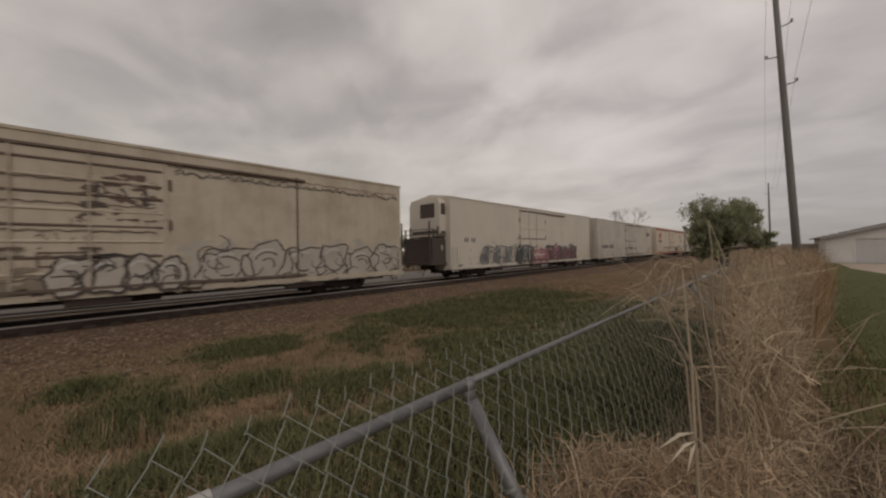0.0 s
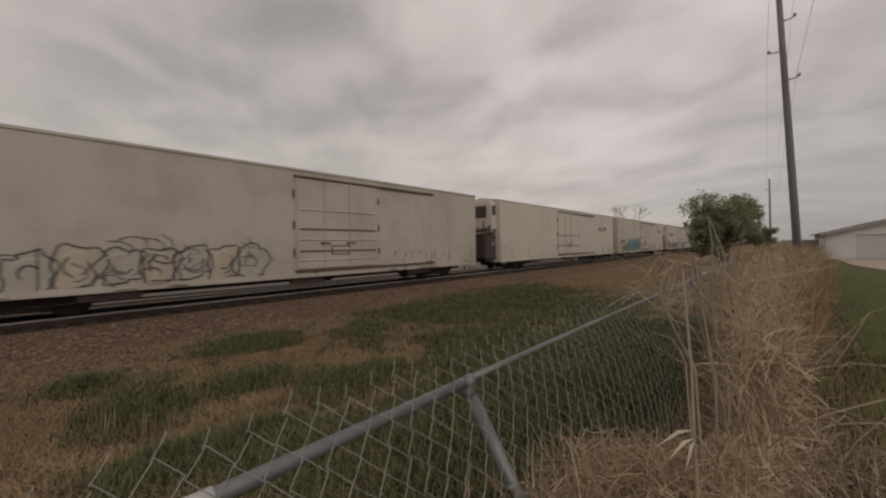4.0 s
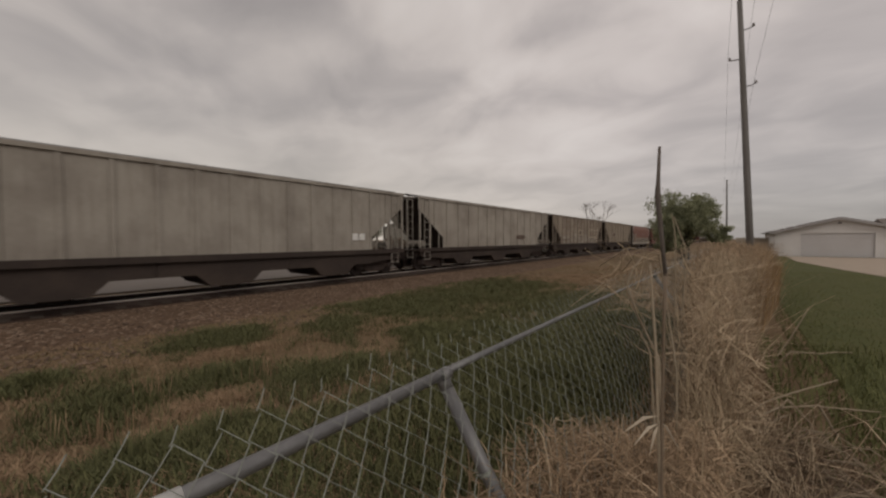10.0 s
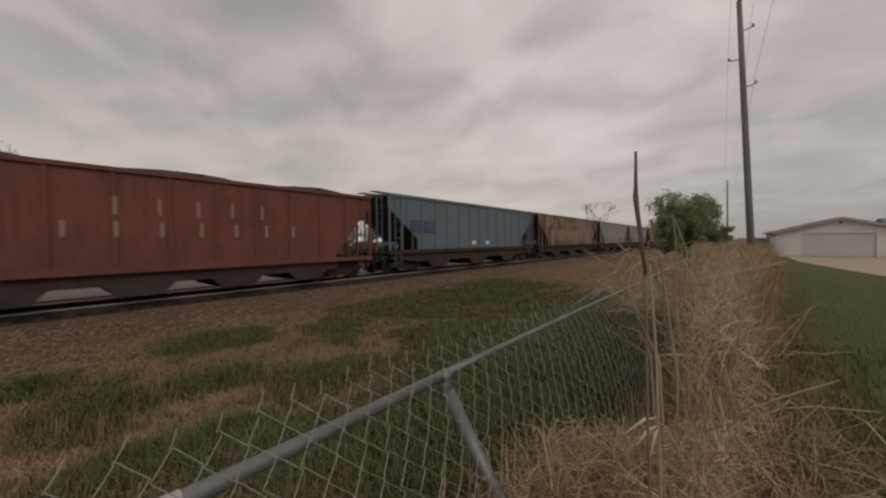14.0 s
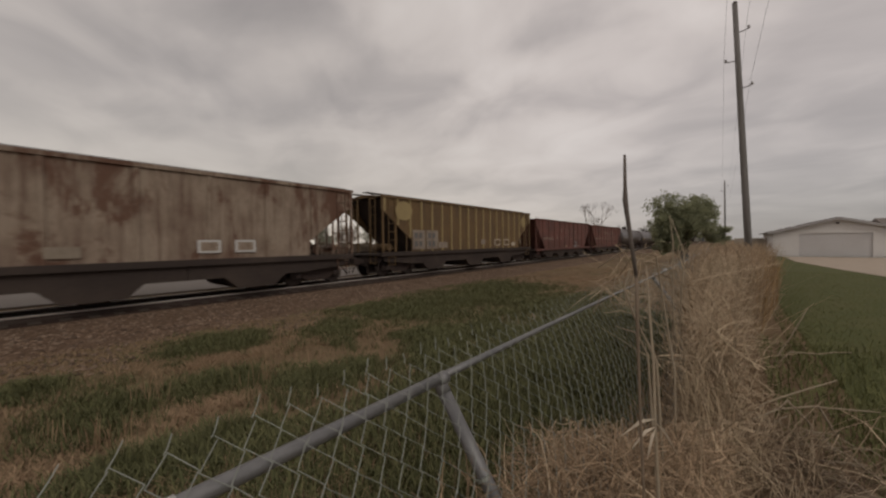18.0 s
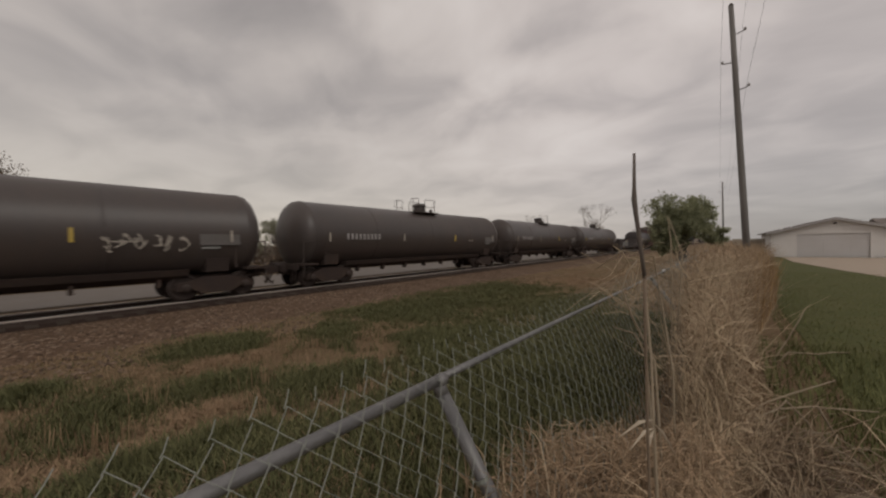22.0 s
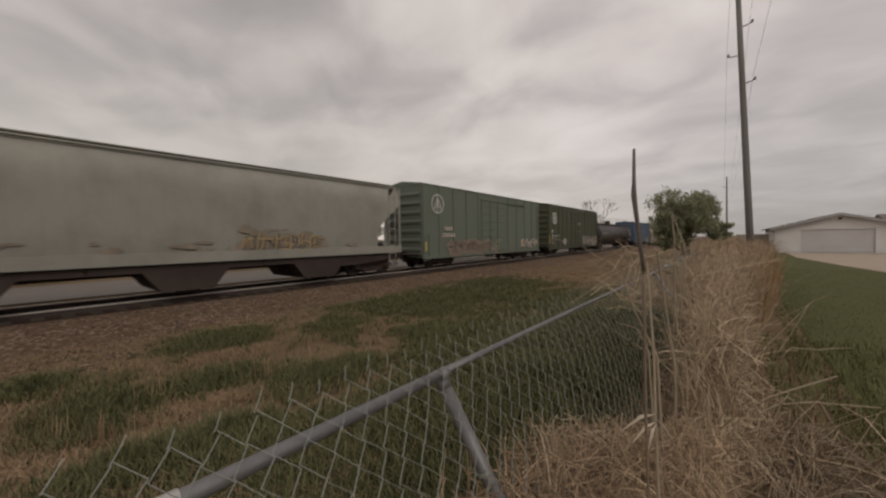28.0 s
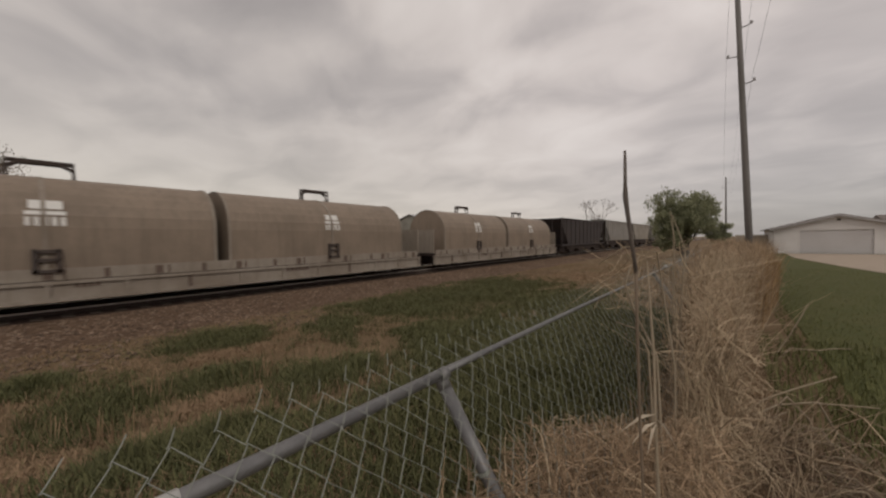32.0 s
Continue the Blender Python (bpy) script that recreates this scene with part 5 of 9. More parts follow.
def reefer(front, rear, mat, label, door=(0.0, 3.1), rows=5, unit="front", ze=4.76, zr=5.02, z0=0.66, seams=2):
    car, L = new_car("refrigerator_car", label, front, rear, "freight train")
    h = L / 2
    house_body(car, L, z0, ze, zr, mat, mat)
    underframe(car, L, 0.7, 2.9)
    plug_door(car, door[0], door[1], 0.98, 4.42, mat, rows, levels=None if rows > 5 else [1.25, 1.6, 2.05, 2.45, 3.2][:rows])
    bm = bmesh.new()
    bx(bm, W - 0.01, W + 0.03, -h + 0.05, h - 0.05, z0 - 0.02, z0 + 0.16)
    part("side_sill", bm, M[mat], car)
    for i in range(seams):
        for y in (-h + (i + 1) * (door[0] + h) / (seams + 1), door[1] + (i + 1) * (h - door[1]) / (seams + 1)):
            bm = bmesh.new()
            bx(bm, W - 0.005, W + 0.006, y, y + 0.035, z0 + 0.16, ze - 0.1)
            part("panel_seam", bm, M[mat], car)
    for y0, y1 in ((-h + 3.9, -h + 5.2), (h - 5.4, h - 4.0), (-0.8, 0.5)):
        bm = bmesh.new()
        bx(bm, W - 0.35, W - 0.05, y0, y1, 0.42, 0.66)
        part("step_bracket", bm, M["truck"], car)
    rng = random.Random(int(front * 10))
    bm = bmesh.new()
    for _ in range(34):
        y, z = rng.uniform(-h + 0.2, h - 0.4), rng.choice((z0 + 0.0, z0 + 0.12, z0 + 0.2, z0 + 0.3))
        bx(bm, W + 0.002, W + 0.036, y, y + rng.uniform(0.06, 0.5), z, z + rng.uniform(0.02, 0.06))
    for _ in range(26):
        y, z = rng.uniform(-h + 0.2, h - 0.4), rng.uniform(z0 + 0.3, z0 + 1.2)
        bx(bm, W + 0.001, W + 0.004, y, y + rng.uniform(0.015, 0.05), z - rng.uniform(0.1, 0.5), z)
    tagged(part("rust_staining", bm, M["seam"], car), "rust marks and scrapes along the lower side", kind="stuff")
    ladder("ladder", car, W + 0.04, h - 0.55, 0.5, 1.9, M[mat])
    ladder("ladder", car, W + 0.04, -h + 0.12, 0.5, 1.9, M[mat])
    for s in (-1, 1):
        ladder("end_ladder", car, 0.75, s * (h + 0.05), 0.6, 4.5, M[mat], along="x")
    if unit:
        # cooling machine on a platform at the leading or the trailing end
        e = 1 if unit == "rear" else -1

        def ends(p, q):
            return sorted((e * (h + p), e * (h + q)))

        bm = bmesh.new()
        prof = [(-1.1, 2.55), (1.1, 2.55), (1.25, 2.7), (1.25, 4.35), (1.08, 4.66), (-1.08, 4.66), (-1.25, 4.35), (-1.25, 2.7)]
        prism(bm, prof, *ends(0.02, 0.55))
        u = part("cooling_unit", bm, M["reefer_clean"], car, "white cooling unit housing")
        bm = bmesh.new()
        bx(bm, -0.3, 0.85, *ends(0.53, 0.57), 3.6, 4.4)
        bx(bm, 1.235, 1.265, *ends(0.12, 0.46), 3.75, 4.38)
        part("grille", bm, M["iron"], u, "dark cooling grille")
        bm = bmesh.new()
        bx(bm, 1.235, 1.27, *ends(0.1, 0.48), 2.7, 2.82)
        bx(bm, -1.0, 1.0, *ends(0.53, 0.565), 2.7, 2.86)
        part("louvre", bm, M["iron"], u)
        bm = bmesh.new()
        bx(bm, -1.25, 1.25, *ends(0, 1.35), 0.95, 1.08)
        p = part("platform", bm, M["iron"], car)
        bm = bmesh.new()
        bx(bm, -1.15, 1.2, *ends(0.06, 1.12), 1.08, 2.42)
        g = part("generator", bm, M["iron"], car, "dark generator box")
        bm = bmesh.new()
        bx(bm, 1.19, 1.215, *ends(0.3, 0.42), 1.75, 2.05)
        part("placard", bm, M["spray_grey"], g, "pale square placard")
        for x in (-1.15, 1.15):
            for d, top in ((1.28, 3.35), (0.98, 2.9), (0.62, 3.1)):
                bm = bmesh.new()
                tube(bm, [(x, e * (h + d), 1.08), (x, e * (h + d), top)], 0.045, 6)
                part("stanchion", bm, M["iron"], p)
        bm = bmesh.new()
        for z in (2.62, 2.9):
            tube(bm, [(1.15, e * (h + 1.28), z), (1.15, e * (h + 0.1), z)], 0.022, 5)
            tube(bm, [(-1.15, e * (h + 1.28), z), (1.15, e * (h + 1.28), z)], 0.022, 5)
        part("handrail", bm, M["iron"], p)
    return car, h


def boxcar(front, rear, mat, label, ribs=12, ze=4.62, zr=4.85, door=(-1.6, 1.6), sill="truck"):
    car, L = new_car("boxcar", label, front, rear, "freight train")
    h = L / 2
    z0 = 0.7
    house_body(car, L, z0, ze, zr, mat, mat)
    underframe(car, L, 0.75, 2.3)
    for s in (1, -1):
        for i in range(ribs + 1):
            y = -h + 0.06 + (L - 0.2) * i / ribs
            if s > 0 and door[0] - 0.2 < y < door[1] + 0.2:
                continue
            bm = bmesh.new()
            a, b = sorted((s * (W - 0.005), s * (W + 0.05)))
            bx(bm, a, b, y, y + 0.1, z0 + 0.14, ze - 0.06)
            part("side_post", bm, M[mat], car)
    bm = bmesh.new()
    bx(bm, W - 0.01, W + 0.06, -h + 0.04, h - 0.04, z0 - 0.06, z0 + 0.14)
    part("side_sill", bm, M[mat], car)
    plug_door(car, door[0], door[1], 0.95, 4.3, mat, 6, mat)
    for s in (-1, 1):
        for i in range(7):
            z = 1.0 + i * 0.52
            bm = bmesh.new()
            prism(bm, [(h * s - 0.005 * s, z), (h * s + 0.05 * s, z + 0.1), (h * s + 0.05 * s, z + 0.2), (h * s - 0.005 * s, z + 0.3)], -W + 0.12, W - 0.12, "x")
            part("end_corrugation", bm, M[mat], car)
    ladder("ladder", car, W + 0.05, -h + 0.1, 0.5, 2.0, M[mat])
    ladder("ladder", car, W + 0.05, h - 0.52, 0.5, 4.5, M[mat])
    bm = bmesh.new()
    lathe(bm, [(0.28, -h - 0.16), (0.3, -h - 0.14), (0.28, -h - 0.12), (0.05, -h - 0.13)], 14)
    for v in bm.verts:
        v.co += Vector((-0.6, 0, 2.6))
    part("brake_wheel", bm, M["iron"], car)
    bm = bmesh.new()
    bx(bm, -W, W, -h - 0.35, -h - 0.03, 0.9, 0.95)
    part("end_platform", bm, M["iron"], car)
    return car, h


def hopper_outline(h, z0, ze, cut=2.1, lip=0.0):
    return [(-h + lip, ze), (-h + lip, ze - 0.6), (-h + cut, z0 + 0.6), (-h + cut, z0), (h - cut, z0), (h - cut, z0 + 0.6), (h - lip, ze - 0.6), (h - lip, ze)]


def covered_hopper(front, rear, mat, label, ribs=13, ze=4.04, zr=4.24, z0=1.28, bays=3, smooth=False, rib_mat=None, band=None, name="covered_hopper", frame_mat=None):
    car, L = new_car(name, label, front, rear, "freight train")
    h = L / 2
    fm = M[frame_mat or mat]
    # side sheets with the ends cut away
    if smooth:
        bm = bmesh.new()
        prof = hopper_outline(h, z0, ze)
        for s in (1, -1):
            # bowed side: thicker at mid height
            cols = []
            for bulge, z in ((-0.36, ze + 0.02), (-0.2, ze - 0.2), (-0.08, ze - 0.42), (-0.015, ze - 0.68), (0.0, ze - 0.95), (-0.01, ze - 1.5), (-0.035, ze - 2.1), (-0.06, z0 + 0.3), (-0.12, z0)):
                inset = 0 if z > ze - 0.8 else min(1.5, (ze - 0.8 - z) * 1.25)
                cols.append([bm.verts.new((s * (W + bulge), y, z)) for y in (-h + inset, -h + inset + 0.6, 0, h - inset - 0.6, h - inset)])
            for a, b in zip(cols, cols[1:]):
                for i in range(4):
                    bm.faces.new((a[i], a[i + 1], b[i + 1], b[i]))
        body = part("side_sheet", bm, M[mat], car, "smooth bowed steel side", True)
    else:
        bm = bmesh.new()
        for s in (1, -1):
            prism(bm, hopper_outline(h, z0, ze), s * (W - 0.09), s * (W - 0.05), "x")
        body = part("side_sheet", bm, M[mat], car)
        for s in (1, -1):
            for i in range(ribs + 1):
                y = -h + 0.12 + (L - 0.34) * i / ribs
                d = h - abs(y)
                zb = z0 if d > 2.1 else ze - 0.6 - d * (ze - z0 - 1.2) / 2.1
                bm = bmesh.new()
                a, b = sorted((s * (W - 0.055), s * W))
                bx(bm, a, b, y, y + 0.11, zb, ze - 0.03)
                part("side_post", bm, M[rib_mat or mat], car)
    for s in (1, -1):
        bm = bmesh.new()
        a, b = sorted((s * (W - 0.12), s * (W + 0.02)))
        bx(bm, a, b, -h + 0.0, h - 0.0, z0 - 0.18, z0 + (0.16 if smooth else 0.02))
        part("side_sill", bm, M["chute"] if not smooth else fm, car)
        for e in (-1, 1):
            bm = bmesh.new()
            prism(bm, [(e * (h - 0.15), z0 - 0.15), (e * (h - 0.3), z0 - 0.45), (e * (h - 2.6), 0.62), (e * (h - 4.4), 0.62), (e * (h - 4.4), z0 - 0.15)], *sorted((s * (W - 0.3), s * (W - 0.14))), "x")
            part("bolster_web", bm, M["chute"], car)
        bm = bmesh.new()
        bx(bm, a if not smooth else a - s * 0.32, b if not smooth else b - s * 0.32, -h, h, ze - 0.02, ze + 0.1)
        part("top_chord", bm, fm, car)
    # slope sheets inside the cut-away ends, their shade painted in as dark colour, and the hopper floor
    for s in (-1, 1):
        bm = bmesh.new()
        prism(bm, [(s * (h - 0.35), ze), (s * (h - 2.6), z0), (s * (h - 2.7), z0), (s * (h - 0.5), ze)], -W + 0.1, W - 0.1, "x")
        part("slope_sheet", bm, M["chute"], car, "sloping end sheet, coloured dark for the shade in the open end")
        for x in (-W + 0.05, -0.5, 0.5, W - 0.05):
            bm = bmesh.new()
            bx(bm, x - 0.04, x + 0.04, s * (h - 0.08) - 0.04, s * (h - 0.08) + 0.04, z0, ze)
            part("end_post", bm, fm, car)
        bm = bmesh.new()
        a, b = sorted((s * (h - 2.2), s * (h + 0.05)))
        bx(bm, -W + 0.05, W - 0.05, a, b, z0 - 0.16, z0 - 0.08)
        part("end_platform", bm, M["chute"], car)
        ladder("ladder", car, W - 0.01, s * (h - 0.62) - 0.2, 0.6, ze, fm)
        ladder("end_ladder", car, 0.6, s * (h + 0.02), 0.7, ze, fm, along="x")
        bm = bmesh.new()
        tube(bm, [(W - 0.1, s * (h - 1.0), z0), (W - 0.1, s * (h - 1.0), ze - 1.2)], 0.045, 5)
        tube(bm, [(W - 0.1, s * (h - 1.75), z0), (W - 0.1, s * (h - 1.75), z0 + 0.9)], 0.035, 5)
        # air reservoir, brake cylinder and piping on the end deck
        tube(bm, [(-0.5, s * (h - 1.3), z0 + 0.25), (0.6, s * (h - 1.3), z0 + 0.25)], 0.2, 10)
        tube(bm, [(0.2, s * (h - 0.6), z0 + 0.2), (0.9, s * (h - 0.6), z0 + 0.3)], 0.13, 8)
        tube(bm, [(0.6, s * (h - 1.3), z0 + 0.25), (1.1, s * (h - 0.9), z0 + 0.1), (1.2, s * (h - 0.3), z0 - 0.3)], 0.025, 5)
        part("end_brace", bm, fm, car)
    # discharge bays
    n = bays
    for i in range(n):
        yc = (i - (n - 1) / 2) * L * 0.252 * (3 / n if n > 2 else 1)
        wd = L * 0.126 * (3 / n if n > 2 else 1)
        zs = z0 - 0.42 if smooth and z0 > 1.2 else 0.64
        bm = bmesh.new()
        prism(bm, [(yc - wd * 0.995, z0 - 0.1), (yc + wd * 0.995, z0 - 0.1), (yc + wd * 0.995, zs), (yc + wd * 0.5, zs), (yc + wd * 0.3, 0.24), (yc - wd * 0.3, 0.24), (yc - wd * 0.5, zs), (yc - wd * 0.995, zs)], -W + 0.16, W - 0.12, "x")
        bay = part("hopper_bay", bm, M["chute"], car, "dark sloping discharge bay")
        bm = bmesh.new()
        bx(bm, -W + 0.2, W - 0.2, yc - 0.32, yc + 0.32, 0.2, 0.3)
        part("outlet_gate", bm, M["truck"], bay)
    # roof, hatches and running boards
    bm = bmesh.new()
    rw = W - 0.05 if not smooth else W - 0.25
    prism(bm, [(rw, ze + 0.04), (rw * 0.55, zr - 0.08), (0, zr), (-rw * 0.55, zr - 0.08), (-rw, ze + 0.04)], -h + 0.02, h - 0.02)
    part("roof", bm, M[mat], car)
    bm = bmesh.new()
    for s in (-1, 1):
        a, b = sorted((s * 0.28, s * 0.72))
        bx(bm, a, b, -h - 0.22, h + 0.22, zr + 0.05, zr + 0.085)
        for k in range(14):
            y = -h + 0.3 + (L - 0.6) * k / 13
            bx(bm, a + 0.1, a + 0.16, y, y + 0.06, zr - 0.2, zr + 0.05)
    part("running_board", bm, M["metal_roof"] if not smooth else fm, car, "steel grating roof walkway")
    for k in range(4):
        bm = bmesh.new()
        y = -h + (L) * (k + 0.5) / 4
        bx(bm, -0.25, 0.25, y - 1.3, y + 1.3, zr - 0.02, zr + 0.045)
        part("roof_hatch", bm, M[mat], car)
    for y in (-h + 1.55, h - 1.55):
        add_truck(car, y)
    bm = bmesh.new()
    bx(bm, -0.25, 0.25, -h + 0.1, h - 0.1, 0.7, z0 - 0.1)
    part("centre_sill", bm, M["truck"], car)
    if band:
        zz = band[1]
        bm = bmesh.new()
        bx(bm, W - 0.02, W + 0.004, -h + 1.75, h - 1.6, z0 + 0.04, zz)
        part("painted_band", bm, M[band[0]], car)
    return car, h


def open_hopper(front, rear, mat, label, ze=3.55, z0=1.05, ribs=11, load=0.5, bays=4):
    car, L = new_car("open_hopper", label, front, rear, "freight train")
    h = L / 2
    bm = bmesh.new()
    prof = [(-h, ze), (-h, ze - 0.35), (-h + 1.9, z0 + 0.2), (-h + 1.9, z0), (h - 1.9, z0), (h - 1.9, z0 + 0.2), (h, ze - 0.35), (h, ze)]
    for s in (1, -1):
        prism(bm, prof, s * (W - 0.09), s * (W - 0.05), "x")
    part("side_sheet", bm, M[mat], car)
    for s in (1, -1):
        for i in range(ribs + 1):
            y = -h + 0.1 + (L - 0.3) * i / ribs
            d = h - abs(y)
            zb = z0 if d > 1.9 else ze - 0.35 - d * (ze - 0.55 - z0) / 1.9
            bm = bmesh.new()
            a, b = sorted((s * (W - 0.055), s * W))
            bx(bm, a, b, y, y + 0.1, zb, ze)
            part("side_post", bm, M[mat], car)
        a, b = sorted((s * (W - 0.12), s * (W + 0.03)))
        for za, zb in ((ze - 0.02, ze + 0.1), (z0 - 0.14, z0 + 0.02)):
            bm = bmesh.new()
            bx(bm, a, b, -h, h, za, zb)
            part("side_rail", bm, M[mat], car)
    for s in (-1, 1):
        bm = bmesh.new()
        prism(bm, [(s * (h - 0.02), ze + 0.06), (s * (h - 2.3), z0), (s * (h - 2.4), z0), (s * (h - 0.1), ze + 0.06)], -W + 0.1, W - 0.1, "x")
        part("slope_sheet", bm, M[mat], car)
        for x in (-W + 0.06, -0.5, 0.5, W - 0.06):
            bm = bmesh.new()
            bx(bm, x - 0.04, x + 0.04, s * (h - 0.06) - 0.04, s * (h - 0.06) + 0.04, z0 - 0.1, ze)
            part("end_post", bm, M[mat], car)
        bm = bmesh.new()
        a, b = sorted((s * (h - 2.0), s * (h + 0.05)))
        bx(bm, -W + 0.05, W - 0.05, a, b, z0 - 0.16, z0 - 0.06)
        part("end_platform", bm, M["truck"], car)
        ladder("ladder", car, W, s * (h - 0.4) - 0.2, 0.6, ze, M[mat])
    for i in range(bays):
        yc = (i - (bays - 1) / 2) * (L - 3.6) / bays
        wd = (L - 3.6) / bays / 2
        bm = bmesh.new()
        prism(bm, [(yc - wd * 0.995, z0 - 0.1), (yc + wd * 0.995, z0 - 0.1), (yc + wd * 0.995, 0.56), (yc + wd * 0.62, 0.56), (yc + wd * 0.4, 0.24), (yc - wd * 0.4, 0.24), (yc - wd * 0.62, 0.56), (yc - wd * 0.995, 0.56)], -W + 0.16, W - 0.14, "x")
        part("hopper_bay", bm, M["chute"], car)
    if load:
        verts, faces = [], []
        nx, ny = 9, 40
        rng = random.Random(int(front))
        for j in range(ny):
            for i in range(nx):
                u, v = i / (nx - 1) * 2 - 1, j / (ny - 1) * 2 - 1
                edge = (1 - u * u) ** 0.8 * min(1, (1 - abs(v)) * 7)
                z = ze - 0.12 + load * edge * (0.85 + 0.15 * math.cos(v * 9)) + rng.uniform(-0.03, 0.03)
                verts.append((u * (W - 0.1), v * (h - 0.15), z))
        for j in range(ny - 1):
            for i in range(nx - 1):
                a = j * nx + i
                faces.append((a, a + 1, a + nx + 1, a + nx))
        raw("load", verts, faces, M["coal"], car)
    for y in (-h + 1.5, h - 1.5):
        add_truck(car, y)
    bm = bmesh.new()
    bx(bm, -0.25, 0.25, -h + 0.1, h - 0.1, 0.7, z0)
    part("centre_sill", bm, M["truck"], car)
    return car, h


def tank_car(front, rear, label, r=1.46, zc=2.27, long_rail=False, strips=5, shell="tank", slide=0.0):
    car, L = new_car("tank_car", label, front, rear, "freight train")
    h = L / 2 - 0.12
    bm = bmesh.new()
    prof = [(0.02, -h)] + [(r * math.sin(a), -h + 0.62 * (1 - math.cos(a))) for a in (0.25, 0.5, 0.8, 1.1, 1.35, 1.5708)]
    prof += [(r * 1.006, -h + 0.64), (r * 1.006, -h + 0.72), (r, -h + 0.73)]
    full = prof + [(q, -s) for q, s in reversed(prof)]
    lathe(bm, full, 40)
    for v in bm.verts:
        v.co.z += zc
    tank = part("tank", bm, M[shell], car, "cylindrical steel shell", True)
    for y in (-h * 0.5, h * 0.02, h * 0.5):
        bm = bmesh.new()
        lathe(bm, [(r + 0.001, y - 0.02), (r + 0.009, y - 0.01), (r + 0.009, y + 0.01), (r + 0.001, y + 0.02)], 40)
        for v in bm.verts:
            v.co.z += zc
        part("weld_seam", bm, M[shell], tank)
    for s in (-1, 1):
        bm = bmesh.new()
        bx(bm, -0.35, 0.35, s * (h - 1.6) - 1.9, s * (h - 1.6) + 1.9, 0.72, 1.0)
        bx(bm, -W + 0.1, W - 0.1, s * (L / 2 - 0.55) - 0.35, s * (L / 2 - 0.55) + 0.35, 0.98, 1.05)
        part("stub_sill", bm, M["truck"], car)
        bm = bmesh.new()
        prism(bm, [(-1.1, 0.95), (1.1, 0.95), (1.2, 1.55), (0.5, 1.1), (-0.5, 1.1), (-1.2, 1.55)], s * (h - 1.6) - 0.35, s * (h - 1.6) + 0.35)
        part("saddle", bm, M["truck"], car)
        bm = bmesh.new()
        y = s * (L / 2 - 0.25)
        tube(bm, [(W - 0.12, y, 0.5), (W - 0.12, y, 1.95), (-W + 0.12, y, 1.95), (-W + 0.12, y, 0.5)], 0.024, 5)
        tube(bm, [(W - 0.12, y, 1.95), (W - 0.12, y - s * 1.0, 1.95), (W - 0.12, y - s * 1.0, 1.05)], 0.024, 5)
        part("end_handrail", bm, M["iron"], car)
        add_truck(car, s * (h - 1.6))
    # manway, platform and railing on top
    top = zc + r
    bm = bmesh.new()
    lathe(bm, [(0.36, top - 0.1), (0.36, top + 0.32), (0.42, top + 0.33), (0.42, top + 0.40), (0.3, top + 0.5)], 16, "z")
    for v in bm.verts:
        v.co.y += slide * 0.6
    part("manway", bm, M[shell], car)
    bm = bmesh.new()
    lathe(bm, [(0.1, top - 0.05), (0.1, top + 0.12), (0.14, top + 0.15), (0.06, top + 0.24)], 10, "z")
    for v in bm.verts:
        v.co.y += 0.72 + slide
    part("relief_valve", bm, M[shell], car)
    pl = bmesh.new()
    for x in (-0.95, 0.55):
        bx(pl, x, x + 0.42, -1.7 + slide, 0.35 + slide, top - 0.12, top - 0.07)
    pl = part("platform", pl, M["iron"], car, "steel grating platform")
    for x in ((0.97,) if long_rail else (-0.62, 0.72)):
        spans = [(-h + 0.45, h - 0.12)] if long_rail else [(-1.64 + slide, -1.16 + slide), (-0.62 + slide, 0.24 + slide)]
        for a, b in spans:
            bm = bmesh.new()
            n = max(1, round((b - a) / 1.6)) if long_rail else 1
            for z in ((top + 0.72,) if long_rail else (top + 0.25, top + 0.68)):
                tube(bm, [(x, a, z), (x, b, z)], 0.017, 5)
            for k in range(n + 1):
                y = a + (b - a) * k / n
                tube(bm, [(x, y, top - 0.42), (x, y, top + (0.72 if long_rail else 0.68))], 0.017, 5)
            if not long_rail:
                # the bent corner where the rail turns in
                e = b + 0.1 if a > -1.0 + slide else a - 0.05
                tube(bm, [(x, b if a > -1.0 + slide else a, top + 0.68), (x - 0.12, e, top + 0.66), (x - 0.16, e, top + 0.3), (x, b if a > -1.0 + slide else a, top + 0.25)], 0.015, 5)
            part("railing", bm, M["iron"], pl)
    if long_rail:
        bm = bmesh.new()
        bx(bm, 0.55, 1.0, -h + 1.0, h - 1.0, top - 0.2, top - 0.15)
        part("walkway", bm, M["iron"], pl)
        bm = bmesh.new()
        lathe(bm, [(r - 0.01, h - 0.66), (r + 0.012, h - 0.65), (r + 0.012, h - 0.56), (r - 0.02, h - 0.55)], 40)
        for v in bm.verts:
            v.co.z += zc
        part("head_ring", bm, M["spray_dull"], tank, "pale ring at the end of the shell")
        bm = bmesh.new()
        for y in (h - 0.12, h + 0.12):
            tube(bm, [(0.97, y, top + (0.72 if y < h else 0.6)), (1.0, y, top - 0.6), (1.25, y, 1.05)], 0.017, 5)
        for k in range(8):
            z = 1.3 + 0.34 * k
            x = 1.25 - 0.25 * (z - 1.05) / (top - 1.65) if z < top - 0.6 else 0.99
            tube(bm, [(x, h - 0.12, z), (x, h + 0.12, z)], 0.014, 4)
        part("end_ladder", bm, M["iron"], car)
    bm = bmesh.new()
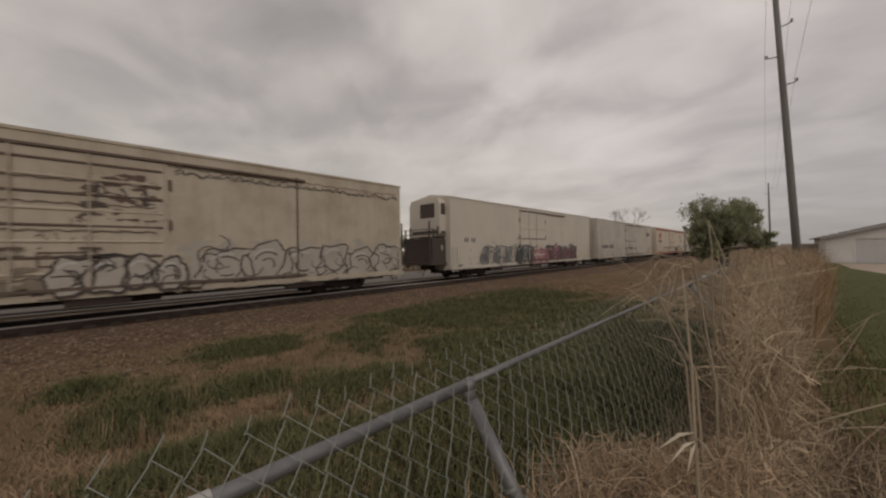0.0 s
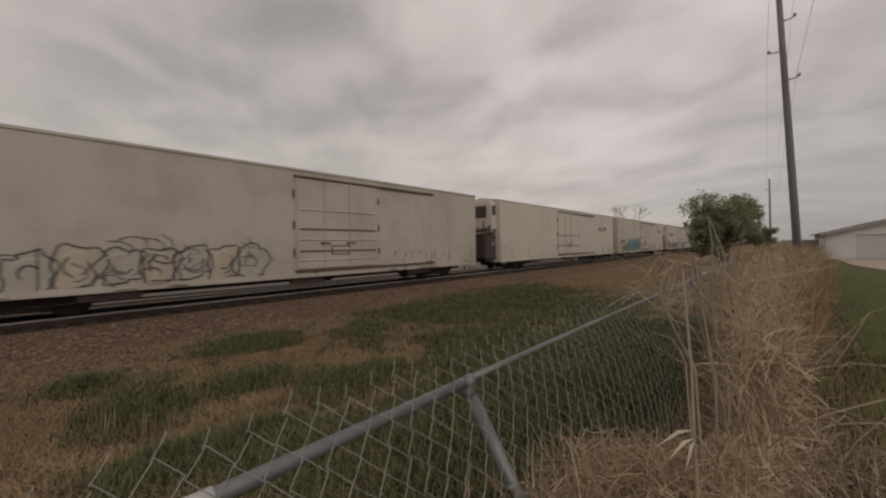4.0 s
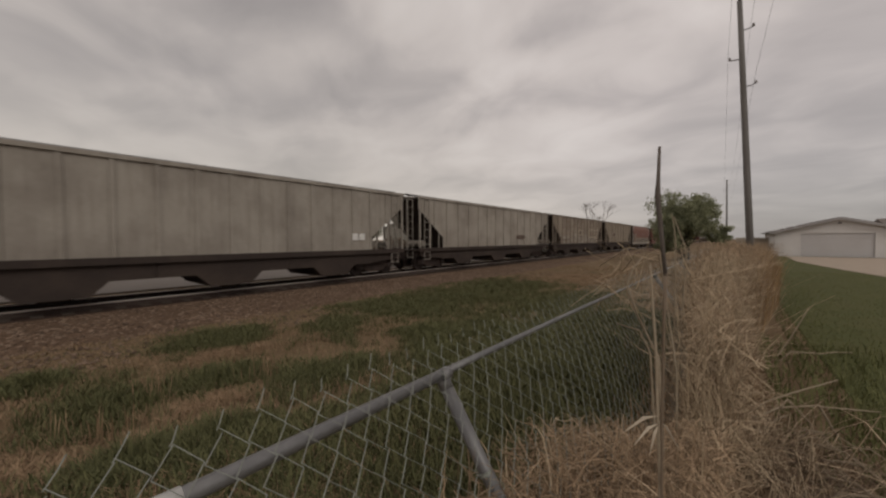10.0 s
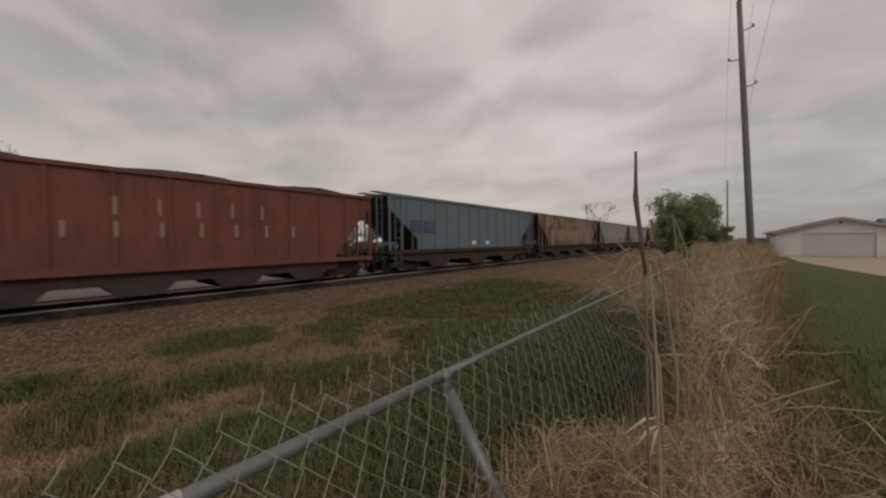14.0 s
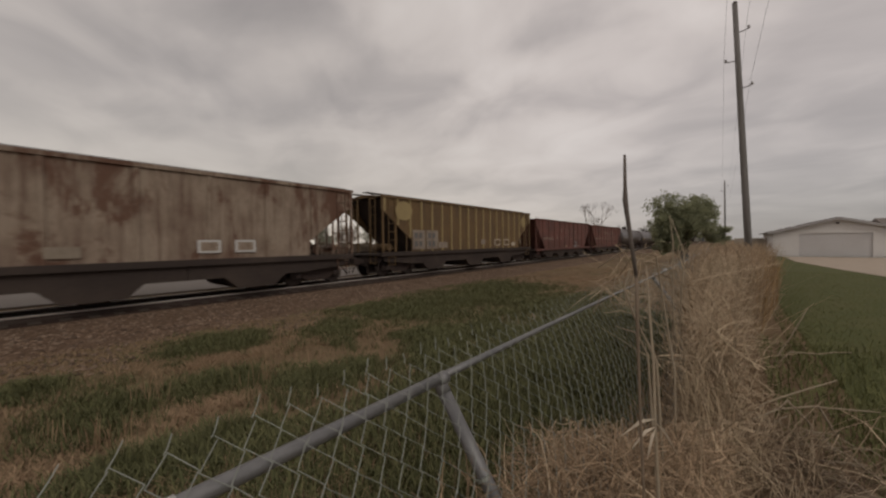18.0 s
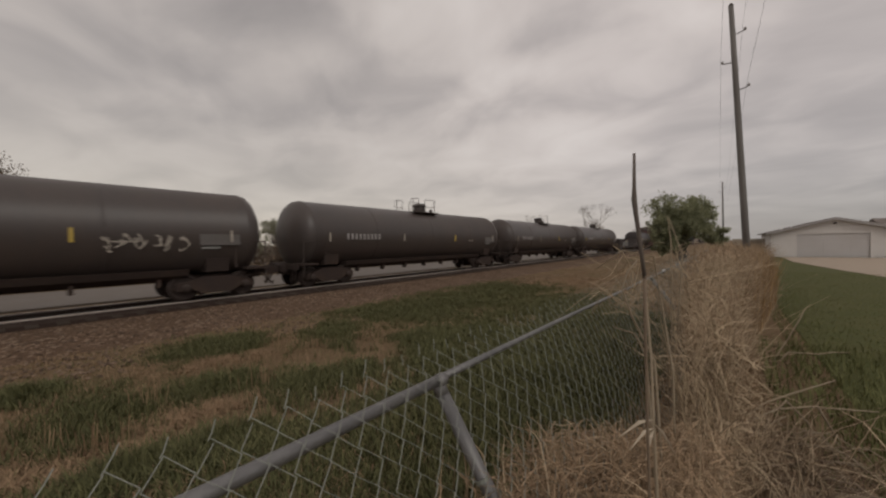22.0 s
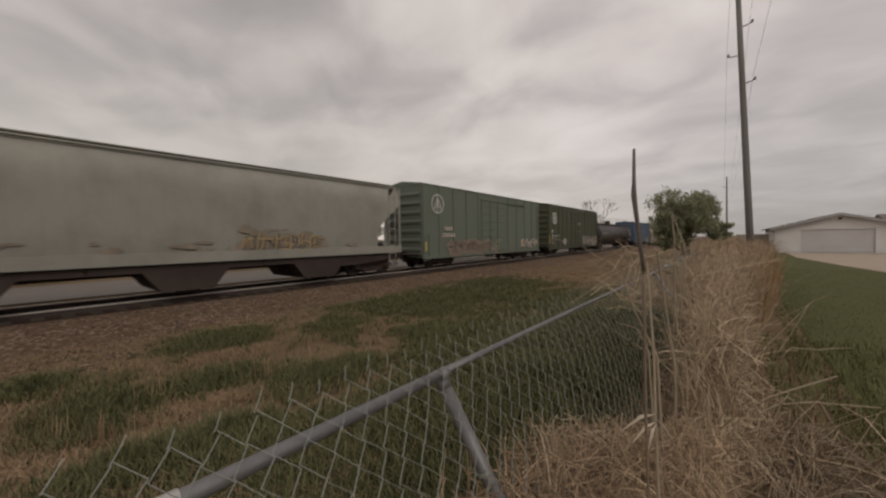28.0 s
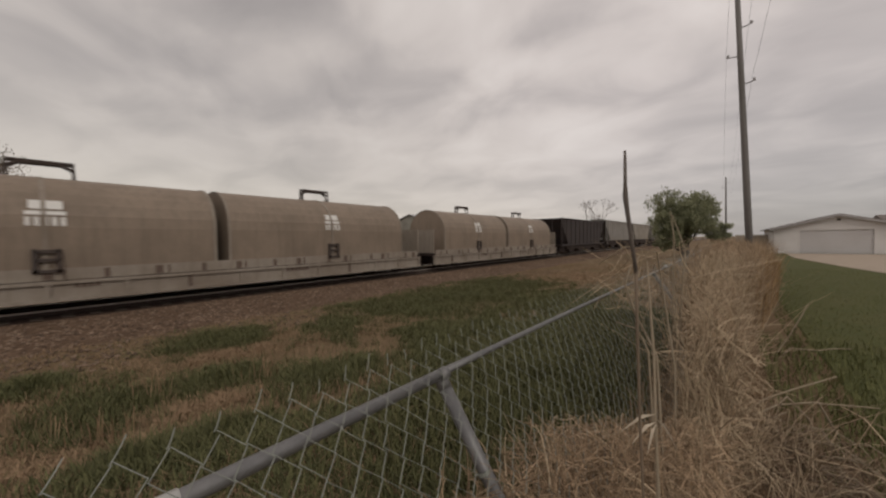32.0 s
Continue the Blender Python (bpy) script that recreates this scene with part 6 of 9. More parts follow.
    for y in (-0.25, 0.25):
        tube(bm, [(-W - 0.02, y, 0.55), (-W - 0.03, y, zc), (-1.05, y, top - 0.1)], 0.024, 5)
    for k in range(9):
        z = 0.65 + k * 0.33
        x = W + 0.02 if z < zc else W - (z - zc) ** 2 * 0.25
        tube(bm, [(-x, -0.25, z), (-x, 0.25, z)], 0.018, 4)
    part("ladder", bm, M["iron"], car)
    bm = bmesh.new()
    lathe(bm, [(0.16, 0.62), (0.2, 0.7), (0.2, 1.0)], 12, "z")
    part("outlet_valve", bm, M["truck"], car)
    bm = bmesh.new()
    prism(bm, [(-0.6, 0.66), (0.6, 0.66), (0.98, 0.86), (1.08, 1.06), (-1.08, 1.06), (-0.98, 0.86)], -h + 2.4, h - 2.4)
    part("heater_jacket", bm, M["truck"], car, "dark jacket along the tank's belly")
    for k in range(7):
        bm = bmesh.new()
        y = -h + 3.2 + (2 * h - 6.4) * k / 6
        bx(bm, 0.6, 0.86, y, y + 0.1, 0.52, 0.84)
        part("pipe_hanger", bm, M["truck"], car)
    bm = bmesh.new()
    tube(bm, [(0.9, -h + 3.2, 0.98), (0.95, 0, 0.9), (0.9, h - 3.2, 0.98)], 0.03, 5)
    part("brake_pipe", bm, M["truck"], car)
    for k in range(strips):
        y = -h + 1.3 + (2 * h - 2.6) * k / max(1, strips - 1)
        bm = bmesh.new()
        bx(bm, r - 0.05, r + 0.008, y, y + 0.07, zc - 0.32, zc + 0.06)
        part("reflector", bm, M["yellow" if (k + int(front)) % 3 == 0 else "spray_grey"], car)
    return car, h


def gondola(front, rear, label, mat="gondola", ze=2.3, ribs=15):
    car, L = new_car("gondola_car", label, front, rear, "freight train")
    h = L / 2
    z0 = 0.85
    for s in (1, -1):
        bm = bmesh.new()
        bx(bm, *sorted((s * (W - 0.11), s * (W - 0.06))), -h, h, z0, ze)
        part("side_sheet", bm, M[mat], car)
        for za, zb in ((ze - 0.06, ze + 0.1), (z0 - 0.1, z0 + 0.14)):
            bm = bmesh.new()
            bx(bm, *sorted((s * (W - 0.12), s * (W + 0.02))), -h, h, za, zb)
            part("side_rail", bm, M[mat], car)
        for i in range(ribs + 1):
            y = -h + 0.1 + (L - 0.32) * i / ribs
            bm = bmesh.new()
            bx(bm, *sorted((s * (W - 0.065), s * W)), y, y + 0.12, z0, ze - 0.06)
            part("side_post", bm, M[mat], car)
        bm = bmesh.new()
        bx(bm, -W + 0.1, W - 0.1, *sorted((s * (h - 0.08), s * h)), z0, ze + 0.1)
        part("end_sheet", bm, M[mat], car)
    bm = bmesh.new()
    bx(bm, -W + 0.1, W - 0.1, -h + 0.1, h - 0.1, z0, z0 + 0.06)
    part("floor", bm, M[mat], car)
    underframe(car, L, 0.75, 1.9)
    ladder("ladder", car, W, -h + 0.12, 0.5, ze, M[mat])
    ladder("ladder", car, W, h - 0.55, 0.5, ze, M[mat])
    return car, h


def on_hood(bm):
    """Lifts a flat emblem and lays it on the hood's curve."""
    for v in bm.verts:
        v.co.z += 0.42
        k = max(0.0, (v.co.z - 2.15) / 0.98 / (W - 0.08))
        v.co.x -= (W - 0.08) * (1 - math.sqrt(1 - k * k))


def coil_car(front, rear, label):
    car, L = new_car("coil_car", label, front, rear, "freight train")
    h = L / 2
    fm = M["hood_frame"]
    for s in (1, -1):
        bm = bmesh.new()
        bx(bm, *sorted((s * (W - 0.1), s * (W - 0.02))), -h, h, 0.34, 0.74)
        part("side_sill", bm, fm, car, "deep beige side sill")
        for za, zb in ((0.72, 0.80), (0.28, 0.37)):
            bm = bmesh.new()
            bx(bm, *sorted((s * (W - 0.12), s * (W + 0.05))), -h, h, za, zb)
            part("sill_flange", bm, fm, car)
        for i in range(13):
            y = -h + 0.1 + (L - 0.3) * i / 12
            bm = bmesh.new()
            bx(bm, *sorted((s * (W - 0.025), s * (W + 0.04))), y, y + 0.09, 0.36, 0.73)
            part("sill_post", bm, M["seam"] if i % 4 == 1 else fm, car)
    bm = bmesh.new()
    bx(bm, -W + 0.1, W - 0.1, -h, h, 0.8, 0.95)
    part("deck", bm, M["truck"], car)
    bm = bmesh.new()
    bx(bm, W - 0.2, W - 0.05, -h + 0.2, h - 0.2, 0.82, 1.12)
    skirt = part("hood_curb", bm, fm, car, "stained hood curb")
    for i in range(24):
        bm = bmesh.new()
        y = -h + 0.6 + (L - 1.2) * (i + 0.35 * math.sin(i * 4.1)) / 23
        bx(bm, W - 0.06, W - 0.03, y, y + 0.05 + 0.06 * (i % 3), 0.84, 1.08)
        part("curb_bracket", bm, M["seam"], skirt)
    for s in (-1, 1):
        yc, half = (-4.45, 3.72) if s < 0 else (3.72, 4.05)
        bm = bmesh.new()
        arc = [(W - 0.08, 1.05), (W - 0.08, 2.05)]
        arc += [((W - 0.08) * math.cos(a), 2.15 + (W - 0.08) * math.sin(a) * 0.98) for a in [math.pi * k / 14 for k in range(15)]]
        arc += [(-W + 0.08, 2.05), (-W + 0.08, 1.05)]
        prism(bm, arc, yc - half, yc + half)
        hood = part("hood", bm, M["hood"], car, "rounded beige coil hood", False)
        for y in (yc - half - 0.02, yc - half * 0.02, yc + half - 0.06):
            bm = bmesh.new()
            outer = [(x * 1.018, z * 1.006) for x, z in arc]
            for (p, q), (r_, t) in zip(zip(arc, arc[1:]), zip(outer, outer[1:])):
                v = [bm.verts.new((a[0], yy, a[1])) for yy in (y, y + 0.08) for a in (p, q, t, r_)]
                for f in ((0, 1, 2, 3), (7, 6, 5, 4), (3, 2, 6, 7), (0, 4, 5, 1)):
                    bm.faces.new([v[i] for i in f])
            part("hood_rim", bm, M["hood_frame"], hood)
        bm = bmesh.new()
        for x in (-0.1, 0.1):
            tube(bm, [(x, yc - 0.62, 3.5), (x, yc - 0.62, 3.98), (x, yc + 0.62, 3.98), (x, yc + 0.62, 3.5)], 0.05, 6)
            tube(bm, [(x, yc - 0.62, 3.8), (x, yc - 0.4, 3.93), (x, yc + 0.4, 3.93), (x, yc + 0.62, 3.8)], 0.04, 6)
        part("lifting_bracket", bm, M["iron"], hood, "dark lifting bracket")
        bm = bmesh.new()
        bx(bm, W - 0.09, W - 0.068, yc - 0.35, yc + 0.35, 2.05, 2.15)
        bx(bm, W - 0.09, W - 0.068, yc - 0.28, yc + 0.3, 2.2, 2.42)
        on_hood(bm)
        plate = part("emblem_plate", bm, M["white"], hood, "faded white emblem patch")
        bm = bmesh.new()
        for k in range(5):
            bx(bm, W - 0.09, W - 0.07, yc - 0.35 + k * 0.15, yc - 0.26 + k * 0.15, 1.78, 2.0)
        on_hood(bm)
        part("emblem_bars", bm, M["white"], plate)
        bm = bmesh.new()
        for a_, b_, c_, d_ in ((-0.26, -0.17, 1.02, 1.62), (0.15, 0.24, 1.02, 1.62), (-0.26, 0.24, 1.02, 1.1), (-0.2, 0.2, 1.3, 1.38), (-0.2, 0.2, 1.52, 1.6)):
            bx(bm, W - 0.1, W + 0.02, yc + a_, yc + b_, c_, d_)
        part("hood_latch", bm, M["iron"], hood, "dark hood latch frame")
    for y in (-h + 0.03, h - 0.1):
        bm = bmesh.new()
        bx(bm, -W + 0.1, W - 0.1, y, y + 0.07, 0.95, 2.3)
        part("bulkhead", bm, fm, car)
    underframe(car, L, 0.7, 2.0)
    return car, h


def lettering(car, y, z, h, words, mat, x=None, length=None, bold=0.0, name="painted_lettering"):
    """Painted characters, h metres tall, on the near side."""
    cu = bpy.data.curves.new("letters", "FONT")
    cu.body, cu.size, cu.extrude, cu.offset = words, h * 1.4, 0.003, bold
    tmp = bpy.data.objects.new("letters", cu)
    scene.collection.objects.link(tmp)
    me = bpy.data.meshes.new_from_object(tmp.evaluated_get(bpy.context.evaluated_depsgraph_get()))
    bpy.data.objects.remove(tmp)
    k = length / max(v.co.x for v in me.vertices) if length else 1.0
    me.transform(Matrix(((0, 0, 1, (W if x is None else x) + 0.006), (k, 0, 0, y), (0, 1, 0, z), (0, 0, 0, 1))))
    me.materials.clear()
    me.materials.append(M[mat])
    ob = new(name, me)
    ob.parent = car
    return ob


def dusty_patches(car, y, z, w, h, n, mat, seed, label, x=None):
    """Worn, uneven smears of old paint: many small ragged patches."""
    rng = random.Random(seed)
    xx = (W if x is None else x) + 0.005
    bm = bmesh.new()
    for i in range(n):
        cy, cz = y + rng.random() * w, z + rng.random() ** 1.4 * h
        ry, rz = rng.uniform(0.05, 0.34), rng.uniform(0.03, 0.16)
        ring = [bm.verts.new((xx + 0.00004 * i, cy + ry * rng.uniform(0.6, 1.1) * math.cos(a * math.tau / 9), cz + rz * rng.uniform(0.5, 1.1) * math.sin(a * math.tau / 9))) for a in range(9)]
        bm.faces.new(ring)
    tagged(part("worn_paint", bm, M[mat], car), label, kind="stuff")


# the cars in running order; places along the track are those at 0 s
c, h = reefer(-9.6, 10.9, "reefer_old", "old stained cream refrigerator car covered in grey graffiti", door=(-2.9, 1.25), rows=8, unit=None, seams=1, ze=4.86, zr=5.12)
graffiti(c, 2.2, 0.62, 7.8, 1.4, 6, ["spray_grey"], "iron", 3, "grey bubble graffiti with dark outlines", shade="spray_grey", thick=0.06)
graffiti(c, -1.0, 0.72, 2.7, 0.95, 4, ["spray_grey"], "iron", 5, "dark and grey graffiti tag", x=W + 0.09, thick=0.065)
scrawl(c, -4.6, 0.75, 1.6, 0.6, "iron", 6, "dark smudged tag", x=W + 0.09, thick=0.05), dusty_patches(c, -4.8, 0.7, 2.2, 0.4, 24, "seam", 7, "brown grime low on the side", x=W + 0.004)
dusty_patches(c, -2.6, 0.95, 1.4, 0.5, 30, "hop_cream", 9, "faded yellow paint on the door", x=W + 0.088)
dusty_patches(c, -0.4, 2.5, 1.5, 1.5, 60, "seam", 10, "brown peeled paint beside the door post", x=W + 0.058), dusty_patches(c, -0.3, 2.45, 1.4, 1.5, 60, "reefer_old", 11, "paint flakes left standing", x=W + 0.064)
dusty_patches(c, 1.4, 0.7, 8.9, 1.55, 120, "spray_grey", 12, "silver overspray behind the graffiti", x=W + 0.001)
for z_ in (1.2, 1.75, 2.4, 3.1, 3.7):
    ribbon_ = bmesh.new()
    ribbon(ribbon_, [(-2.8 + 0.16 * k, z_ + 0.025 * math.sin(k * 2.3 + z_ * 5)) for k in range(25)], 0.03, W + 0.087, False)
    part("peeling_edge", ribbon_, M["seam"], c)
scrawl(c, -0.2, 2.75, 1.3, 1.15, "ink", 8, "dark scrawled tag on the door", x=W + 0.09)
bm = bmesh.new()
rg_ = random.Random(17)
ribbon(bm, [(1.5 + i * 0.09, 4.24 + rg_.uniform(-0.1, 0.1) - 0.03 * math.sin(i * 0.3)) for i in range(96)], 0.05, W + 0.006, False)
ribbon(bm, [(1.5 + i * 0.12, 4.4 + rg_.uniform(-0.05, 0.05)) for i in range(72)], 0.03, W + 0.006, False)
part("peeling_line", bm, M["seam"], c, "brown broken line of peeling paint")
bm = bmesh.new()
bx(bm, W - 0.01, W + 0.02, 5.2, 5.26, 0.8, 4.6)
part("panel_joint", bm, M["seam"], c)
for k in range(5):
    scrawl(c, -2.6 + 0.6 * k, 1.3 + 0.37 * (k % 4), 1.1, 0.4, "seam", 170 + k, "brown flaking paint lines", x=W + 0.06, thick=0.022)
bm = bmesh.new()
ribbon(bm, [(1.5 + i * 0.09, 4.2 + rg_.uniform(-0.06, 0.06)) for i in range(96)], 0.03, W + 0.008, False)
part("peeling_edge", bm, M["ink"], c, "dark ragged edge of peeling paint")
c, h = reefer(14.5, 34.8, "reefer_clean", "white refrigerator car with graffiti along its lower side", door=(-2.7, 0.85))
graffiti(c, -7.3, 0.7, 4.0, 1.25, 6, ["spray_dull", "spray_grey"], "ink", 13, "silver and dark outlined graffiti", thick=0.05)
graffiti(c, -3.3, 0.7, 2.2, 1.35, 3, ["spray_moss", "spray_dull"], "ink", 16, "dark green rounded graffiti", x=W + 0.09, thick=0.07)
dusty_patches(c, -1.6, 0.75, 2.9, 1.0, 70, "spray_pink", 19, "smeared pink paint bands", x=W + 0.088)
bars(c, -1.3, 1.45, 0.09, 1, "spray_pink", w=26, x=W + 0.09), bars(c, -1.2, 1.15, 0.07, 1, "stripe", w=30, x=W + 0.09), bars(c, -1.2, 0.92, 0.07, 1, "spray_plum", w=30, x=W + 0.09)
graffiti(c, 0.95, 0.68, 5.9, 1.3, 8, ["spray_plum", "seam", "spray_pink"], "ink", 14, "dark plum and pink graffiti", thick=0.07)
block_tag(c, 1.1, 0.85, 5.4, 0.95, 8, "spray_pink", "ink", 15, "pink strokes over dark paint", x=W + 0.014, thick=0.06)
dusty_patches(c, 0.9, 0.7, 6.2, 1.3, 60, "spray_plum", 20, "worn plum paint", x=W + 0.02)
glyphs(c, -8.9, 2.2, 0.28, "AB 12", "ink")
marker_strips(c, [h - 1.6, h - 1.3], 0.95, 0.35, "yellow")
c, h = reefer(37.0, 59.1, "reefer", "white refrigerator car with dark lettering low on its side", door=(-1.65, 2.1), rows=5, unit="rear")
lettering(c, -9.8, 1.68, 0.4, "ARMN 170187", "ink", length=3.7, bold=0.008)


def shield(car, y, z, w, h):
    """A dark striped shield emblem."""
    bm = bmesh.new()
    for k in range(5):
        bx(bm, W + 0.001, W + 0.008, y + w * (0.08 + 0.19 * k), y + w * (0.17 + 0.19 * k), z + (0.1 if k in (0, 4) else 0.0) * h, z + h * 0.6)
    for a, b in ((0.62, 0.68), (0.94, 1.0)):
        bx(bm, W + 0.001, W + 0.008, y, y + w, z + h * a, z + h * b)
    for a in (0.0, 0.95):
        bx(bm, W + 0.001, W + 0.008, y + w * a, y + w * (a + 0.05), z + h * 0.12, z + h)
    part("emblem", bm, M["ink"], car, "dark striped shield emblem")


shield(c, 7.95, 3.2, 0.72, 0.66)
lettering(c, 8.78, 3.6, 0.16, "BUILDING", "seam", length=0.95, bold=0.006), lettering(c, 8.78, 3.36, 0.16, "AMERICA", "seam", length=0.95, bold=0.006)
bars(c, 9.85, 1.18, 0.14, 1, "yellow", w=4.0), bars(c, 8.9, 1.75, 0.06, 4, "seam", w=3.2, gap=1.5), bars(c, 8.9, 1.55, 0.06, 3, "seam", w=3.2, gap=1.5)
bars(c, 8.1, 1.05, 0.24, 1, "black", w=1.0), bars(c, 9.8, 0.95, 0.16, 3, "yellow")
c, h = reefer(61.8, 84.1, "reefer_cream", "cream refrigerator car with faded red stripes above and below", door=(-2.1, 1.7), rows=5, unit=None)
for za, zb in ((4.34, 4.64), (0.68, 0.95)):
    bm = bmesh.new()
    bx(bm, W - 0.01, W + 0.034, -h + 0.02, h - 0.02, za, zb)
    part("painted_stripe", bm, M["stripe"], c, "faded red stripe")
bm = bmesh.new()
face(bm, [(W + 0.006, -9.0 + 0.62 * math.cos(a_), 3.42 + 0.46 * math.sin(a_)) for a_ in [0.5 + 5.3 * k / 16 for k in range(17)]])
for a_, b_, c_, d_ in ((-8.75, -7.55, 3.62, 3.88), (-8.35, -7.98, 2.98, 3.62)):
    bx(bm, W + 0.002, W + 0.009, a_, b_, c_, d_)
emblem = part("emblem", bm, M["stripe"], c, "red rounded emblem")
bm = bmesh.new()
bx(bm, W + 0.008, W + 0.012, -9.25, -8.8, 3.26, 3.32), bx(bm, W + 0.008, W + 0.012, -9.1, -9.02, 3.1, 3.5)
part("emblem_line", bm, M["reefer_cream"], emblem)
bars(c, -9.95, 2.5, 0.27, 10, "seam", w=0.66, gap=0.3), bars(c, -8.9, 2.05, 0.2, 4, "seam_pale", w=0.7, gap=0.3), bars(c, -8.9, 1.65, 0.2, 4, "seam_pale", w=0.7, gap=0.3)
scrawl(c, -10.4, 1.1, 1.6, 1.4, "seam", 27, "brown scribbled tag", thick=0.04)
bars(c, -2.9, 2.8, 0.3, 1, "spray_ochre", w=0.9)
graffiti(c, 2.3, 0.95, 2.5, 0.7, 4, [], "black", 22, "black scrawled graffiti", hollow=True, thick=0.13)
scrawl(c, -7.6, 0.98, 5.6, 0.75, "seam", 23, "brown scrawled graffiti", thick=0.05)
block_tag(c, -7.0, 1.35, 4.4, 0.42, 8, "seam", "reefer", 29, "small brown angular tag", thick=0.05)
bars(c, -3.4, 1.0, 0.42, 1, "spray_grey", w=2.0)
graffiti(c, 5.2, 0.96, 2.9, 1.0, 4, ["spray_grey"], "ink", 24, "grey slab-shaped graffiti", thick=0.035), bars(c, 8.25, 1.05, 0.3, 1, "ink", w=1.4), bars(c, 9.6, 1.05, 0.22, 1, "spray_ochre", w=2.4)
for r_ in range(3):
    bars(c, 6.1 + 0.5 * r_, 3.55 - r_ * 0.42, 0.17, (17, 12, 14)[r_], "seam_pale", w=0.62, gap=0.42)
c, h = reefer(86.8, 107.4, "reefer", "dirty white refrigerator car with a graffiti band", door=(-0.6, 3.0))
graffiti(c, -7.6, 0.75, 5.8, 1.1, 7, ["spray_grey", "reefer_old"], "ink", 31, "grey graffiti band")
scrawl(c, 4, 0.9, 4.0, 0.8, "ink", 32, "dark scrawled tag")
c, h = reefer(110.0, 132.3, "reefer_clean", "bright white refrigerator car with a dark emblem", door=(-2.6, 1.3), rows=5)
shield(c, 6.7, 2.98, 0.95, 0.55)
lettering(c, 7.95, 3.32, 0.15, "BUILDING", "seam", length=1.05, bold=0.005), lettering(c, 7.95, 3.08, 0.15, "AMERICA", "seam", length=1.05, bold=0.005)
bars(c, h - 3.6, 0.98, 0.28, 1, "black", w=1.2), bars(c, h - 2.0, 0.9, 0.16, 1, "seam", w=1.5), bars(c, h - 1.3, 0.9, 0.2, 1, "black", w=1.5)
c, h = reefer(134.1, 156.5, "reefer", "grey-white refrigerator car with large teal graffiti", door=(-1.8, 2.1), rows=5, unit="rear")
lettering(c, -10.4, 1.78, 0.44, "ARMN", "ink", length=1.55, bold=0.01), bars(c, -8.55, 1.78, 0.44, 2, "ink", w=0.16, gap=0.5), bars(c, -10.45, 1.15, 0.2, 1, "spray_ochre", w=2.3), bars(c, -9.75, 1.2, 0.32, 1, "spray_ochre", w=1.7)
shield(c, 7.6, 3.25, 0.6, 0.5), lettering(c, 8.45, 3.5, 0.15, "BUILDING", "seam", length=0.95, bold=0.005), lettering(c, 8.45, 3.28, 0.15, "AMERICA", "seam", length=0.95, bold=0.005)
bars(c, 9.5, 1.2, 0.16, 1, "spray_ochre", w=4.2), bars(c, 9.65, 0.95, 0.16, 1, "spray_ochre", w=3.6)
graffiti(c, -7.7, 0.68, 5.5, 1.65, 5, ["spray_teal"], "ink", 42, "large teal bubble graffiti with black outlines", thick=0.06)
graffiti(c, -9.7, 0.66, 2.2, 1.0, 3, ["hop_cream", "spray_ochre"], "ink", 43, "ochre graffiti beside the teal one")
scrawl(c, -7.6, 0.72, 5.3, 1.45, "ink", 46, "black strokes over the teal paint", x=W + 0.012, thick=0.05)
scrawl(c, -7.5, 0.8, 5.2, 1.3, "hop_blue", 47, "pale inner strokes on the teal paint", x=W + 0.014, thick=0.08)
scrawl(c, -6.2, 2.25, 0.6, 0.4, "ink", 44, "small black tag")
scrawl(c, 3.0, 0.9, 4.0, 0.9, "seam", 45, "brown scrawled outline")
c, h = reefer(159.4, 181.8, "reefer", "white refrigerator car with colourful graffiti below dark lettering", door=(-2.2, 1.9), rows=4)
lettering(c, -9.4, 3.0, 0.36, "ARMN 170264", "ink", length=3.5, bold=0.008)
graffiti(c, -10.9, 0.75, 2.4, 1.25, 4, [], "black", 51, "black outlined bubble graffiti", hollow=True, thick=0.06)
bars(c, -10.8, 1.0, 0.45, 3, "spray_ochre", w=1.3)
dusty_patches(c, -8.6, 0.7, 2.0, 0.9, 60, "hop_tan", 57, "faded tan overspray")
graffiti(c, -6.9, 0.68, 4.2, 1.0, 6, ["spray_teal", "spray_dull"], "ink", 52, "teal and grey graffiti", shade="spray_pink", thick=0.05)
block_tag(c, -6.7, 1.15, 3.8, 0.6, 6, "spray_pink", "ink", 56, "pink upper strokes", x=W + 0.012, thick=0.06)
lettering(c, 2.28, 0.9, 0.98, "SEEK", "ink", length=3.12, bold=0.07, name="graffiti_outline"), lettering(c, 2.32, 0.92, 0.94, "SEEK", "spray_purple", x=W + 0.006, length=3.02, bold=0.025, name="graffiti")
block_tag(c, 5.5, 0.85, 2.7, 0.75, 6, "spray_white", "ink", 54, "white block graffiti", thick=0.12), dusty_patches(c, 5.4, 1.45, 2.9, 0.3, 40, "spray_teal", 58, "teal paint along its top", x=W + 0.012), shield(c, 6.2, 2.95, 0.5, 0.42), bars(c, 6.95, 3.1, 0.1, 7, "seam"), bars(c, 6.95, 2.95, 0.1, 7, "seam")
scrawl(c, 0.0, 2.75, 1.5, 0.55, "ink", 55, "dark scrawled tag on the door", x=W + 0.06), scrawl(c, 0.1, 2.35, 1.2, 0.3, "ink", 59, "second dark tag on the door", x=W + 0.06), scrawl(c, -1.8, 1.5, 1.3, 0.4, "ink", 60, "low dark tag on the door", x=W + 0.06)
for y_, n_ in ((2.2, 6), (3.3, 5), (4.35, 4), (5.1, 4)):
    bars(c, y_, 2.35, 0.17, n_, "seam", w=0.5, gap=0.3)
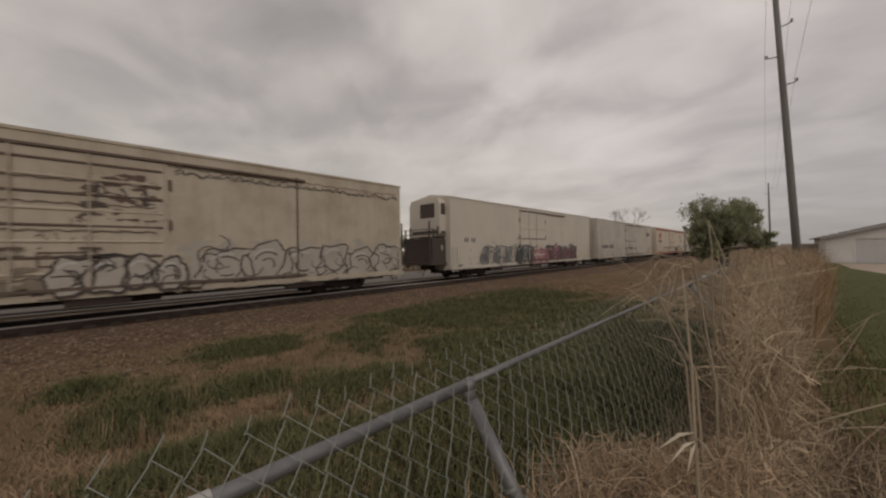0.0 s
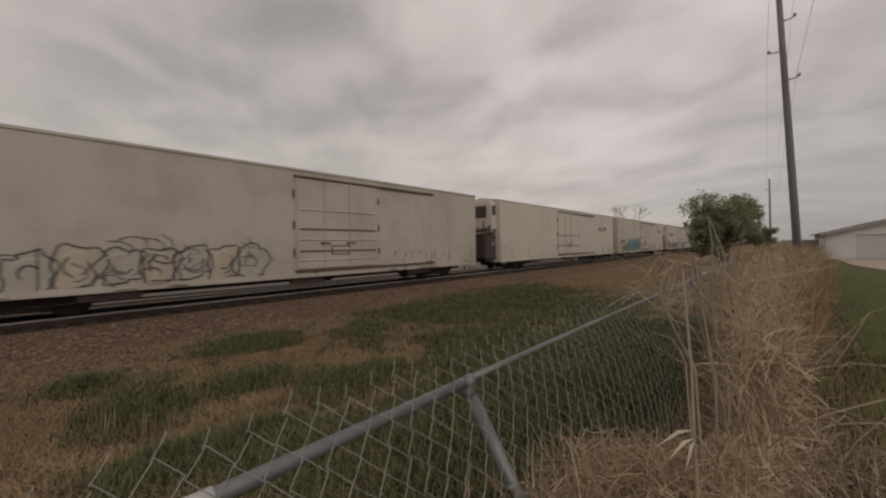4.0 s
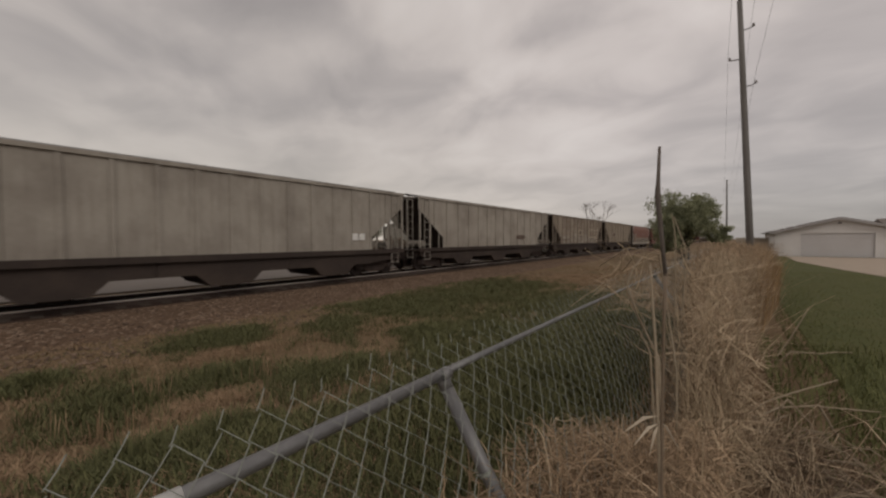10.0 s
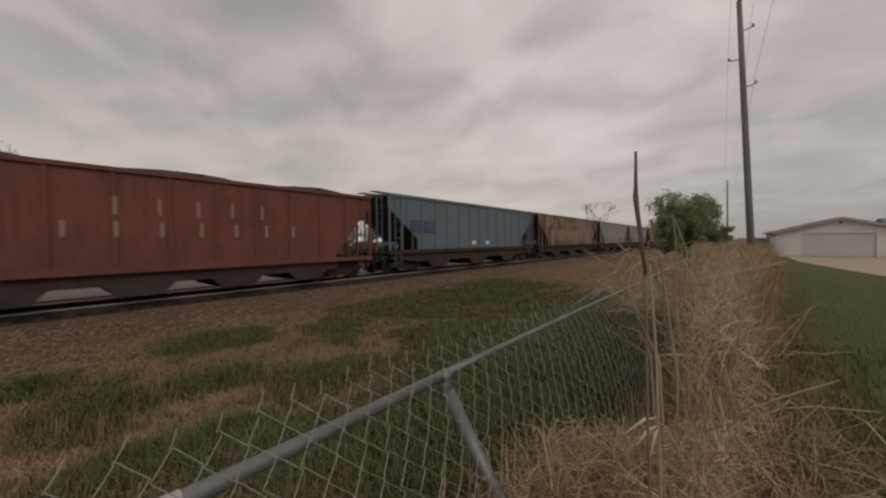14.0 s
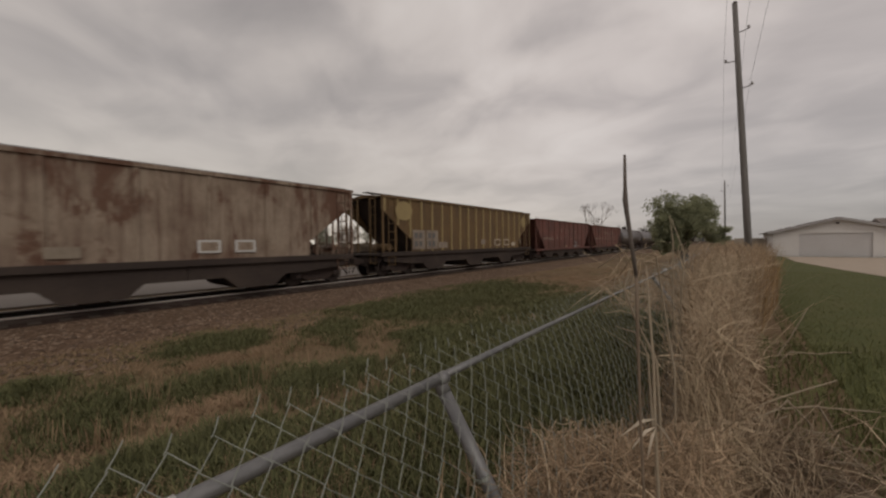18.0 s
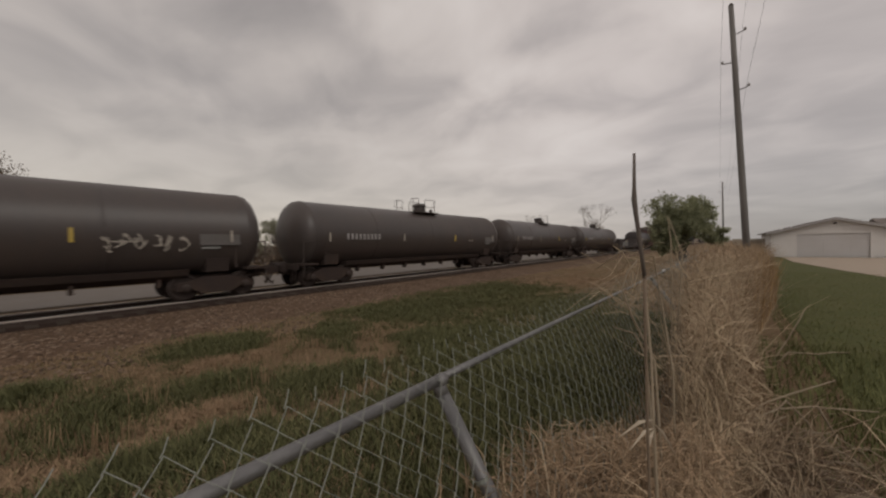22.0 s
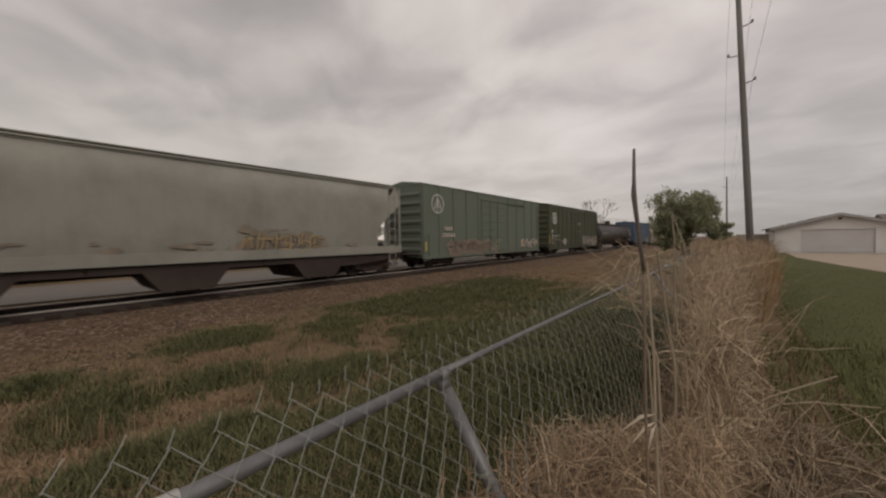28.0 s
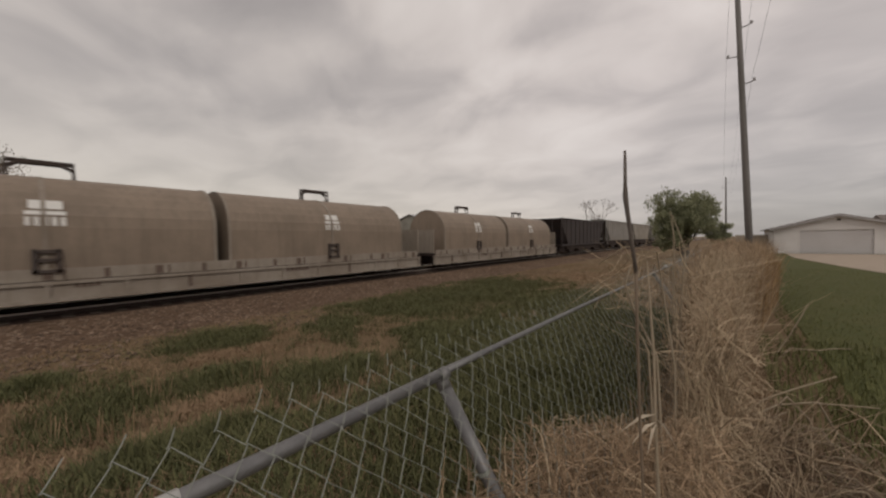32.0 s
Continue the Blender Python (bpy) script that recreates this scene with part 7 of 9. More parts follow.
c, h = reefer(184.8, 204.3, "reefer", "white refrigerator car with faded rust-coloured graffiti", door=(-2.5, 1.3), rows=5)
lettering(c, -7.7, 2.12, 0.38, "ARMN", "ink", length=1.5, bold=0.008), lettering(c, -7.7, 1.6, 0.38, "111367", "ink", length=1.5, bold=0.008)
shield(c, 5.9, 3.1, 0.5, 0.5), bars(c, 6.6, 3.35, 0.1, 7, "seam"), bars(c, 6.6, 3.15, 0.1, 7, "seam")
graffiti(c, -9.7, 0.68, 2.3, 1.2, 6, ["spray_ochre", "spray_rust", "spray_white"], "seam", 61, "ochre and rust graffiti", thick=0.04)
graffiti(c, -6.6, 0.7, 4.2, 1.1, 5, ["reefer_old", "spray_grey"], "spray_rust", 62, "faded orange outlined graffiti", thick=0.04)
graffiti(c, 1.5, 0.7, 5.0, 0.9, 7, ["reefer_old"], "seam", 63, "faded brown graffiti", thick=0.04)
scrawl(c, -9.0, 3.2, 0.9, 0.8, "seam", 64, "small faded tag")

c, h = gondola(206.0, 221.5, "black low-sided gondola car with steel posts")
for z in (1.15, 1.5):
    bm = bmesh.new()
    bx(bm, W, W + 0.008, -h + 0.5, -h + 0.95, z, z + 0.09)
    part("reflector", bm, M["yellow"], c)
bars(c, -4.6, 1.75, 0.16, 2, "fascia"), bars(c, 1.2, 0.9, 0.14, 1, "spray_ochre", w=2.5)
c, h = covered_hopper(223.2, 239.4, "hop_grey", "dirty grey ribbed covered hopper car", ribs=16)
bars(c, h - 3.2, 1.75, 0.3, 2, "white", w=1.0)
c, h = covered_hopper(240.6, 258.0, "hop_grey", "dirty grey ribbed covered hopper car", ribs=15)
bars(c, h - 5.4, 1.8, 0.3, 1, "seam", w=2.4), bars(c, 2.6, 1.8, 0.3, 2, "seam", w=1.0)
c, h = covered_hopper(259.3, 275.9, "hop_tan", "rust-stained tan covered hopper car", ribs=14, rib_mat="hop_cream")
dusty_patches(c, -6.0, 1.32, 12.0, 0.9, 170, "hop_grey", 131, "pale dust on the lower sheets", x=W - 0.052), dusty_patches(c, -6.2, 2.2, 12.6, 1.6, 90, "hop_rust", 132, "brown rust runs", x=W - 0.05)
for y_, z_, w_, h_ in ((-0.9, 2.2, 1.25, 0.6), (2.9, 1.95, 3.2, 0.95)):
    for a_, b_, c_, d_ in ((0, w_, 0, 0.06), (0, w_, h_ - 0.06, h_), (0, 0.06, 0, h_), (w_ - 0.06, w_, 0, h_)):
        bm = bmesh.new()
        bx(bm, W - 0.05, W + 0.004, y_ + a_, y_ + b_, z_ + c_, z_ + d_)
        part("stencil_frame", bm, M["reefer_old"], c)
bars(c, -0.7, 2.34, 0.3, 1, "seam", w=2.8, x=W - 0.048), bars(c, 3.2, 2.1, 0.62, 4, "hop_rust", w=0.55, gap=0.5, x=W - 0.046), bars(c, -5.5, 1.6, 0.22, 4, "seam", w=0.9, gap=2.0, x=W - 0.046), bars(c, h - 2.95, 1.5, 0.3, 2, "reefer_old", w=1.3, gap=0.1), bars(c, h - 2.9, 1.56, 0.18, 2, "seam", w=1.9, gap=0.4, x=W + 0.006)
c, h = covered_hopper(277.6, 293.7, "hop_cream", "yellowed pale covered hopper car with stains", ribs=9)
bars(c, -3.9, 2.2, 0.38, 3, "seam", w=0.9, gap=0.35)
c, h = covered_hopper(295.2, 311.7, "hop_red", "faded red covered hopper car with a dusty cream lower side", ribs=9, smooth=True, bays=2, frame_mat="hop_grey", band=("hop_band", 2.0), z0=1.0, ze=4.08, zr=4.2)
bm = bmesh.new()
bx(bm, W + 0.002, W + 0.01, -6.7, -5.4, 1.95, 2.75)
part("patch", bm, M["hop_cream"], c, "pale yellow data patch")
glyphs(c, -6.45, 2.4, 0.24, "AB 12", "ink", x=W + 0.006)
graffiti(c, -1.4, 1.05, 5.2, 0.6, 7, ["hop_cream", "spray_ochre"], "ink", 71, "ochre and black graffiti", x=W + 0.006)
scrawl(c, -0.8, 2.35, 2.0, 0.6, "spray_grey", 72, "white scrawled emblem", thick=0.06)
dusty_patches(c, -6.0, 1.05, 13.0, 0.95, 150, "hop_tan", 73, "rusty dust on the lower side", x=W + 0.004), dusty_patches(c, -5.5, 1.1, 12.0, 0.7, 70, "spray_moss", 74, "faded green paint", x=W + 0.01), scrawl(c, -5.5, 1.1, 12.0, 0.75, "seam", 75, "brown scrawl along the lower side", x=W + 0.014, thick=0.04), bars(c, 4.3, 1.5, 0.07, 1, "spray_grey", w=10, x=W + 0.014), bars(c, 4.4, 1.7, 0.07, 1, "spray_grey", w=8, x=W + 0.014)
c, h = open_hopper(313.8, 327.9, "open_red", "red open hopper car heaped with coal", ze=3.75, load=0.55)
bars(c, -1.9, 2.55, 0.5, 5, "seam_pale", w=0.16, gap=1.8), bars(c, -2.9, 1.92, 0.44, 7, "seam_pale", w=0.2, gap=2.1), bars(c, -5.9, 1.88, 0.3, 5, "seam_pale", w=0.4, gap=1.2)
for k in range(8):
    bars(c, -5.2 + 1.3 * k, 1.2, 0.45, 1, "open_panel", w=1.8 - 0.4 * (k % 2), x=W - 0.052)
c, h = covered_hopper(329.0, 345.3, "hop_blue", "faded blue ribbed covered hopper car", ribs=14)
for y in (-6.6, -5.5):
    bm = bmesh.new()
    bx(bm, W - 0.05, W + 0.004, y, y + 0.95, 2.25, 2.9)
    part("painted_patch", bm, M["box_blue"], c, "dark blue patch")
bars(c, -0.9, 1.5, 0.25, 2, "white", w=1.6, gap=5)
c, h = covered_hopper(346.6, 364.2, "hop_rust", "rusty grey covered hopper car with pale patches", ribs=14)
graffiti(c, -4.0, 1.5, 6.5, 1.3, 6, ["spray_rust", "hop_cream"], "seam", 81, "rust and cream graffiti")
c, h = covered_hopper(365.6, 381.2, "hop_grey2", "clean grey ribbed covered hopper car", ribs=14)
bars(c, 2.2, 1.75, 0.3, 3, "ink", w=1.1, gap=0.5)
c, h = covered_hopper(382.6, 398.8, "hop_grey2", "clean grey ribbed covered hopper car with dark tags", ribs=14)
lettering(c, -5.35, 1.62, 0.42, "75", "black"), bars(c, h - 3.9, 1.6, 0.32, 2, "ink", w=1.0, gap=0.6)
c, h = covered_hopper(400.9, 417.6, "hop_rust", "heavily rusted cream covered hopper car", ribs=9)
bm = bmesh.new()
bx(bm, W - 0.04, W + 0.004, -h + 2.2, -h + 5.7, 1.3, 2.55)
panel = part("painted_panel", bm, M["hop_cream"], c, "fresh cream panel on the rusty side")
for y_ in (-h + 3.8, -h + 4.85):
    bm = bmesh.new()
    bx(bm, W, W + 0.008, y_, y_ + 0.85, 1.78, 2.45)
    part("stencil_field", bm, M["dull_panel"], panel)
for y_ in (h - 6.0, h - 4.9):
    bars(c, y_, 1.5, 0.42, 1, "spray_white", w=1.6), bars(c, y_ + 0.09, 1.57, 0.28, 1, "hop_rust", w=1.75, x=W + 0.006)
bars(c, -0.9, 1.45, 0.3, 1, "hop_cream", w=2.2)
c, h = covered_hopper(419.3, 435.8, "hop_yellow", "yellow ochre covered hopper car with bright posts", ribs=18, rib_mat="rib_yellow", frame_mat="hop_yellow")
for y in (2.4, 3.7):
    bm = bmesh.new()
    bx(bm, W - 0.04, W + 0.006, y, y + 0.75, 1.5, 1.95)
    q = part("stencil_panel", bm, M["reefer_old"], c)
    bm = bmesh.new()
    bx(bm, W, W + 0.009, y + 0.07, y + 0.68, 1.56, 1.89)
    part("stencil_field", bm, M["hop_yellow"], q)
bars(c, 4.9, 1.45, 0.26, 1, "reefer_old", w=2.2), bars(c, 6.3, 1.7, 0.2, 1, "reefer_old")
for y in (-6.1, -5.0):
    bm = bmesh.new()
    bx(bm, W - 0.04, W + 0.006, y, y + 0.98, 1.4, 2.45)
    part("stencil_panel", bm, M["hop_tan"], c, "pale stencil panel")
    bars(c, y + 0.12, 2.0, 0.3, 2, "dull_panel", x=W + 0.006, w=0.8, gap=0.4), bars(c, y + 0.12, 1.55, 0.3, 2, "dull_panel", x=W + 0.006, w=0.8, gap=0.4)
bars(c, -3.95, 1.45, 0.34, 1, "hop_tan", w=2.4), bars(c, 0.6, 1.6, 0.34, 1, "hop_tan", w=1.5)
bm = bmesh.new()
face(bm, [(W + 0.004, -6.75 + 0.62 * math.cos(a_ * math.tau / 22), 3.42 + 0.5 * math.sin(a_ * math.tau / 22)) for a_ in range(22)])
part("emblem", bm, M["rib_yellow"], c, "large round yellow emblem")
bm = bmesh.new()
face(bm, [(W + 0.004, 6.95 + 0.42 * math.cos(a_ * math.tau / 18), 3.35 + 0.42 * math.sin(a_ * math.tau / 18)) for a_ in range(18)])
part("emblem", bm, M["rib_yellow"], c, "round yellow emblem")
c, h = open_hopper(437.0, 452.4, "open_dark", "dark oxide-red hopper car with worn lettering", ze=3.7, load=0.25)
bars(c, -1.7, 2.5, 0.5, 5, "seam_pale", w=0.14, gap=1.93), bars(c, -2.8, 1.9, 0.44, 7, "seam_pale", w=0.16, gap=2.19), dusty_patches(c, -3.0, 1.8, 7.5, 1.3, 40, "open_panel", 77, "worn lettering", x=W - 0.048), dusty_patches(c, 2.0, 1.1, 0.9, 0.6, 16, "spray_dull", 78, "faded round emblem", x=W - 0.04), bars(c, -6.0, 1.86, 0.3, 5, "hop_tan", w=0.45, gap=1.25)
bars(c, -0.6, 1.2, 0.1, 1, "spray_ochre", w=5), bars(c, 3.2, 1.2, 0.08, 1, "spray_grey", w=5)
c, h = open_hopper(453.4, 468.4, "open_brown", "brown-red hopper car with pale worn lettering", ze=3.64, load=0.15)
bars(c, -1.9, 2.5, 0.58, 5, "seam_pale", w=0.2, gap=1.6), bars(c, -2.9, 1.84, 0.52, 7, "seam_pale", w=0.24, gap=1.8), bars(c, -1.75, 2.78, 0.1, 3, "seam_pale", w=2.4, gap=7), bars(c, -2.8, 2.05, 0.1, 4, "seam_pale", w=2.4, gap=8), bars(c, -6.1, 1.88, 0.3, 5, "seam_pale", w=0.45, gap=1.25)
for k in range(9):
    bars(c, -5.6 + 1.27 * k, 1.22 + 0.06 * (k % 3), 0.5, 1, "open_panel", w=1.7 - 0.3 * (k % 2), x=W - 0.052)
for a, b, k in ((469.6, 485.9, 3), (486.7, 504.7, 5), (505.7, 521.9, 4), (523.1, 539.5, 4), (540.9, 558.1, 5)):
    c, h = tank_car(a, b, "black tank car with a railed top platform", strips=k, slide=0.0 if a < 480 else 0.9)
    bars(c, -h + 2.2, 2.04, 0.26, 9, "fascia", x=1.46, thin=0.4)
    bars(c, h - 2.2, 1.84, 0.5, 1, "dull_panel", w=2.4, x=1.447), bars(c, h - 2.15, 1.72, 0.07, 1, "spray_dull", w=8, x=1.41)
    if a > 480 and a < 500:
        for seed in (141, 142, 146):
            scrawl(c, h - 4.6, 1.62, 2.2, 0.66, "spray_grey", seed, "white scrawled graffiti", x=1.448, thick=0.035)
    bars(c, h - 4.3, 1.95, 0.26, 1, "spray_grey", w=2.3, x=1.42), bars(c, h - 4.25, 1.99, 0.18, 1, "black", w=2.8, x=1.426)
c, h = gondola(559.0, 575.1, "black gondola car with pale graffiti", ze=2.1, ribs=13)
block_tag(c, -5.6, 0.95, 4.0, 1.0, 7, "spray_dull", "black", 91, "faded silver block graffiti", thick=0.15)
dusty_patches(c, -5.6, 0.95, 4.0, 0.7, 50, "spray_dull", 94, "worn silver paint")
scrawl(c, 0.1, 0.66, 0.95, 0.5, "spray_white", 92, "white tag", thick=0.05), scrawl(c, 0.3, 0.64, 0.6, 0.4, "spray_white", 96, "white tag", thick=0.04)
graffiti(c, -3.4, 0.95, 0.95, 1.05, 2, ["spray_ochre"], "black", 93, "yellow and black spray patch", thick=0.06)
for y_ in (-4.4, -1.6, 1.6, 4.8):
    bars(c, y_, 0.84, 0.1, 1, "spray_ochre", w=7.0)
bars(c, 5.18, 1.22, 0.34, 2, "spray_grey", w=0.5, gap=0.26, thin=0.1), [bars(c, 5.18, z_, 0.035, 1, "spray_grey", w=8.2) for z_ in (1.22, 1.37, 1.53)]
bars(c, 4.93, 1.06, 0.75, 1, "dull_panel", w=0.17), bars(c, 2.55, 0.95, 0.7, 1, "dull_panel", w=0.22)
c, h = tank_car(576.3, 589.2, "short black tank car with white lettering", strips=5, slide=0.9, shell="tank_dark")
bars(c, -h + 1.8, 2.0, 0.26, 4, "spray_grey", x=1.462, w=0.62, gap=0.26), lettering(c, -h + 2.74, 2.0, 0.26, "31499", "spray_grey", x=1.47, length=0.98, bold=0.012)
for k in range(2):
    bars(c, -h + 1.8, 1.84 - 0.11 * k, 0.04, 3, "fascia", w=15, gap=3, x=1.40 - 0.035 * k)
bm = bmesh.new()
for k in range(6):
    a0_, a1_ = -0.5 + 0.11 * k, -0.5 + 0.11 * (k + 1)
    face(bm, [(1.468 * math.cos(a_), -h + 0.8 + d_, 2.27 + 1.468 * math.sin(a_)) for a_, d_ in ((a0_, 0), (a0_, 0.07), (a1_, 0.07), (a1_, 0))])
part("reflector", bm, M["yellow"], c, "tall yellow reflective strip")
c, h = boxcar(591.4, 611.0, "box_red", "maroon boxcar with a white emblem and faint markings", ze=4.8, zr=4.98, ribs=10)
# the emblem as two plain slanted blocks
bm = bmesh.new()
for y_ in (-8.55, -7.8):
    face(bm, [(W + 0.058, y_, 3.36), (W + 0.058, y_ + 0.5, 3.36), (W + 0.058, y_ + 0.62, 3.78), (W + 0.058, y_ + 0.12, 3.78)])
part("emblem", bm, M["spray_grey"], c, "white two-part emblem")
for z_, n_ in ((2.42, 3), (2.0, 4), (1.75, 4)):
    bars(c, -8.4, z_, 0.17, n_, "spray_dull", w=0.6, gap=0.3, x=W + 0.05)
bars(c, -7.45, 2.0, 0.17, 3, "spray_dull", w=0.6, gap=0.3, x=W + 0.05), bars(c, -9.4, 2.75, 0.5, 1, "dull_panel", w=1.3, x=W + 0.05)
bars(c, -1.85, 3.55, 0.65, 1, "dull_panel", w=1.2, x=W + 0.09), bars(c, 0.75, 3.55, 0.65, 1, "dull_panel", w=1.4, x=W + 0.09)
bars(c, -1.5, 1.55, 0.75, 1, "spray_grey", w=0.1, x=W + 0.09), bars(c, 1.1, 1.55, 0.75, 1, "spray_grey", w=0.1, x=W + 0.09)
dusty_patches(c, -3.0, 0.75, 5.4, 0.9, 60, "spray_moss", 105, "dull green and brown paint low on the side", x=W + 0.05), dusty_patches(c, -2.6, 0.8, 4.8, 0.7, 40, "hop_rust", 106, "rusty scuffs", x=W + 0.056), scrawl(c, -1.2, 1.5, 1.2, 0.5, "spray_ochre", 107, "small yellow tag", x=W + 0.09)
bm = bmesh.new()
bx(bm, -W + 0.08, W - 0.08, -h - 0.06, -h - 0.01, 4.25, 4.72)
part("end_panel", bm, M["dull_panel"], c, "pale panel across the top of the end")
c, h = covered_hopper(612.6, 627.5, "hop_white", "pale grey smooth-sided covered hopper car", smooth=True, ze=4.35, zr=4.55, bays=3)
bars(c, 1.4, 1.95, 0.3, 2, "black", w=1.0, gap=0.15), bars(c, -4.0, 2.4, 0.4, 5, "seam")
c, h = covered_hopper(628.8, 647.1, "hop_white", "pale grey smooth-sided covered hopper car with rusty graffiti", smooth=True, ze=4.35, zr=4.55, bays=3)
dusty_patches(c, 1.22, 1.3, 3.49, 0.9, 60, "hop_cream", 101, "faded tan graffiti patch"), block_tag(c, 1.42, 1.35, 3.09, 0.85, 6, "spray_ochre", "seam", 102, "dull yellow strokes over tan paint", x=W + 0.012, thick=0.05)
dusty_patches(c, -6.0, 1.42, 12.5, 0.35, 26, "hop_tan", 103, "rusty dust low on the side"), scrawl(c, -6.3, 1.2, 1.3, 0.45, "ink", 104, "small dark tag")
bars(c, -6.3, 3.0, 0.26, 4, "seam"), bars(c, -6.3, 2.5, 0.26, 5, "seam")
c, h = boxcar(648.7, 663.9, "box_green", "green ribbed boxcar with a white ring emblem and white graffiti", ze=4.84, zr=5.08, ribs=11)


def ring_emblem(car, y, z, r, mat):
    bm = bmesh.new()
    ribbon(bm, [(y + r * math.cos(a * math.tau / 24), z + r * math.sin(a * math.tau / 24)) for a in range(24)], 0.08, W + 0.056)
    for k, w_ in ((-0.5, 0.9), (-0.15, 0.8), (0.2, 0.55)):
        for e in (-1, 1):
            ribbon(bm, [(y, z + r * (k + 0.35)), (y + e * r * w_ * 0.32, z + r * (k + 0.16)), (y + e * r * w_ * 0.68, z + r * k)], 0.075, W + 0.057, False)
    bx(bm, W + 0.05, W + 0.059, y - 0.045, y + 0.045, z - r * 0.8, z + r * 0.8)
    part("emblem", bm, M[mat], car, "white ring emblem")


ring_emblem(c, -h + 1.3, 3.78, 0.52, "spray_white")
block_tag(c, 4.0, 0.85, 3.0, 1.0, 5, "spray_grey", "ink", 111, "white and dark block graffiti", thick=0.13, x=W + 0.05)
bars(c, -h + 1.9, 2.25, 0.24, 4, "spray_grey", x=W + 0.05), bars(c, -h + 1.7, 1.85, 0.24, 6, "spray_grey", x=W + 0.05)
dusty_patches(c, -5.4, 0.75, 6.2, 0.95, 150, "hop_tan", 112, "faded tan paint", x=W + 0.05), dusty_patches(c, -5.2, 0.75, 5.6, 0.8, 60, "hop_cream", 116, "pale worn paint", x=W + 0.058)
block_tag(c, -4.9, 0.85, 4.6, 0.8, 7, "seam", "hop_tan", 115, "brown angular graffiti", x=W + 0.068, thick=0.07)
marker_strips(c, [-h + 0.2, h - 0.5, 0.4, 4.4], 1.1, 0.5, "yellow", x=W + 0.06)
c, h = boxcar(666.1, 681.4, "box_dkgreen", "dark green boxcar with a white ring emblem and grey graffiti", ze=4.9, zr=5.16, ribs=13)
ring_emblem(c, -6.32, 3.6, 0.52, "white")
lettering(c, -7.0, 2.18, 0.29, "IBT", "white", x=W + 0.05, length=0.5, bold=0.014)
for y_, d_ in ((-6.9, "29"), (-6.2, "19"), (-5.46, "9")):
    lettering(c, y_, 1.72, 0.28, d_, "white", x=W + 0.05, length=0.36 if len(d_) > 1 else 0.17, bold=0.014)
    bars(c, y_ - 0.1, 1.54, 0.05, 1, "spray_grey", x=W + 0.05, w=7), bars(c, y_ - 0.1, 1.42, 0.04, 1, "spray_dull", x=W + 0.05, w=8)
bars(c, -6.9, 1.14, 0.2, 1, "hop_rust", x=W + 0.05, w=2.6), bars(c, 0.35, 3.1, 0.24, 3, "spray_grey", x=W + 0.09), bars(c, 0.3, 2.3, 0.12, 5, "spray_dull", x=W + 0.09)
dusty_patches(c, 1.9, 0.75, 5.5, 1.1, 150, "spray_dull", 117, "worn grey paint over the lower side", x=W + 0.05), dusty_patches(c, 2.1, 0.8, 5.1, 0.85, 60, "hop_tan", 119, "faded tan paint", x=W + 0.056)
block_tag(c, 2.0, 0.8, 5.4, 1.25, 9, "spray_grey", "ink", 113, "grey and white angular graffiti", x=W + 0.062, thick=0.07)
graffiti(c, -4.1, 0.95, 0.95, 0.75, 1, ["spray_grey"], "ink", 118, "small silver bubble tag", x=W + 0.05, thick=0.05)
scrawl(c, -4.9, 1.0, 0.5, 0.7, "spray_dull", 120, "grey scribble", x=W + 0.05)
marker_strips(c, [-h + 0.06, h - 0.4], 1.15, 0.8, "yellow", x=W + 0.06)
c, h = tank_car(682.9, 702.0, "long black tank car with a full-length top railing", long_rail=True, strips=5, shell="tank_dark")
bars(c, -h + 1.75, 2.12, 0.24, 4, "spray_grey", x=1.462, w=0.66, gap=0.22), lettering(c, -h + 2.75, 2.12, 0.24, "301031", "spray_grey", x=1.466, length=1.35, bold=0.012)
for y_ in (1.75, 2.75, 3.6):
    bars(c, -h + y_, 1.9, 0.05, 1, "spray_dull", x=1.42, w=11), bars(c, -h + y_, 1.79, 0.05, 1, "spray_dull", x=1.39, w=11)
# plates and stencils near the trailing end
bars(c, 7.82, 1.96, 0.55, 1, "spray_dull", x=1.45, w=2.05), [bars(c, 7.9, z_, 0.07, 1, "tank_dark", x=1.455, w=w_) for z_, w_ in ((2.1, 13), (2.24, 11), (2.38, 14))], bars(c, 7.8, 2.68, 0.08, 1, "spray_grey", x=1.41, w=14), bars(c, 7.8, 2.84, 0.06, 1, "spray_grey", x=1.36, w=12)
bars(c, 7.5, 1.52, 0.27, 2, "spray_dull", x=1.3, w=1.6, gap=0.0, thin=0.12), [bars(c, 7.5, z_, 0.04, 1, "spray_dull", x=1.3, w=11.6) for z_ in (1.52, 1.76)]
bars(c, 6.05, 1.74, 0.3, 1, "dull_panel", x=1.4, w=2.6)
bm = bmesh.new()
face(bm, [(1.22, 8.6 + 0.17 * math.cos(a_ * math.tau / 4), 1.32 + 0.17 * math.sin(a_ * math.tau / 4)) for a_ in range(4)])
part("placard", bm, M["spray_grey"], c, "small pale diamond placard")
c, h = boxcar(703.8, 719.3, "box_blue", "blue ribbed boxcar with chalky graffiti along its lower side", ze=4.32, zr=4.5, ribs=13)
bars(c, -h + 2.35, 2.12, 0.26, 4, "spray_grey", w=0.36, gap=0.16, x=W + 0.05), bars(c, -h + 3.5, 2.12, 0.26, 4, "spray_grey", w=0.36, gap=0.16, x=W + 0.05)
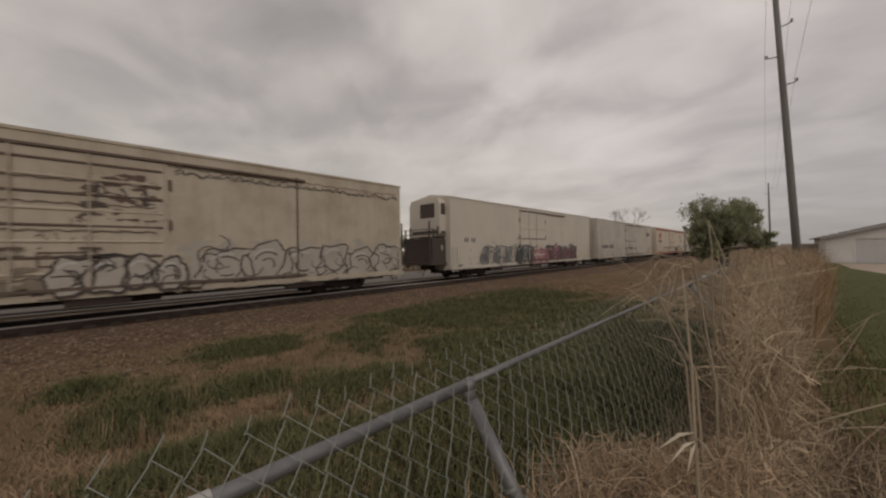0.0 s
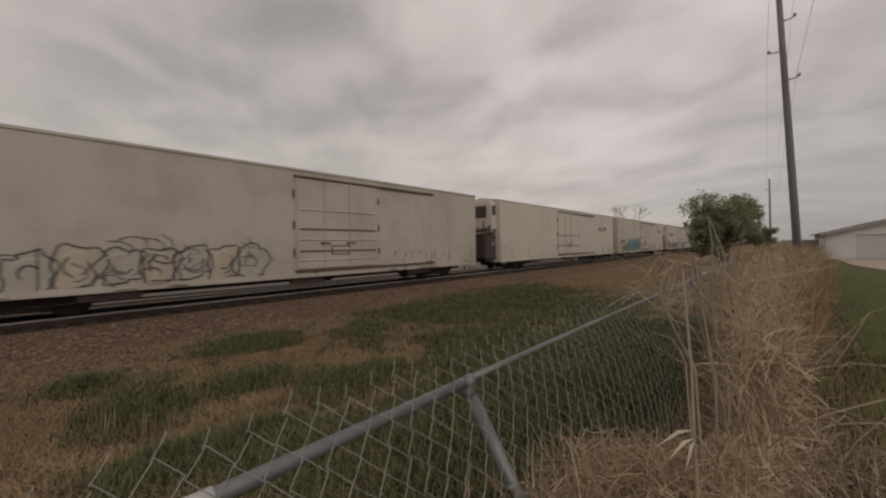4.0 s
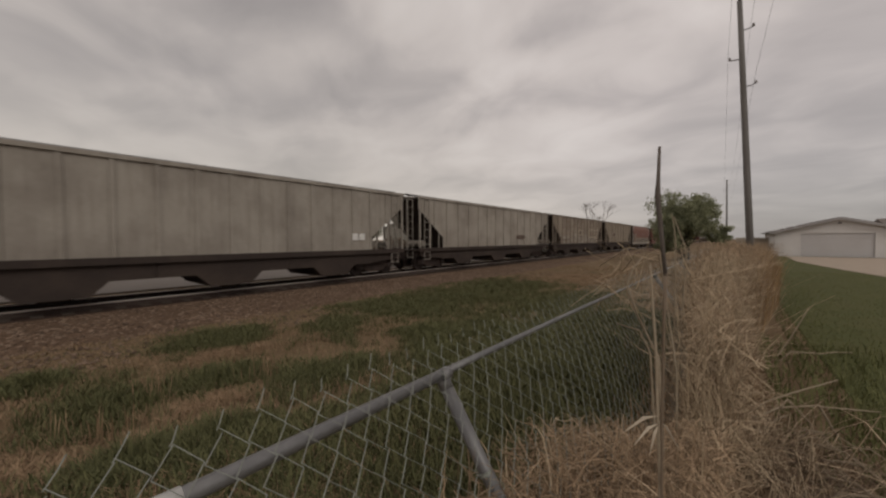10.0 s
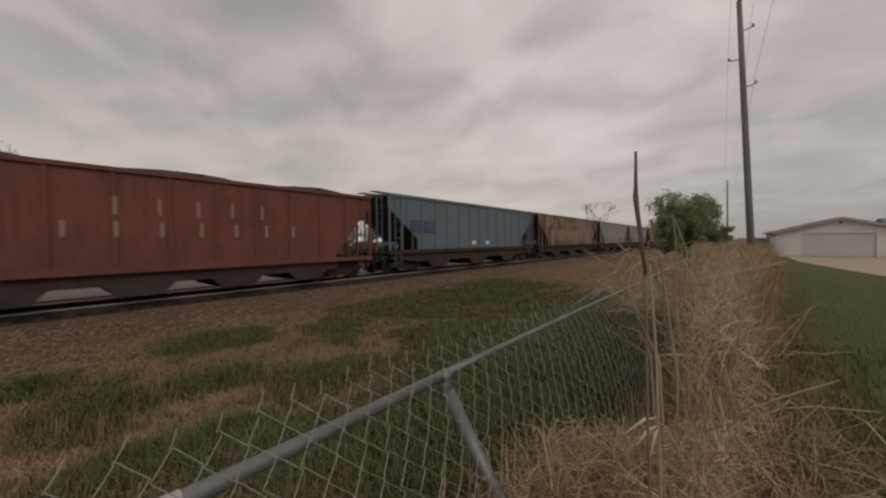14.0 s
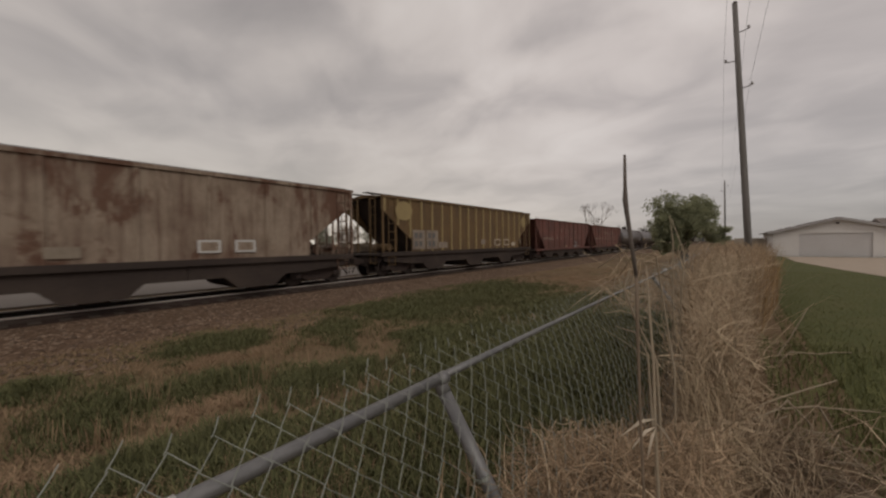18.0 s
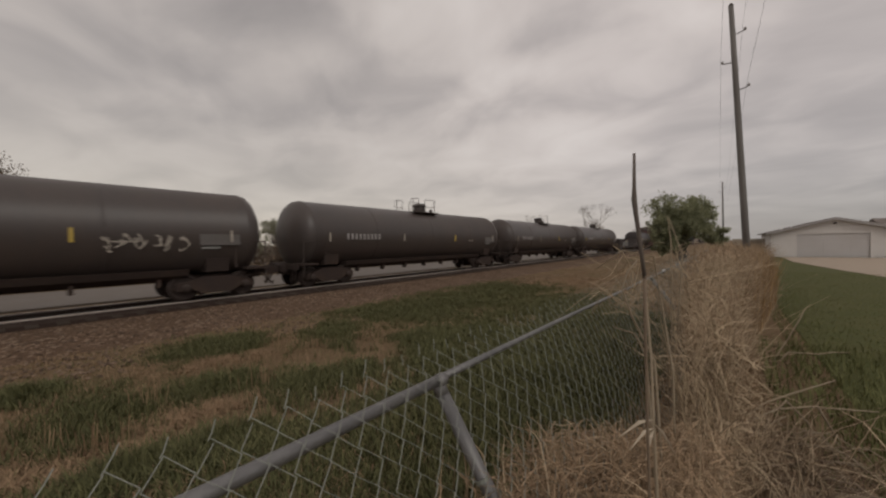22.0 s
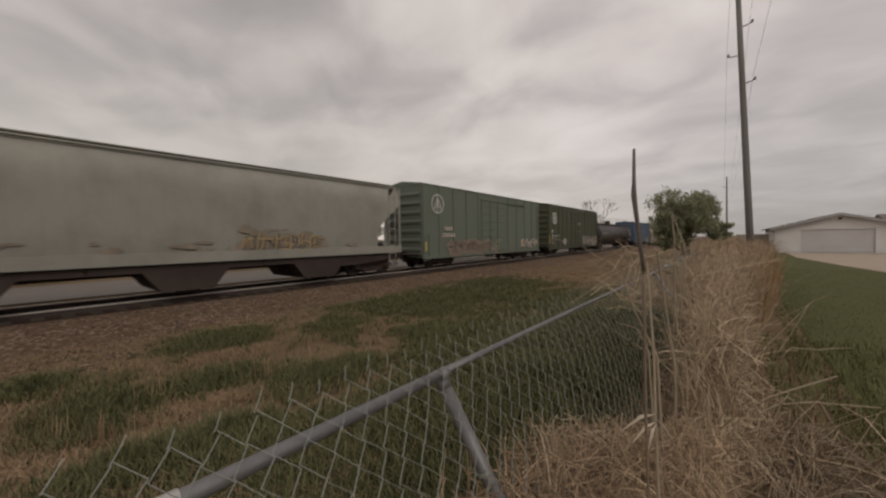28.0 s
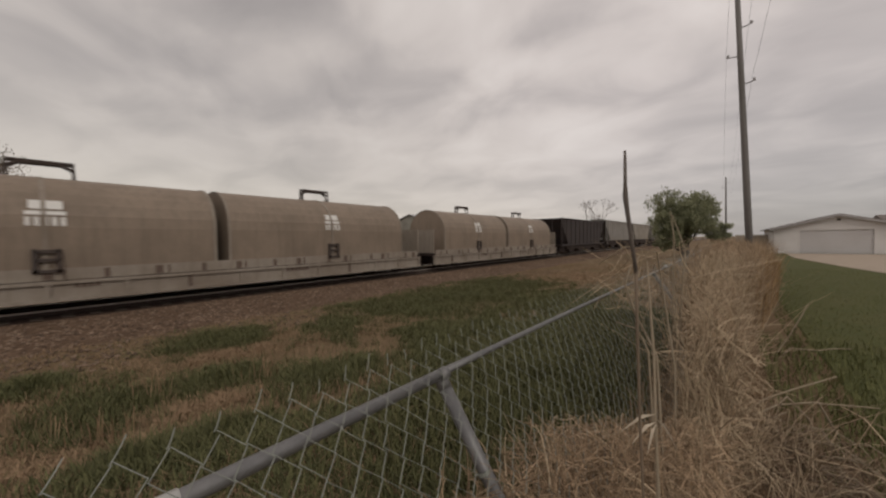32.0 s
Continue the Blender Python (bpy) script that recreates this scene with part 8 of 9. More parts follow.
bars(c, -h + 2.45, 1.68, 0.2, 1, "spray_grey", w=4.0, x=W + 0.05), bars(c, -h + 3.9, 1.7, 0.16, 3, "spray_dull", w=0.7, x=W + 0.05), bars(c, -h + 2.4, 1.52, 0.05, 6, "spray_dull", w=4, gap=1.5, x=W + 0.05)
dusty_patches(c, -h + 1.8, 0.78, 7.0, 0.95, 110, "hop_blue", 123, "pale blue scuffs along the lower side", x=W + 0.05), dusty_patches(c, -h + 1.8, 0.8, 6.6, 0.85, 46, "spray_dull", 121, "chalky worn paint", x=W + 0.056), dusty_patches(c, -h + 0.75, 1.1, 0.9, 0.2, 12, "hop_rust", 124, "rust by the corner", x=W + 0.05)
block_tag(c, -h + 1.9, 0.82, 5.6, 0.85, 9, "spray_dull", "box_blue", 122, "chalky angular spray shapes", x=W + 0.064, thick=0.05), scrawl(c, -h + 2.0, 0.85, 5.2, 0.7, "spray_dull", 126, "thin pale scrawl", x=W + 0.072, thick=0.04)
for k in range(6):
    bars(c, -2.55, 2.0 + 0.15 * k, 0.08, 3, "spray_dull", w=1.6, gap=0.4, x=W + 0.05), bars(c, -4.2, 1.75 + 0.11 * k, 0.05, 3, "spray_dull", w=5, gap=1.2, x=W + 0.05)
for k in range(11):
    bars(c, -1.4, 1.1 + 0.17 * k, 0.03, 1, "hop_blue", w=90, x=W + 0.092)
for k in range(3):
    bars(c, 0.1, 2.5 + 0.14 * k, 0.06, 4, "spray_grey", w=2.6, gap=0.8, x=W + 0.094)
dusty_patches(c, 2.0, 1.0, 2.9, 0.7, 80, "spray_lime", 125, "dull olive paint patch", x=W + 0.05)
for a, b in ((721.0, 739.2), (740.4, 758.8)):
    c, h = coil_car(a, b, "beige coil car with two rounded hoods on a deep frame")
    bars(c, -4.0, 0.62, 0.2, 4, "seam", x=W, w=0.4), bars(c, 1.6, 0.6, 0.18, 6, "seam", x=W)
open_hopper(760.2, 775.6, "gondola", "dark hopper car behind the coil cars", ze=3.7, load=0.2)
covered_hopper(776.8, 793.2, "hop_grey2", "clean grey ribbed covered hopper car", ribs=14)
covered_hopper(794.4, 811.0, "hop_grey", "dirty grey ribbed covered hopper car", ribs=14)
covered_hopper(812.2, 828.6, "hop_grey2", "clean grey ribbed covered hopper car", ribs=14)


# ---------------------------------------------------------------- grass and weeds
def clumps(rng, n, x0, x1, y0, y1, per, spread):
    for _ in range(n):
        cx, cy = rng.uniform(x0, x1), y0 + (y1 - y0) * rng.random() ** 1.7
        for _ in range(per):
            yield cx + rng.gauss(0, spread), cy + rng.gauss(0, spread)


def grass(name, label, places, mat, h0, h1, width, bend, rng, z=None):
    """Tapering blades, each bent over once."""
    verts, faces = [], []
    for x, y in places:
        a = rng.uniform(0, math.tau)
        hgt = rng.uniform(h0, h1)
        b = rng.uniform(0.2, 1.0) * bend * hgt
        ca, sa = math.cos(a), math.sin(a)
        w = width * rng.uniform(0.6, 1.3)
        z0 = ground_z(x, y) - 0.01 if z is None else z
        k = len(verts)
        verts += [(x - sa * w, y + ca * w, z0), (x + sa * w, y - ca * w, z0), (x + ca * b * 0.3 + sa * w * 0.8, y + sa * b * 0.3 - ca * w * 0.8, z0 + hgt * 0.6),
                  (x + ca * b * 0.3 - sa * w * 0.8, y + sa * b * 0.3 + ca * w * 0.8, z0 + hgt * 0.6), (x + ca * b, y + sa * b, z0 + hgt)]
        faces += [(k, k + 1, k + 2, k + 3), (k + 3, k + 2, k + 4)]
    return tagged(raw(name, verts, faces, M[mat]), label, "grass", kind="stuff")


# green patches in the rough grass: place, half width across the view and along it
GREEN = [(-6.15, 0.6, 0.6, 0.9), (-5.97, 2.03, 0.66, 0.6), (-4.79, 2.71, 0.46, 0.55), (-8.63, 2.48, 0.6, 0.7), (-8.5, 3.34, 0.45, 0.7), (-7.54, 5.04, 0.62, 1.2), (-8.29, 7.63, 1.7, 1.4), (-3.83, 4.4, 0.44, 1.5),
         (-3.72, 1.04, 0.7, 0.5), (-3.94, 0.54, 0.45, 0.4), (-7.93, 0.09, 0.3, 0.4), (-4.46, 3.26, 0.4, 0.55), (-5.1, 5.8, 0.8, 1.3), (-4.1, 6.5, 0.8, 1.7), (-8.0, 10.4, 2.2, 2.2), (-8.2, 14.3, 2.2, 2.4),
         (-2.15, 4.7, 0.9, 2.6), (-1.5, 3.2, 0.6, 1.6), (-4.2, 10.5, 1.6, 2.8), (-6.6, 7.9, 1.2, 0.7)]


def in_patch(rng, x, y, wide, deep):
    """A place in a soft-edged patch that is turned towards the fence corner."""
    d = Vector((x, y)).normalized()
    u, v = rng.gauss(0, 0.6) * wide, rng.gauss(0, 0.6) * deep
    return x + d.y * u + d.x * v, y - d.x * u + d.y * v


def tangle(name, label, n, place, mat, rng, l0, l1, r0, r1, tilt, curl):
    """Bent and broken stems lying through one another; place gives x, y, z and the height that none passes."""
    verts, faces = [], []
    tri = [(math.cos(a), math.sin(a)) for a in (0.3, 2.4, 4.5)]
    for _ in range(n):
        x, y, z, cap = place(rng)
        a, t = rng.uniform(0, math.tau), rng.gauss(0, tilt)
        d = Vector((math.cos(a) * math.sin(t), math.sin(a) * math.sin(t), math.cos(t)))
        turn = Vector((rng.gauss(0, curl), rng.gauss(0, curl), rng.gauss(0, curl) - 0.3 * curl))
        seg, r = rng.uniform(l0, l1) / 5, rng.uniform(r0, r1)
        p, k = Vector((x, y, z)) - d * seg * 2.5, len(verts)
        for i in range(6):
            q = r * (1.1 - 0.14 * i)
            zz = min(max(p.z, 0.01), cap)
            verts += [(p.x + q * c, p.y + q * s, zz + 0.5 * q * s) for c, s in tri]
            if i in (1, 3) and rng.random() < 0.3:
                d = d + Vector((rng.gauss(0, 0.6), rng.gauss(0, 0.6), rng.gauss(0, 0.4)))
            d = (d + turn * 0.35).normalized()
            p = p + d * seg
        for i in range(5):
            b = k + 3 * i
            faces += [(b + j, b + (j + 1) % 3, b + 3 + (j + 1) % 3, b + 3 + j) for j in range(3)]
    return tagged(raw(name, verts, faces, M[mat]), label, "weeds", kind="stuff")


def plant_grass():
    rng = random.Random(5)
    pts, tall = [], []
    for x, y, wide, deep in GREEN:
        for _ in range(int(110 + 150 * wide * deep)):
            cx, cy = in_patch(rng, x, y, wide, deep)
            pts += [(cx + rng.gauss(0, 0.09), cy + rng.gauss(0, 0.09)) for _ in range(26)]
        if math.hypot(x, y) < 9:
            for _ in range(int(5 + 5 * wide * deep)):
                cx, cy = in_patch(rng, x, y, wide * 0.7, deep * 0.7)
                tall += [(cx + rng.gauss(0, 0.06), cy + rng.gauss(0, 0.06)) for _ in range(26)]
    pts += [(-0.5 - 2.6 * rng.random() - abs(rng.gauss(0, 0.3)), 0.8 + 8 * rng.random() ** 1.3 + rng.gauss(0, 0.3)) for _ in range(42000)]
    grass("grass", "rough green grass between fence and track", [q for q in pts if -10.6 < q[0] < (-0.95 if q[1] < 1.8 else -0.5)], "green_blade", 0.05, 0.17, 0.0055, 1.1, rng)
    grass("grass_tuft", "taller green grass tufts", [q for q in tall if q[0] < -1.0], "green_blade", 0.14, 0.33, 0.005, 0.9, rng)
    pts = [(rng.uniform(-10.2, -1.0), -2 + 30 * rng.random() ** 1.6) for _ in range(9000)]
    grass("thin_grass", "thin green blades in the dead grass", pts, "green_blade", 0.04, 0.12, 0.004, 1.2, rng)
    pts = list(clumps(rng, 1300, -10.3, -0.95, -2.0, 30, 52, 0.26)) + list(clumps(rng, 170, -4.5, -1.2, -1.2, 1.4, 60, 0.2))
    pts = [q for q in pts if rng.random() < 0.34 or all((q[0] - x) ** 2 + (q[1] - y) ** 2 > w * d * 0.9 for x, y, w, d in GREEN)]
    grass("dry_grass", "dead tan grass between fence and track", pts, "dry_blade", 0.03, 0.11, 0.0045, 2.2, rng)
    # pale dead mats that lie between the green
    pts = []
    for x, y, wide, deep in ((-6.7, 5.5, 1.0, 0.8), (-7.25, 3.0, 1.0, 0.4), (-7.4, 2.05, 0.6, 0.3), (-5.1, 1.25, 0.65, 0.35), (-4.4, 0.9, 0.42, 0.4), (-5.1, 0.0, 0.45, 0.7), (-6.2, 8.5, 0.7, 1.2), (-5.0, 1.8, 0.5, 0.27), (-7.2, 19, 3.0, 2.5), (-5.4, 3.4, 0.7, 0.3)):
        for _ in range(int(20 + 60 * wide * deep)):
            cx, cy = in_patch(rng, x, y, wide, deep)
            pts += [(cx + rng.gauss(0, 0.1), cy + rng.gauss(0, 0.1)) for _ in range(30)]
    grass("dead_mat", "pale dead grass lying in mats", pts, "dry_blade", 0.03, 0.10, 0.0045, 3.0, rng)
    pts = []
    for x, y, n in ((-6.15, 1.15, 18), (-5.5, 2.4, 18), (-5.45, 2.16, 10), (-5.0, 0.55, 24), (-7.6, 3.6, 16), (-4.7, 3.2, 12), (-6.9, 2.9, 20), (-5.6, 0.25, 22)):
        pts += [(x + rng.gauss(0, 0.12), y + rng.gauss(0, 0.12)) for _ in range(n)]
    grass("dry_stubble", "upright pale dead stalks in the grass", pts, "dry_blade", 0.2, 0.42, 0.006, 0.45, rng)
    # dead grass at the fence foot and underfoot
    def foot(g):
        while True:
            x, y = -0.62 + 0.62 * g.random(), 0.6 + 1.35 * g.random()
            top = min(1.0, 1.66 - 0.53 * (0.777 * y - 0.63 * x))
            if top > 0.35:
                return x, y, top * g.uniform(0.45, 0.98), top

    tangle("dead_thatch", "matted tangle of dead grass against the fence", 5200, foot, "thatch", rng, 0.06, 0.2, 0.0012, 0.0024, 0.9, 0.55)
    tangle("broken_stems", "broken pale stems in the dead grass", 420, foot, "stem", rng, 0.12, 0.3, 0.0014, 0.0026, 0.75, 0.5)
    pts = []
    while len(pts) < 4200:
        x, y = -0.6 + 0.6 * rng.random(), 0.62 + 1.3 * rng.random()
        if 1.66 - 0.53 * (0.777 * y - 0.63 * x) > 0.75:
            pts.append((x, y))
    grass("dead_grass", "tangled lower dead grass against the fence", pts, "dry_blade", 0.4, 0.72, 0.0034, 0.75, rng, 0.0)
    pts = [(rng.uniform(-0.66, 0.3), 0.35 + 7 * rng.random() ** 1.6) for _ in range(6500)]
    grass("dead_litter", "flattened dead grass underfoot", pts, "dry_blade", 0.05, 0.25, 0.004, 1.4, rng, 0.0)
    pts = [(0.75 + rng.random() ** 1.3 * 7, 2.6 + rng.random() ** 2.6 * 22) for _ in range(48000)]
    grass("lawn_grass", "mown green lawn blades", pts, "lawn_blade", 0.02, 0.055, 0.006, 0.9, rng, 0.0)
    pts = [(0.35 + rng.random() ** 1.3 * 1.6, 2.2 + rng.random() * 5.5) for _ in range(2400)]
    grass("lawn_edge", "longer green grass at the lawn's edge", pts, "lawn_blade", 0.05, 0.22, 0.005, 0.9, rng, 0.0)


def weed_stems(name, label, n, place, h0, h1, r, mat, rng, lean=0.25, droop=0.25):
    verts, faces = [], []
    tri = [(math.cos(a), math.sin(a)) for a in (0.3, 2.4, 4.5)]
    for _ in range(n):
        x, y = place(rng)
        hgt, a = rng.uniform(h0, h1), rng.uniform(0, math.tau)
        l, d = rng.gauss(0, lean) * hgt, abs(rng.gauss(0, droop)) * hgt
        rr = r * rng.uniform(0.5, 1.3)
        ca, sa = math.cos(a), math.sin(a)
        k = len(verts)
        for i, s in enumerate((0, 0.35, 0.7, 1.0)):
            off = l * s + d * s ** 3
            px, py = x + ca * off + 0.02 * math.sin(7 * s + a), y + sa * off
            pz = hgt * (s - 0.22 * (d / hgt) * s ** 3)
            q = rr * (1 - 0.75 * s)
            verts += [(px + q * c, py + q * s_, pz) for c, s_ in tri]
        for i in range(3):
            b = k + 3 * i
            faces += [(b + j, b + (j + 1) % 3, b + 3 + (j + 1) % 3, b + 3 + j) for j in range(3)]
    return tagged(raw(name, verts, faces, M[mat]), label, "weeds", kind="stuff")


def plant_weeds():
    rng = random.Random(11)

    def wide(y):
        """The strip between the fence and the lawn; it broadens further off."""
        return max(-0.47, -0.095 * y), 0.012 * y if y < 5 else min(1.0, 0.06 + 0.13 * (y - 5))

    def strip(g, y0, y1, power, left=0.0):
        y = y0 + (y1 - y0) * g.random() ** power
        lo, hi = wide(y)
        u = g.random()
        return lo + (hi - lo) * (left + (1 - left) * u), y

    def heap(y0, y1, power, left, top, low=0.1):
        def place(g):
            x, y = strip(g, y0, y1, power, left)
            cap = min(top, 1.06 + 0.085 * y) * g.uniform(0.88, 1.03)
            return x, y, cap * (low + (1 - low) * g.random() ** 0.85), cap
        return place

    # upright stems further off, a tangle of bent ones close by
    weed_stems("dry_weeds", "tall bleached dead weeds along the fence", 1900, lambda g: strip(g, 4.5, 26, 1.5), 0.8, 1.6, 0.0034, "stem", rng, 0.10, 0.2)
    weed_stems("pale_weeds", "thick bleached weed stems along the fence", 230, lambda g: strip(g, 2.1, 9, 1.3, 0.4), 0.6, 1.4, 0.0042, "stem", rng, 0.14, 0.3)
    tangle("weed_tangle", "tangled bent dead weeds along the fence", 4200, heap(2.2, 7, 1.2, 0.42, 1.5), "stem", rng, 0.18, 0.5, 0.0012, 0.0028, 0.6, 0.4)
    tangle("weed_thatch", "fine dry thatch among the weeds", 5200, heap(2.3, 9, 1.2, 0.45, 1.35), "thatch", rng, 0.12, 0.4, 0.0012, 0.0026, 0.7, 0.5)
    tangle("far_thatch", "brown dry thatch further along the fence", 5200, heap(6, 22, 1.3, 0.0, 1.55), "thatch", rng, 0.2, 0.6, 0.003, 0.006, 0.5, 0.35)
    tangle("sparse_stems", "scattered bent pale stems before the wire", 170, heap(1.7, 4.5, 1.2, 0.0, 1.4), "stem", rng, 0.2, 0.6, 0.0014, 0.003, 0.5, 0.4)
    grass("reed_leaves", "dead reed leaves among the weeds", [strip(rng, 4.0, 14, 1.4, 0.2) for _ in range(1500)], "dry_blade", 0.5, 1.45, 0.006, 0.4, rng, 0.0)

    tangle("bent_over_stems", "pale stems bent over the fence rail", 48, lambda g: (g.uniform(-0.58, -0.28), g.uniform(2.2, 3.0), g.uniform(1.34, 1.6), 1.64), "stem", rng, 0.25, 0.6, 0.0016, 0.0034, 1.0, 0.9)

    grass("ochre_reeds", "ochre dead reeds at the lawn side", [(wide(y)[1] - abs(rng.gauss(0, 0.22)), y) for y in [rng.uniform(7, 19) for _ in range(1500)]], "ochre_reed", 0.7, 1.5, 0.006, 0.3, rng, 0.0)

    def litter(g):
        y = g.uniform(1.7, 3.75)
        x = 0.03 * y + abs(g.gauss(0, 0.5))
        return x, y, g.random() ** 2 * max(0.12, 0.4 - 0.35 * x), 0.5

    tangle("fallen_stems", "broken fallen stems at the lawn's edge", 260, litter, "stem", rng, 0.12, 0.42, 0.0014, 0.0034, 1.2, 0.5)
    tangle("fallen_stalks", "thick bleached stalks lying on the lawn's edge", 26, lambda g: (g.uniform(0.15, 0.95), g.uniform(1.6, 3.6), g.uniform(0.15, 0.45), 0.55), "stem", rng, 0.45, 1.0, 0.0036, 0.0068, 1.25, 0.5)
    for k in range(64):
        x0, y0 = rng.uniform(0.02, 0.42), rng.uniform(2.5, 3.7)
        reach, up = rng.uniform(0.25, 0.62), rng.uniform(0.22, 0.5)
        dy = rng.uniform(-0.5, 0.12) * reach
        pts = [(x0 + reach * u, y0 + dy * u + rng.uniform(-0.012, 0.012), max(0.004, up * (2.3 * u - 2.2 * u * u) + (0.12 if u < 0.1 else 0.0) * up + rng.uniform(-0.015, 0.015))) for u in (0.0, 0.18, 0.38, 0.6, 0.82, 1.0)]
        dry_stalk(pts, [0.005, 0.005, 0.0046, 0.0042, 0.0034, 0.002], "pale_stem" if k % 3 else "thatch_stem", "thin bleached stem arching down to the lawn")
    weed_stems("broken_stalks", "thick bleached stems leaning out over the lawn", 150, lambda g: (g.uniform(0.0, 0.42), g.uniform(2.0, 3.5)), 0.3, 0.7, 0.0056, "pale_stems", rng, 0.45, 0.6)
    tangle("fallen_thatch", "dark matted litter at the lawn's edge", 4200, litter, "dark_litter", rng, 0.1, 0.3, 0.0014, 0.003, 1.2, 0.5)


def dry_stalk(pts, radii, mat, label, leaves=()):
    ob = tagged(new("dry_stalk"), label, "weed stalk", group="dry stalks")
    bm = bmesh.new()
    tube(bm, pts, radii, 7)
    part("stem", bm, M[mat], ob, "", True)
    for base, tip, w in leaves:
        b, t = Vector(base), Vector(tip)
        bm = bmesh.new()
        d = (t - b)
        side = d.cross(Vector((0.3, 1, 0.2))).normalized() * w * 0.6
        m = b.lerp(t, 0.4) + Vector((0, 0, 0.012))
        v = [bm.verts.new(p) for p in (b, m + side, t, m - side)]
        v2 = [bm.verts.new(p.co + Vector((0, -0.0015, 0.0015))) for p in v]
        bm.faces.new(v), bm.faces.new(v2[::-1])
        for i in range(4):
            bm.faces.new((v[i], v2[i], v2[(i + 1) % 4], v[(i + 1) % 4]))
        part("leaf", bm, M["pale_leaf"], ob, "dry curled leaf")
    return ob


plant_grass()
plant_weeds()


# single stalks that stand out
STALK = dry_stalk([(0.004, 0, 1.56), (-0.005, 0, 1.66), (-0.011, 0, 1.72), (-0.014, 0, 1.757), (-0.013, 0, 1.79), (-0.011, 0, 1.872)],
                  [0.0045, 0.005, 0.0056, 0.0066, 0.0044, 0.0032], "dark_stem", "tall dark dry weed stalk swaying beside the fence")
bm = bmesh.new()
tube(bm, [(0, 0, 0), (0.002, 0, 0.7), (0.0, 0, 1.2), (0.002, 0, 1.45), (0.004, 0, 1.565)], [0.0034, 0.0034, 0.0034, 0.004, 0.0045], 7)
part("lower_stem", bm, M["thatch_stem"], STALK, "bleached lower stem", True)
STALK.matrix_basis = pose(-0.125, 0.99, 0)
dry_stalk([(-0.12, 0.97, 0), (-0.125, 0.985, 0.7), (-0.13, 0.992, 1.04), (-0.143, 1.04, 1.18), (-0.154, 1.089, 1.326), (-0.172, 1.137, 1.478), (-0.186, 1.186, 1.578)],
          [0.0044, 0.0043, 0.0042, 0.004, 0.0036, 0.003, 0.0018], "pale_stem", "bleached dry stalk with a fan of dead leaves",
          [((-0.143, 1.04, 1.19), (-0.212, 0.977, 1.148), 0.007), ((-0.141, 1.035, 1.172), (-0.187, 0.982, 1.122), 0.006), ((-0.14, 1.03, 1.17), (-0.153, 0.988, 1.105), 0.006), ((-0.143, 1.04, 1.18), (-0.088, 0.996, 1.135), 0.007)])
dry_stalk([(-0.17, 1.5, 0), (-0.18, 1.49, 0.8), (-0.201, 1.486, 1.21), (-0.273, 1.475, 1.368), (-0.305, 1.469, 1.472), (-0.287, 1.472, 1.537), (-0.264, 1.527, 1.578)], [0.005, 0.005, 0.0045, 0.004, 0.0038, 0.003, 0.002], "pale_stem", "curved bleached stalk bending over the fence")
dry_stalk([(-0.15, 1.7, 0), (-0.17, 1.74, 1.1), (-0.243, 1.784, 1.581), (-0.342, 1.665, 1.612), (-0.449, 1.64, 1.53)], [0.0045, 0.0045, 0.0035, 0.003, 0.0015], "pale_stem", "drooping bleached stalk arching over the fence rail")
dry_stalk([(-0.2, 1.5, 0), (-0.21, 1.49, 0.9), (-0.228, 1.483, 1.226), (-0.264, 1.477, 1.305), (-0.338, 1.461, 1.324)], [0.004, 0.004, 0.0035, 0.003, 0.0015], "pale_stem", "thin bleached stalk bent against the wire")
dry_stalk([(-0.25, 2.95, 0), (-0.27, 2.97, 0.9), (-0.237, 2.991, 1.559), (-0.287, 2.986, 1.718), (-0.314, 2.984, 1.808)], [0.006, 0.0055, 0.005, 0.004, 0.002], "pale_stem", "leaning bleached stalk above the weeds")
dry_stalk([(-0.28, 2.95, 0), (-0.3, 2.97, 0.9), (-0.303, 2.985, 1.638), (-0.32, 2.983, 1.8), (-0.331, 2.982, 1.832)], [0.006, 0.0055, 0.0045, 0.0035, 0.002], "pale_stem", "upright bleached stalk above the weeds")
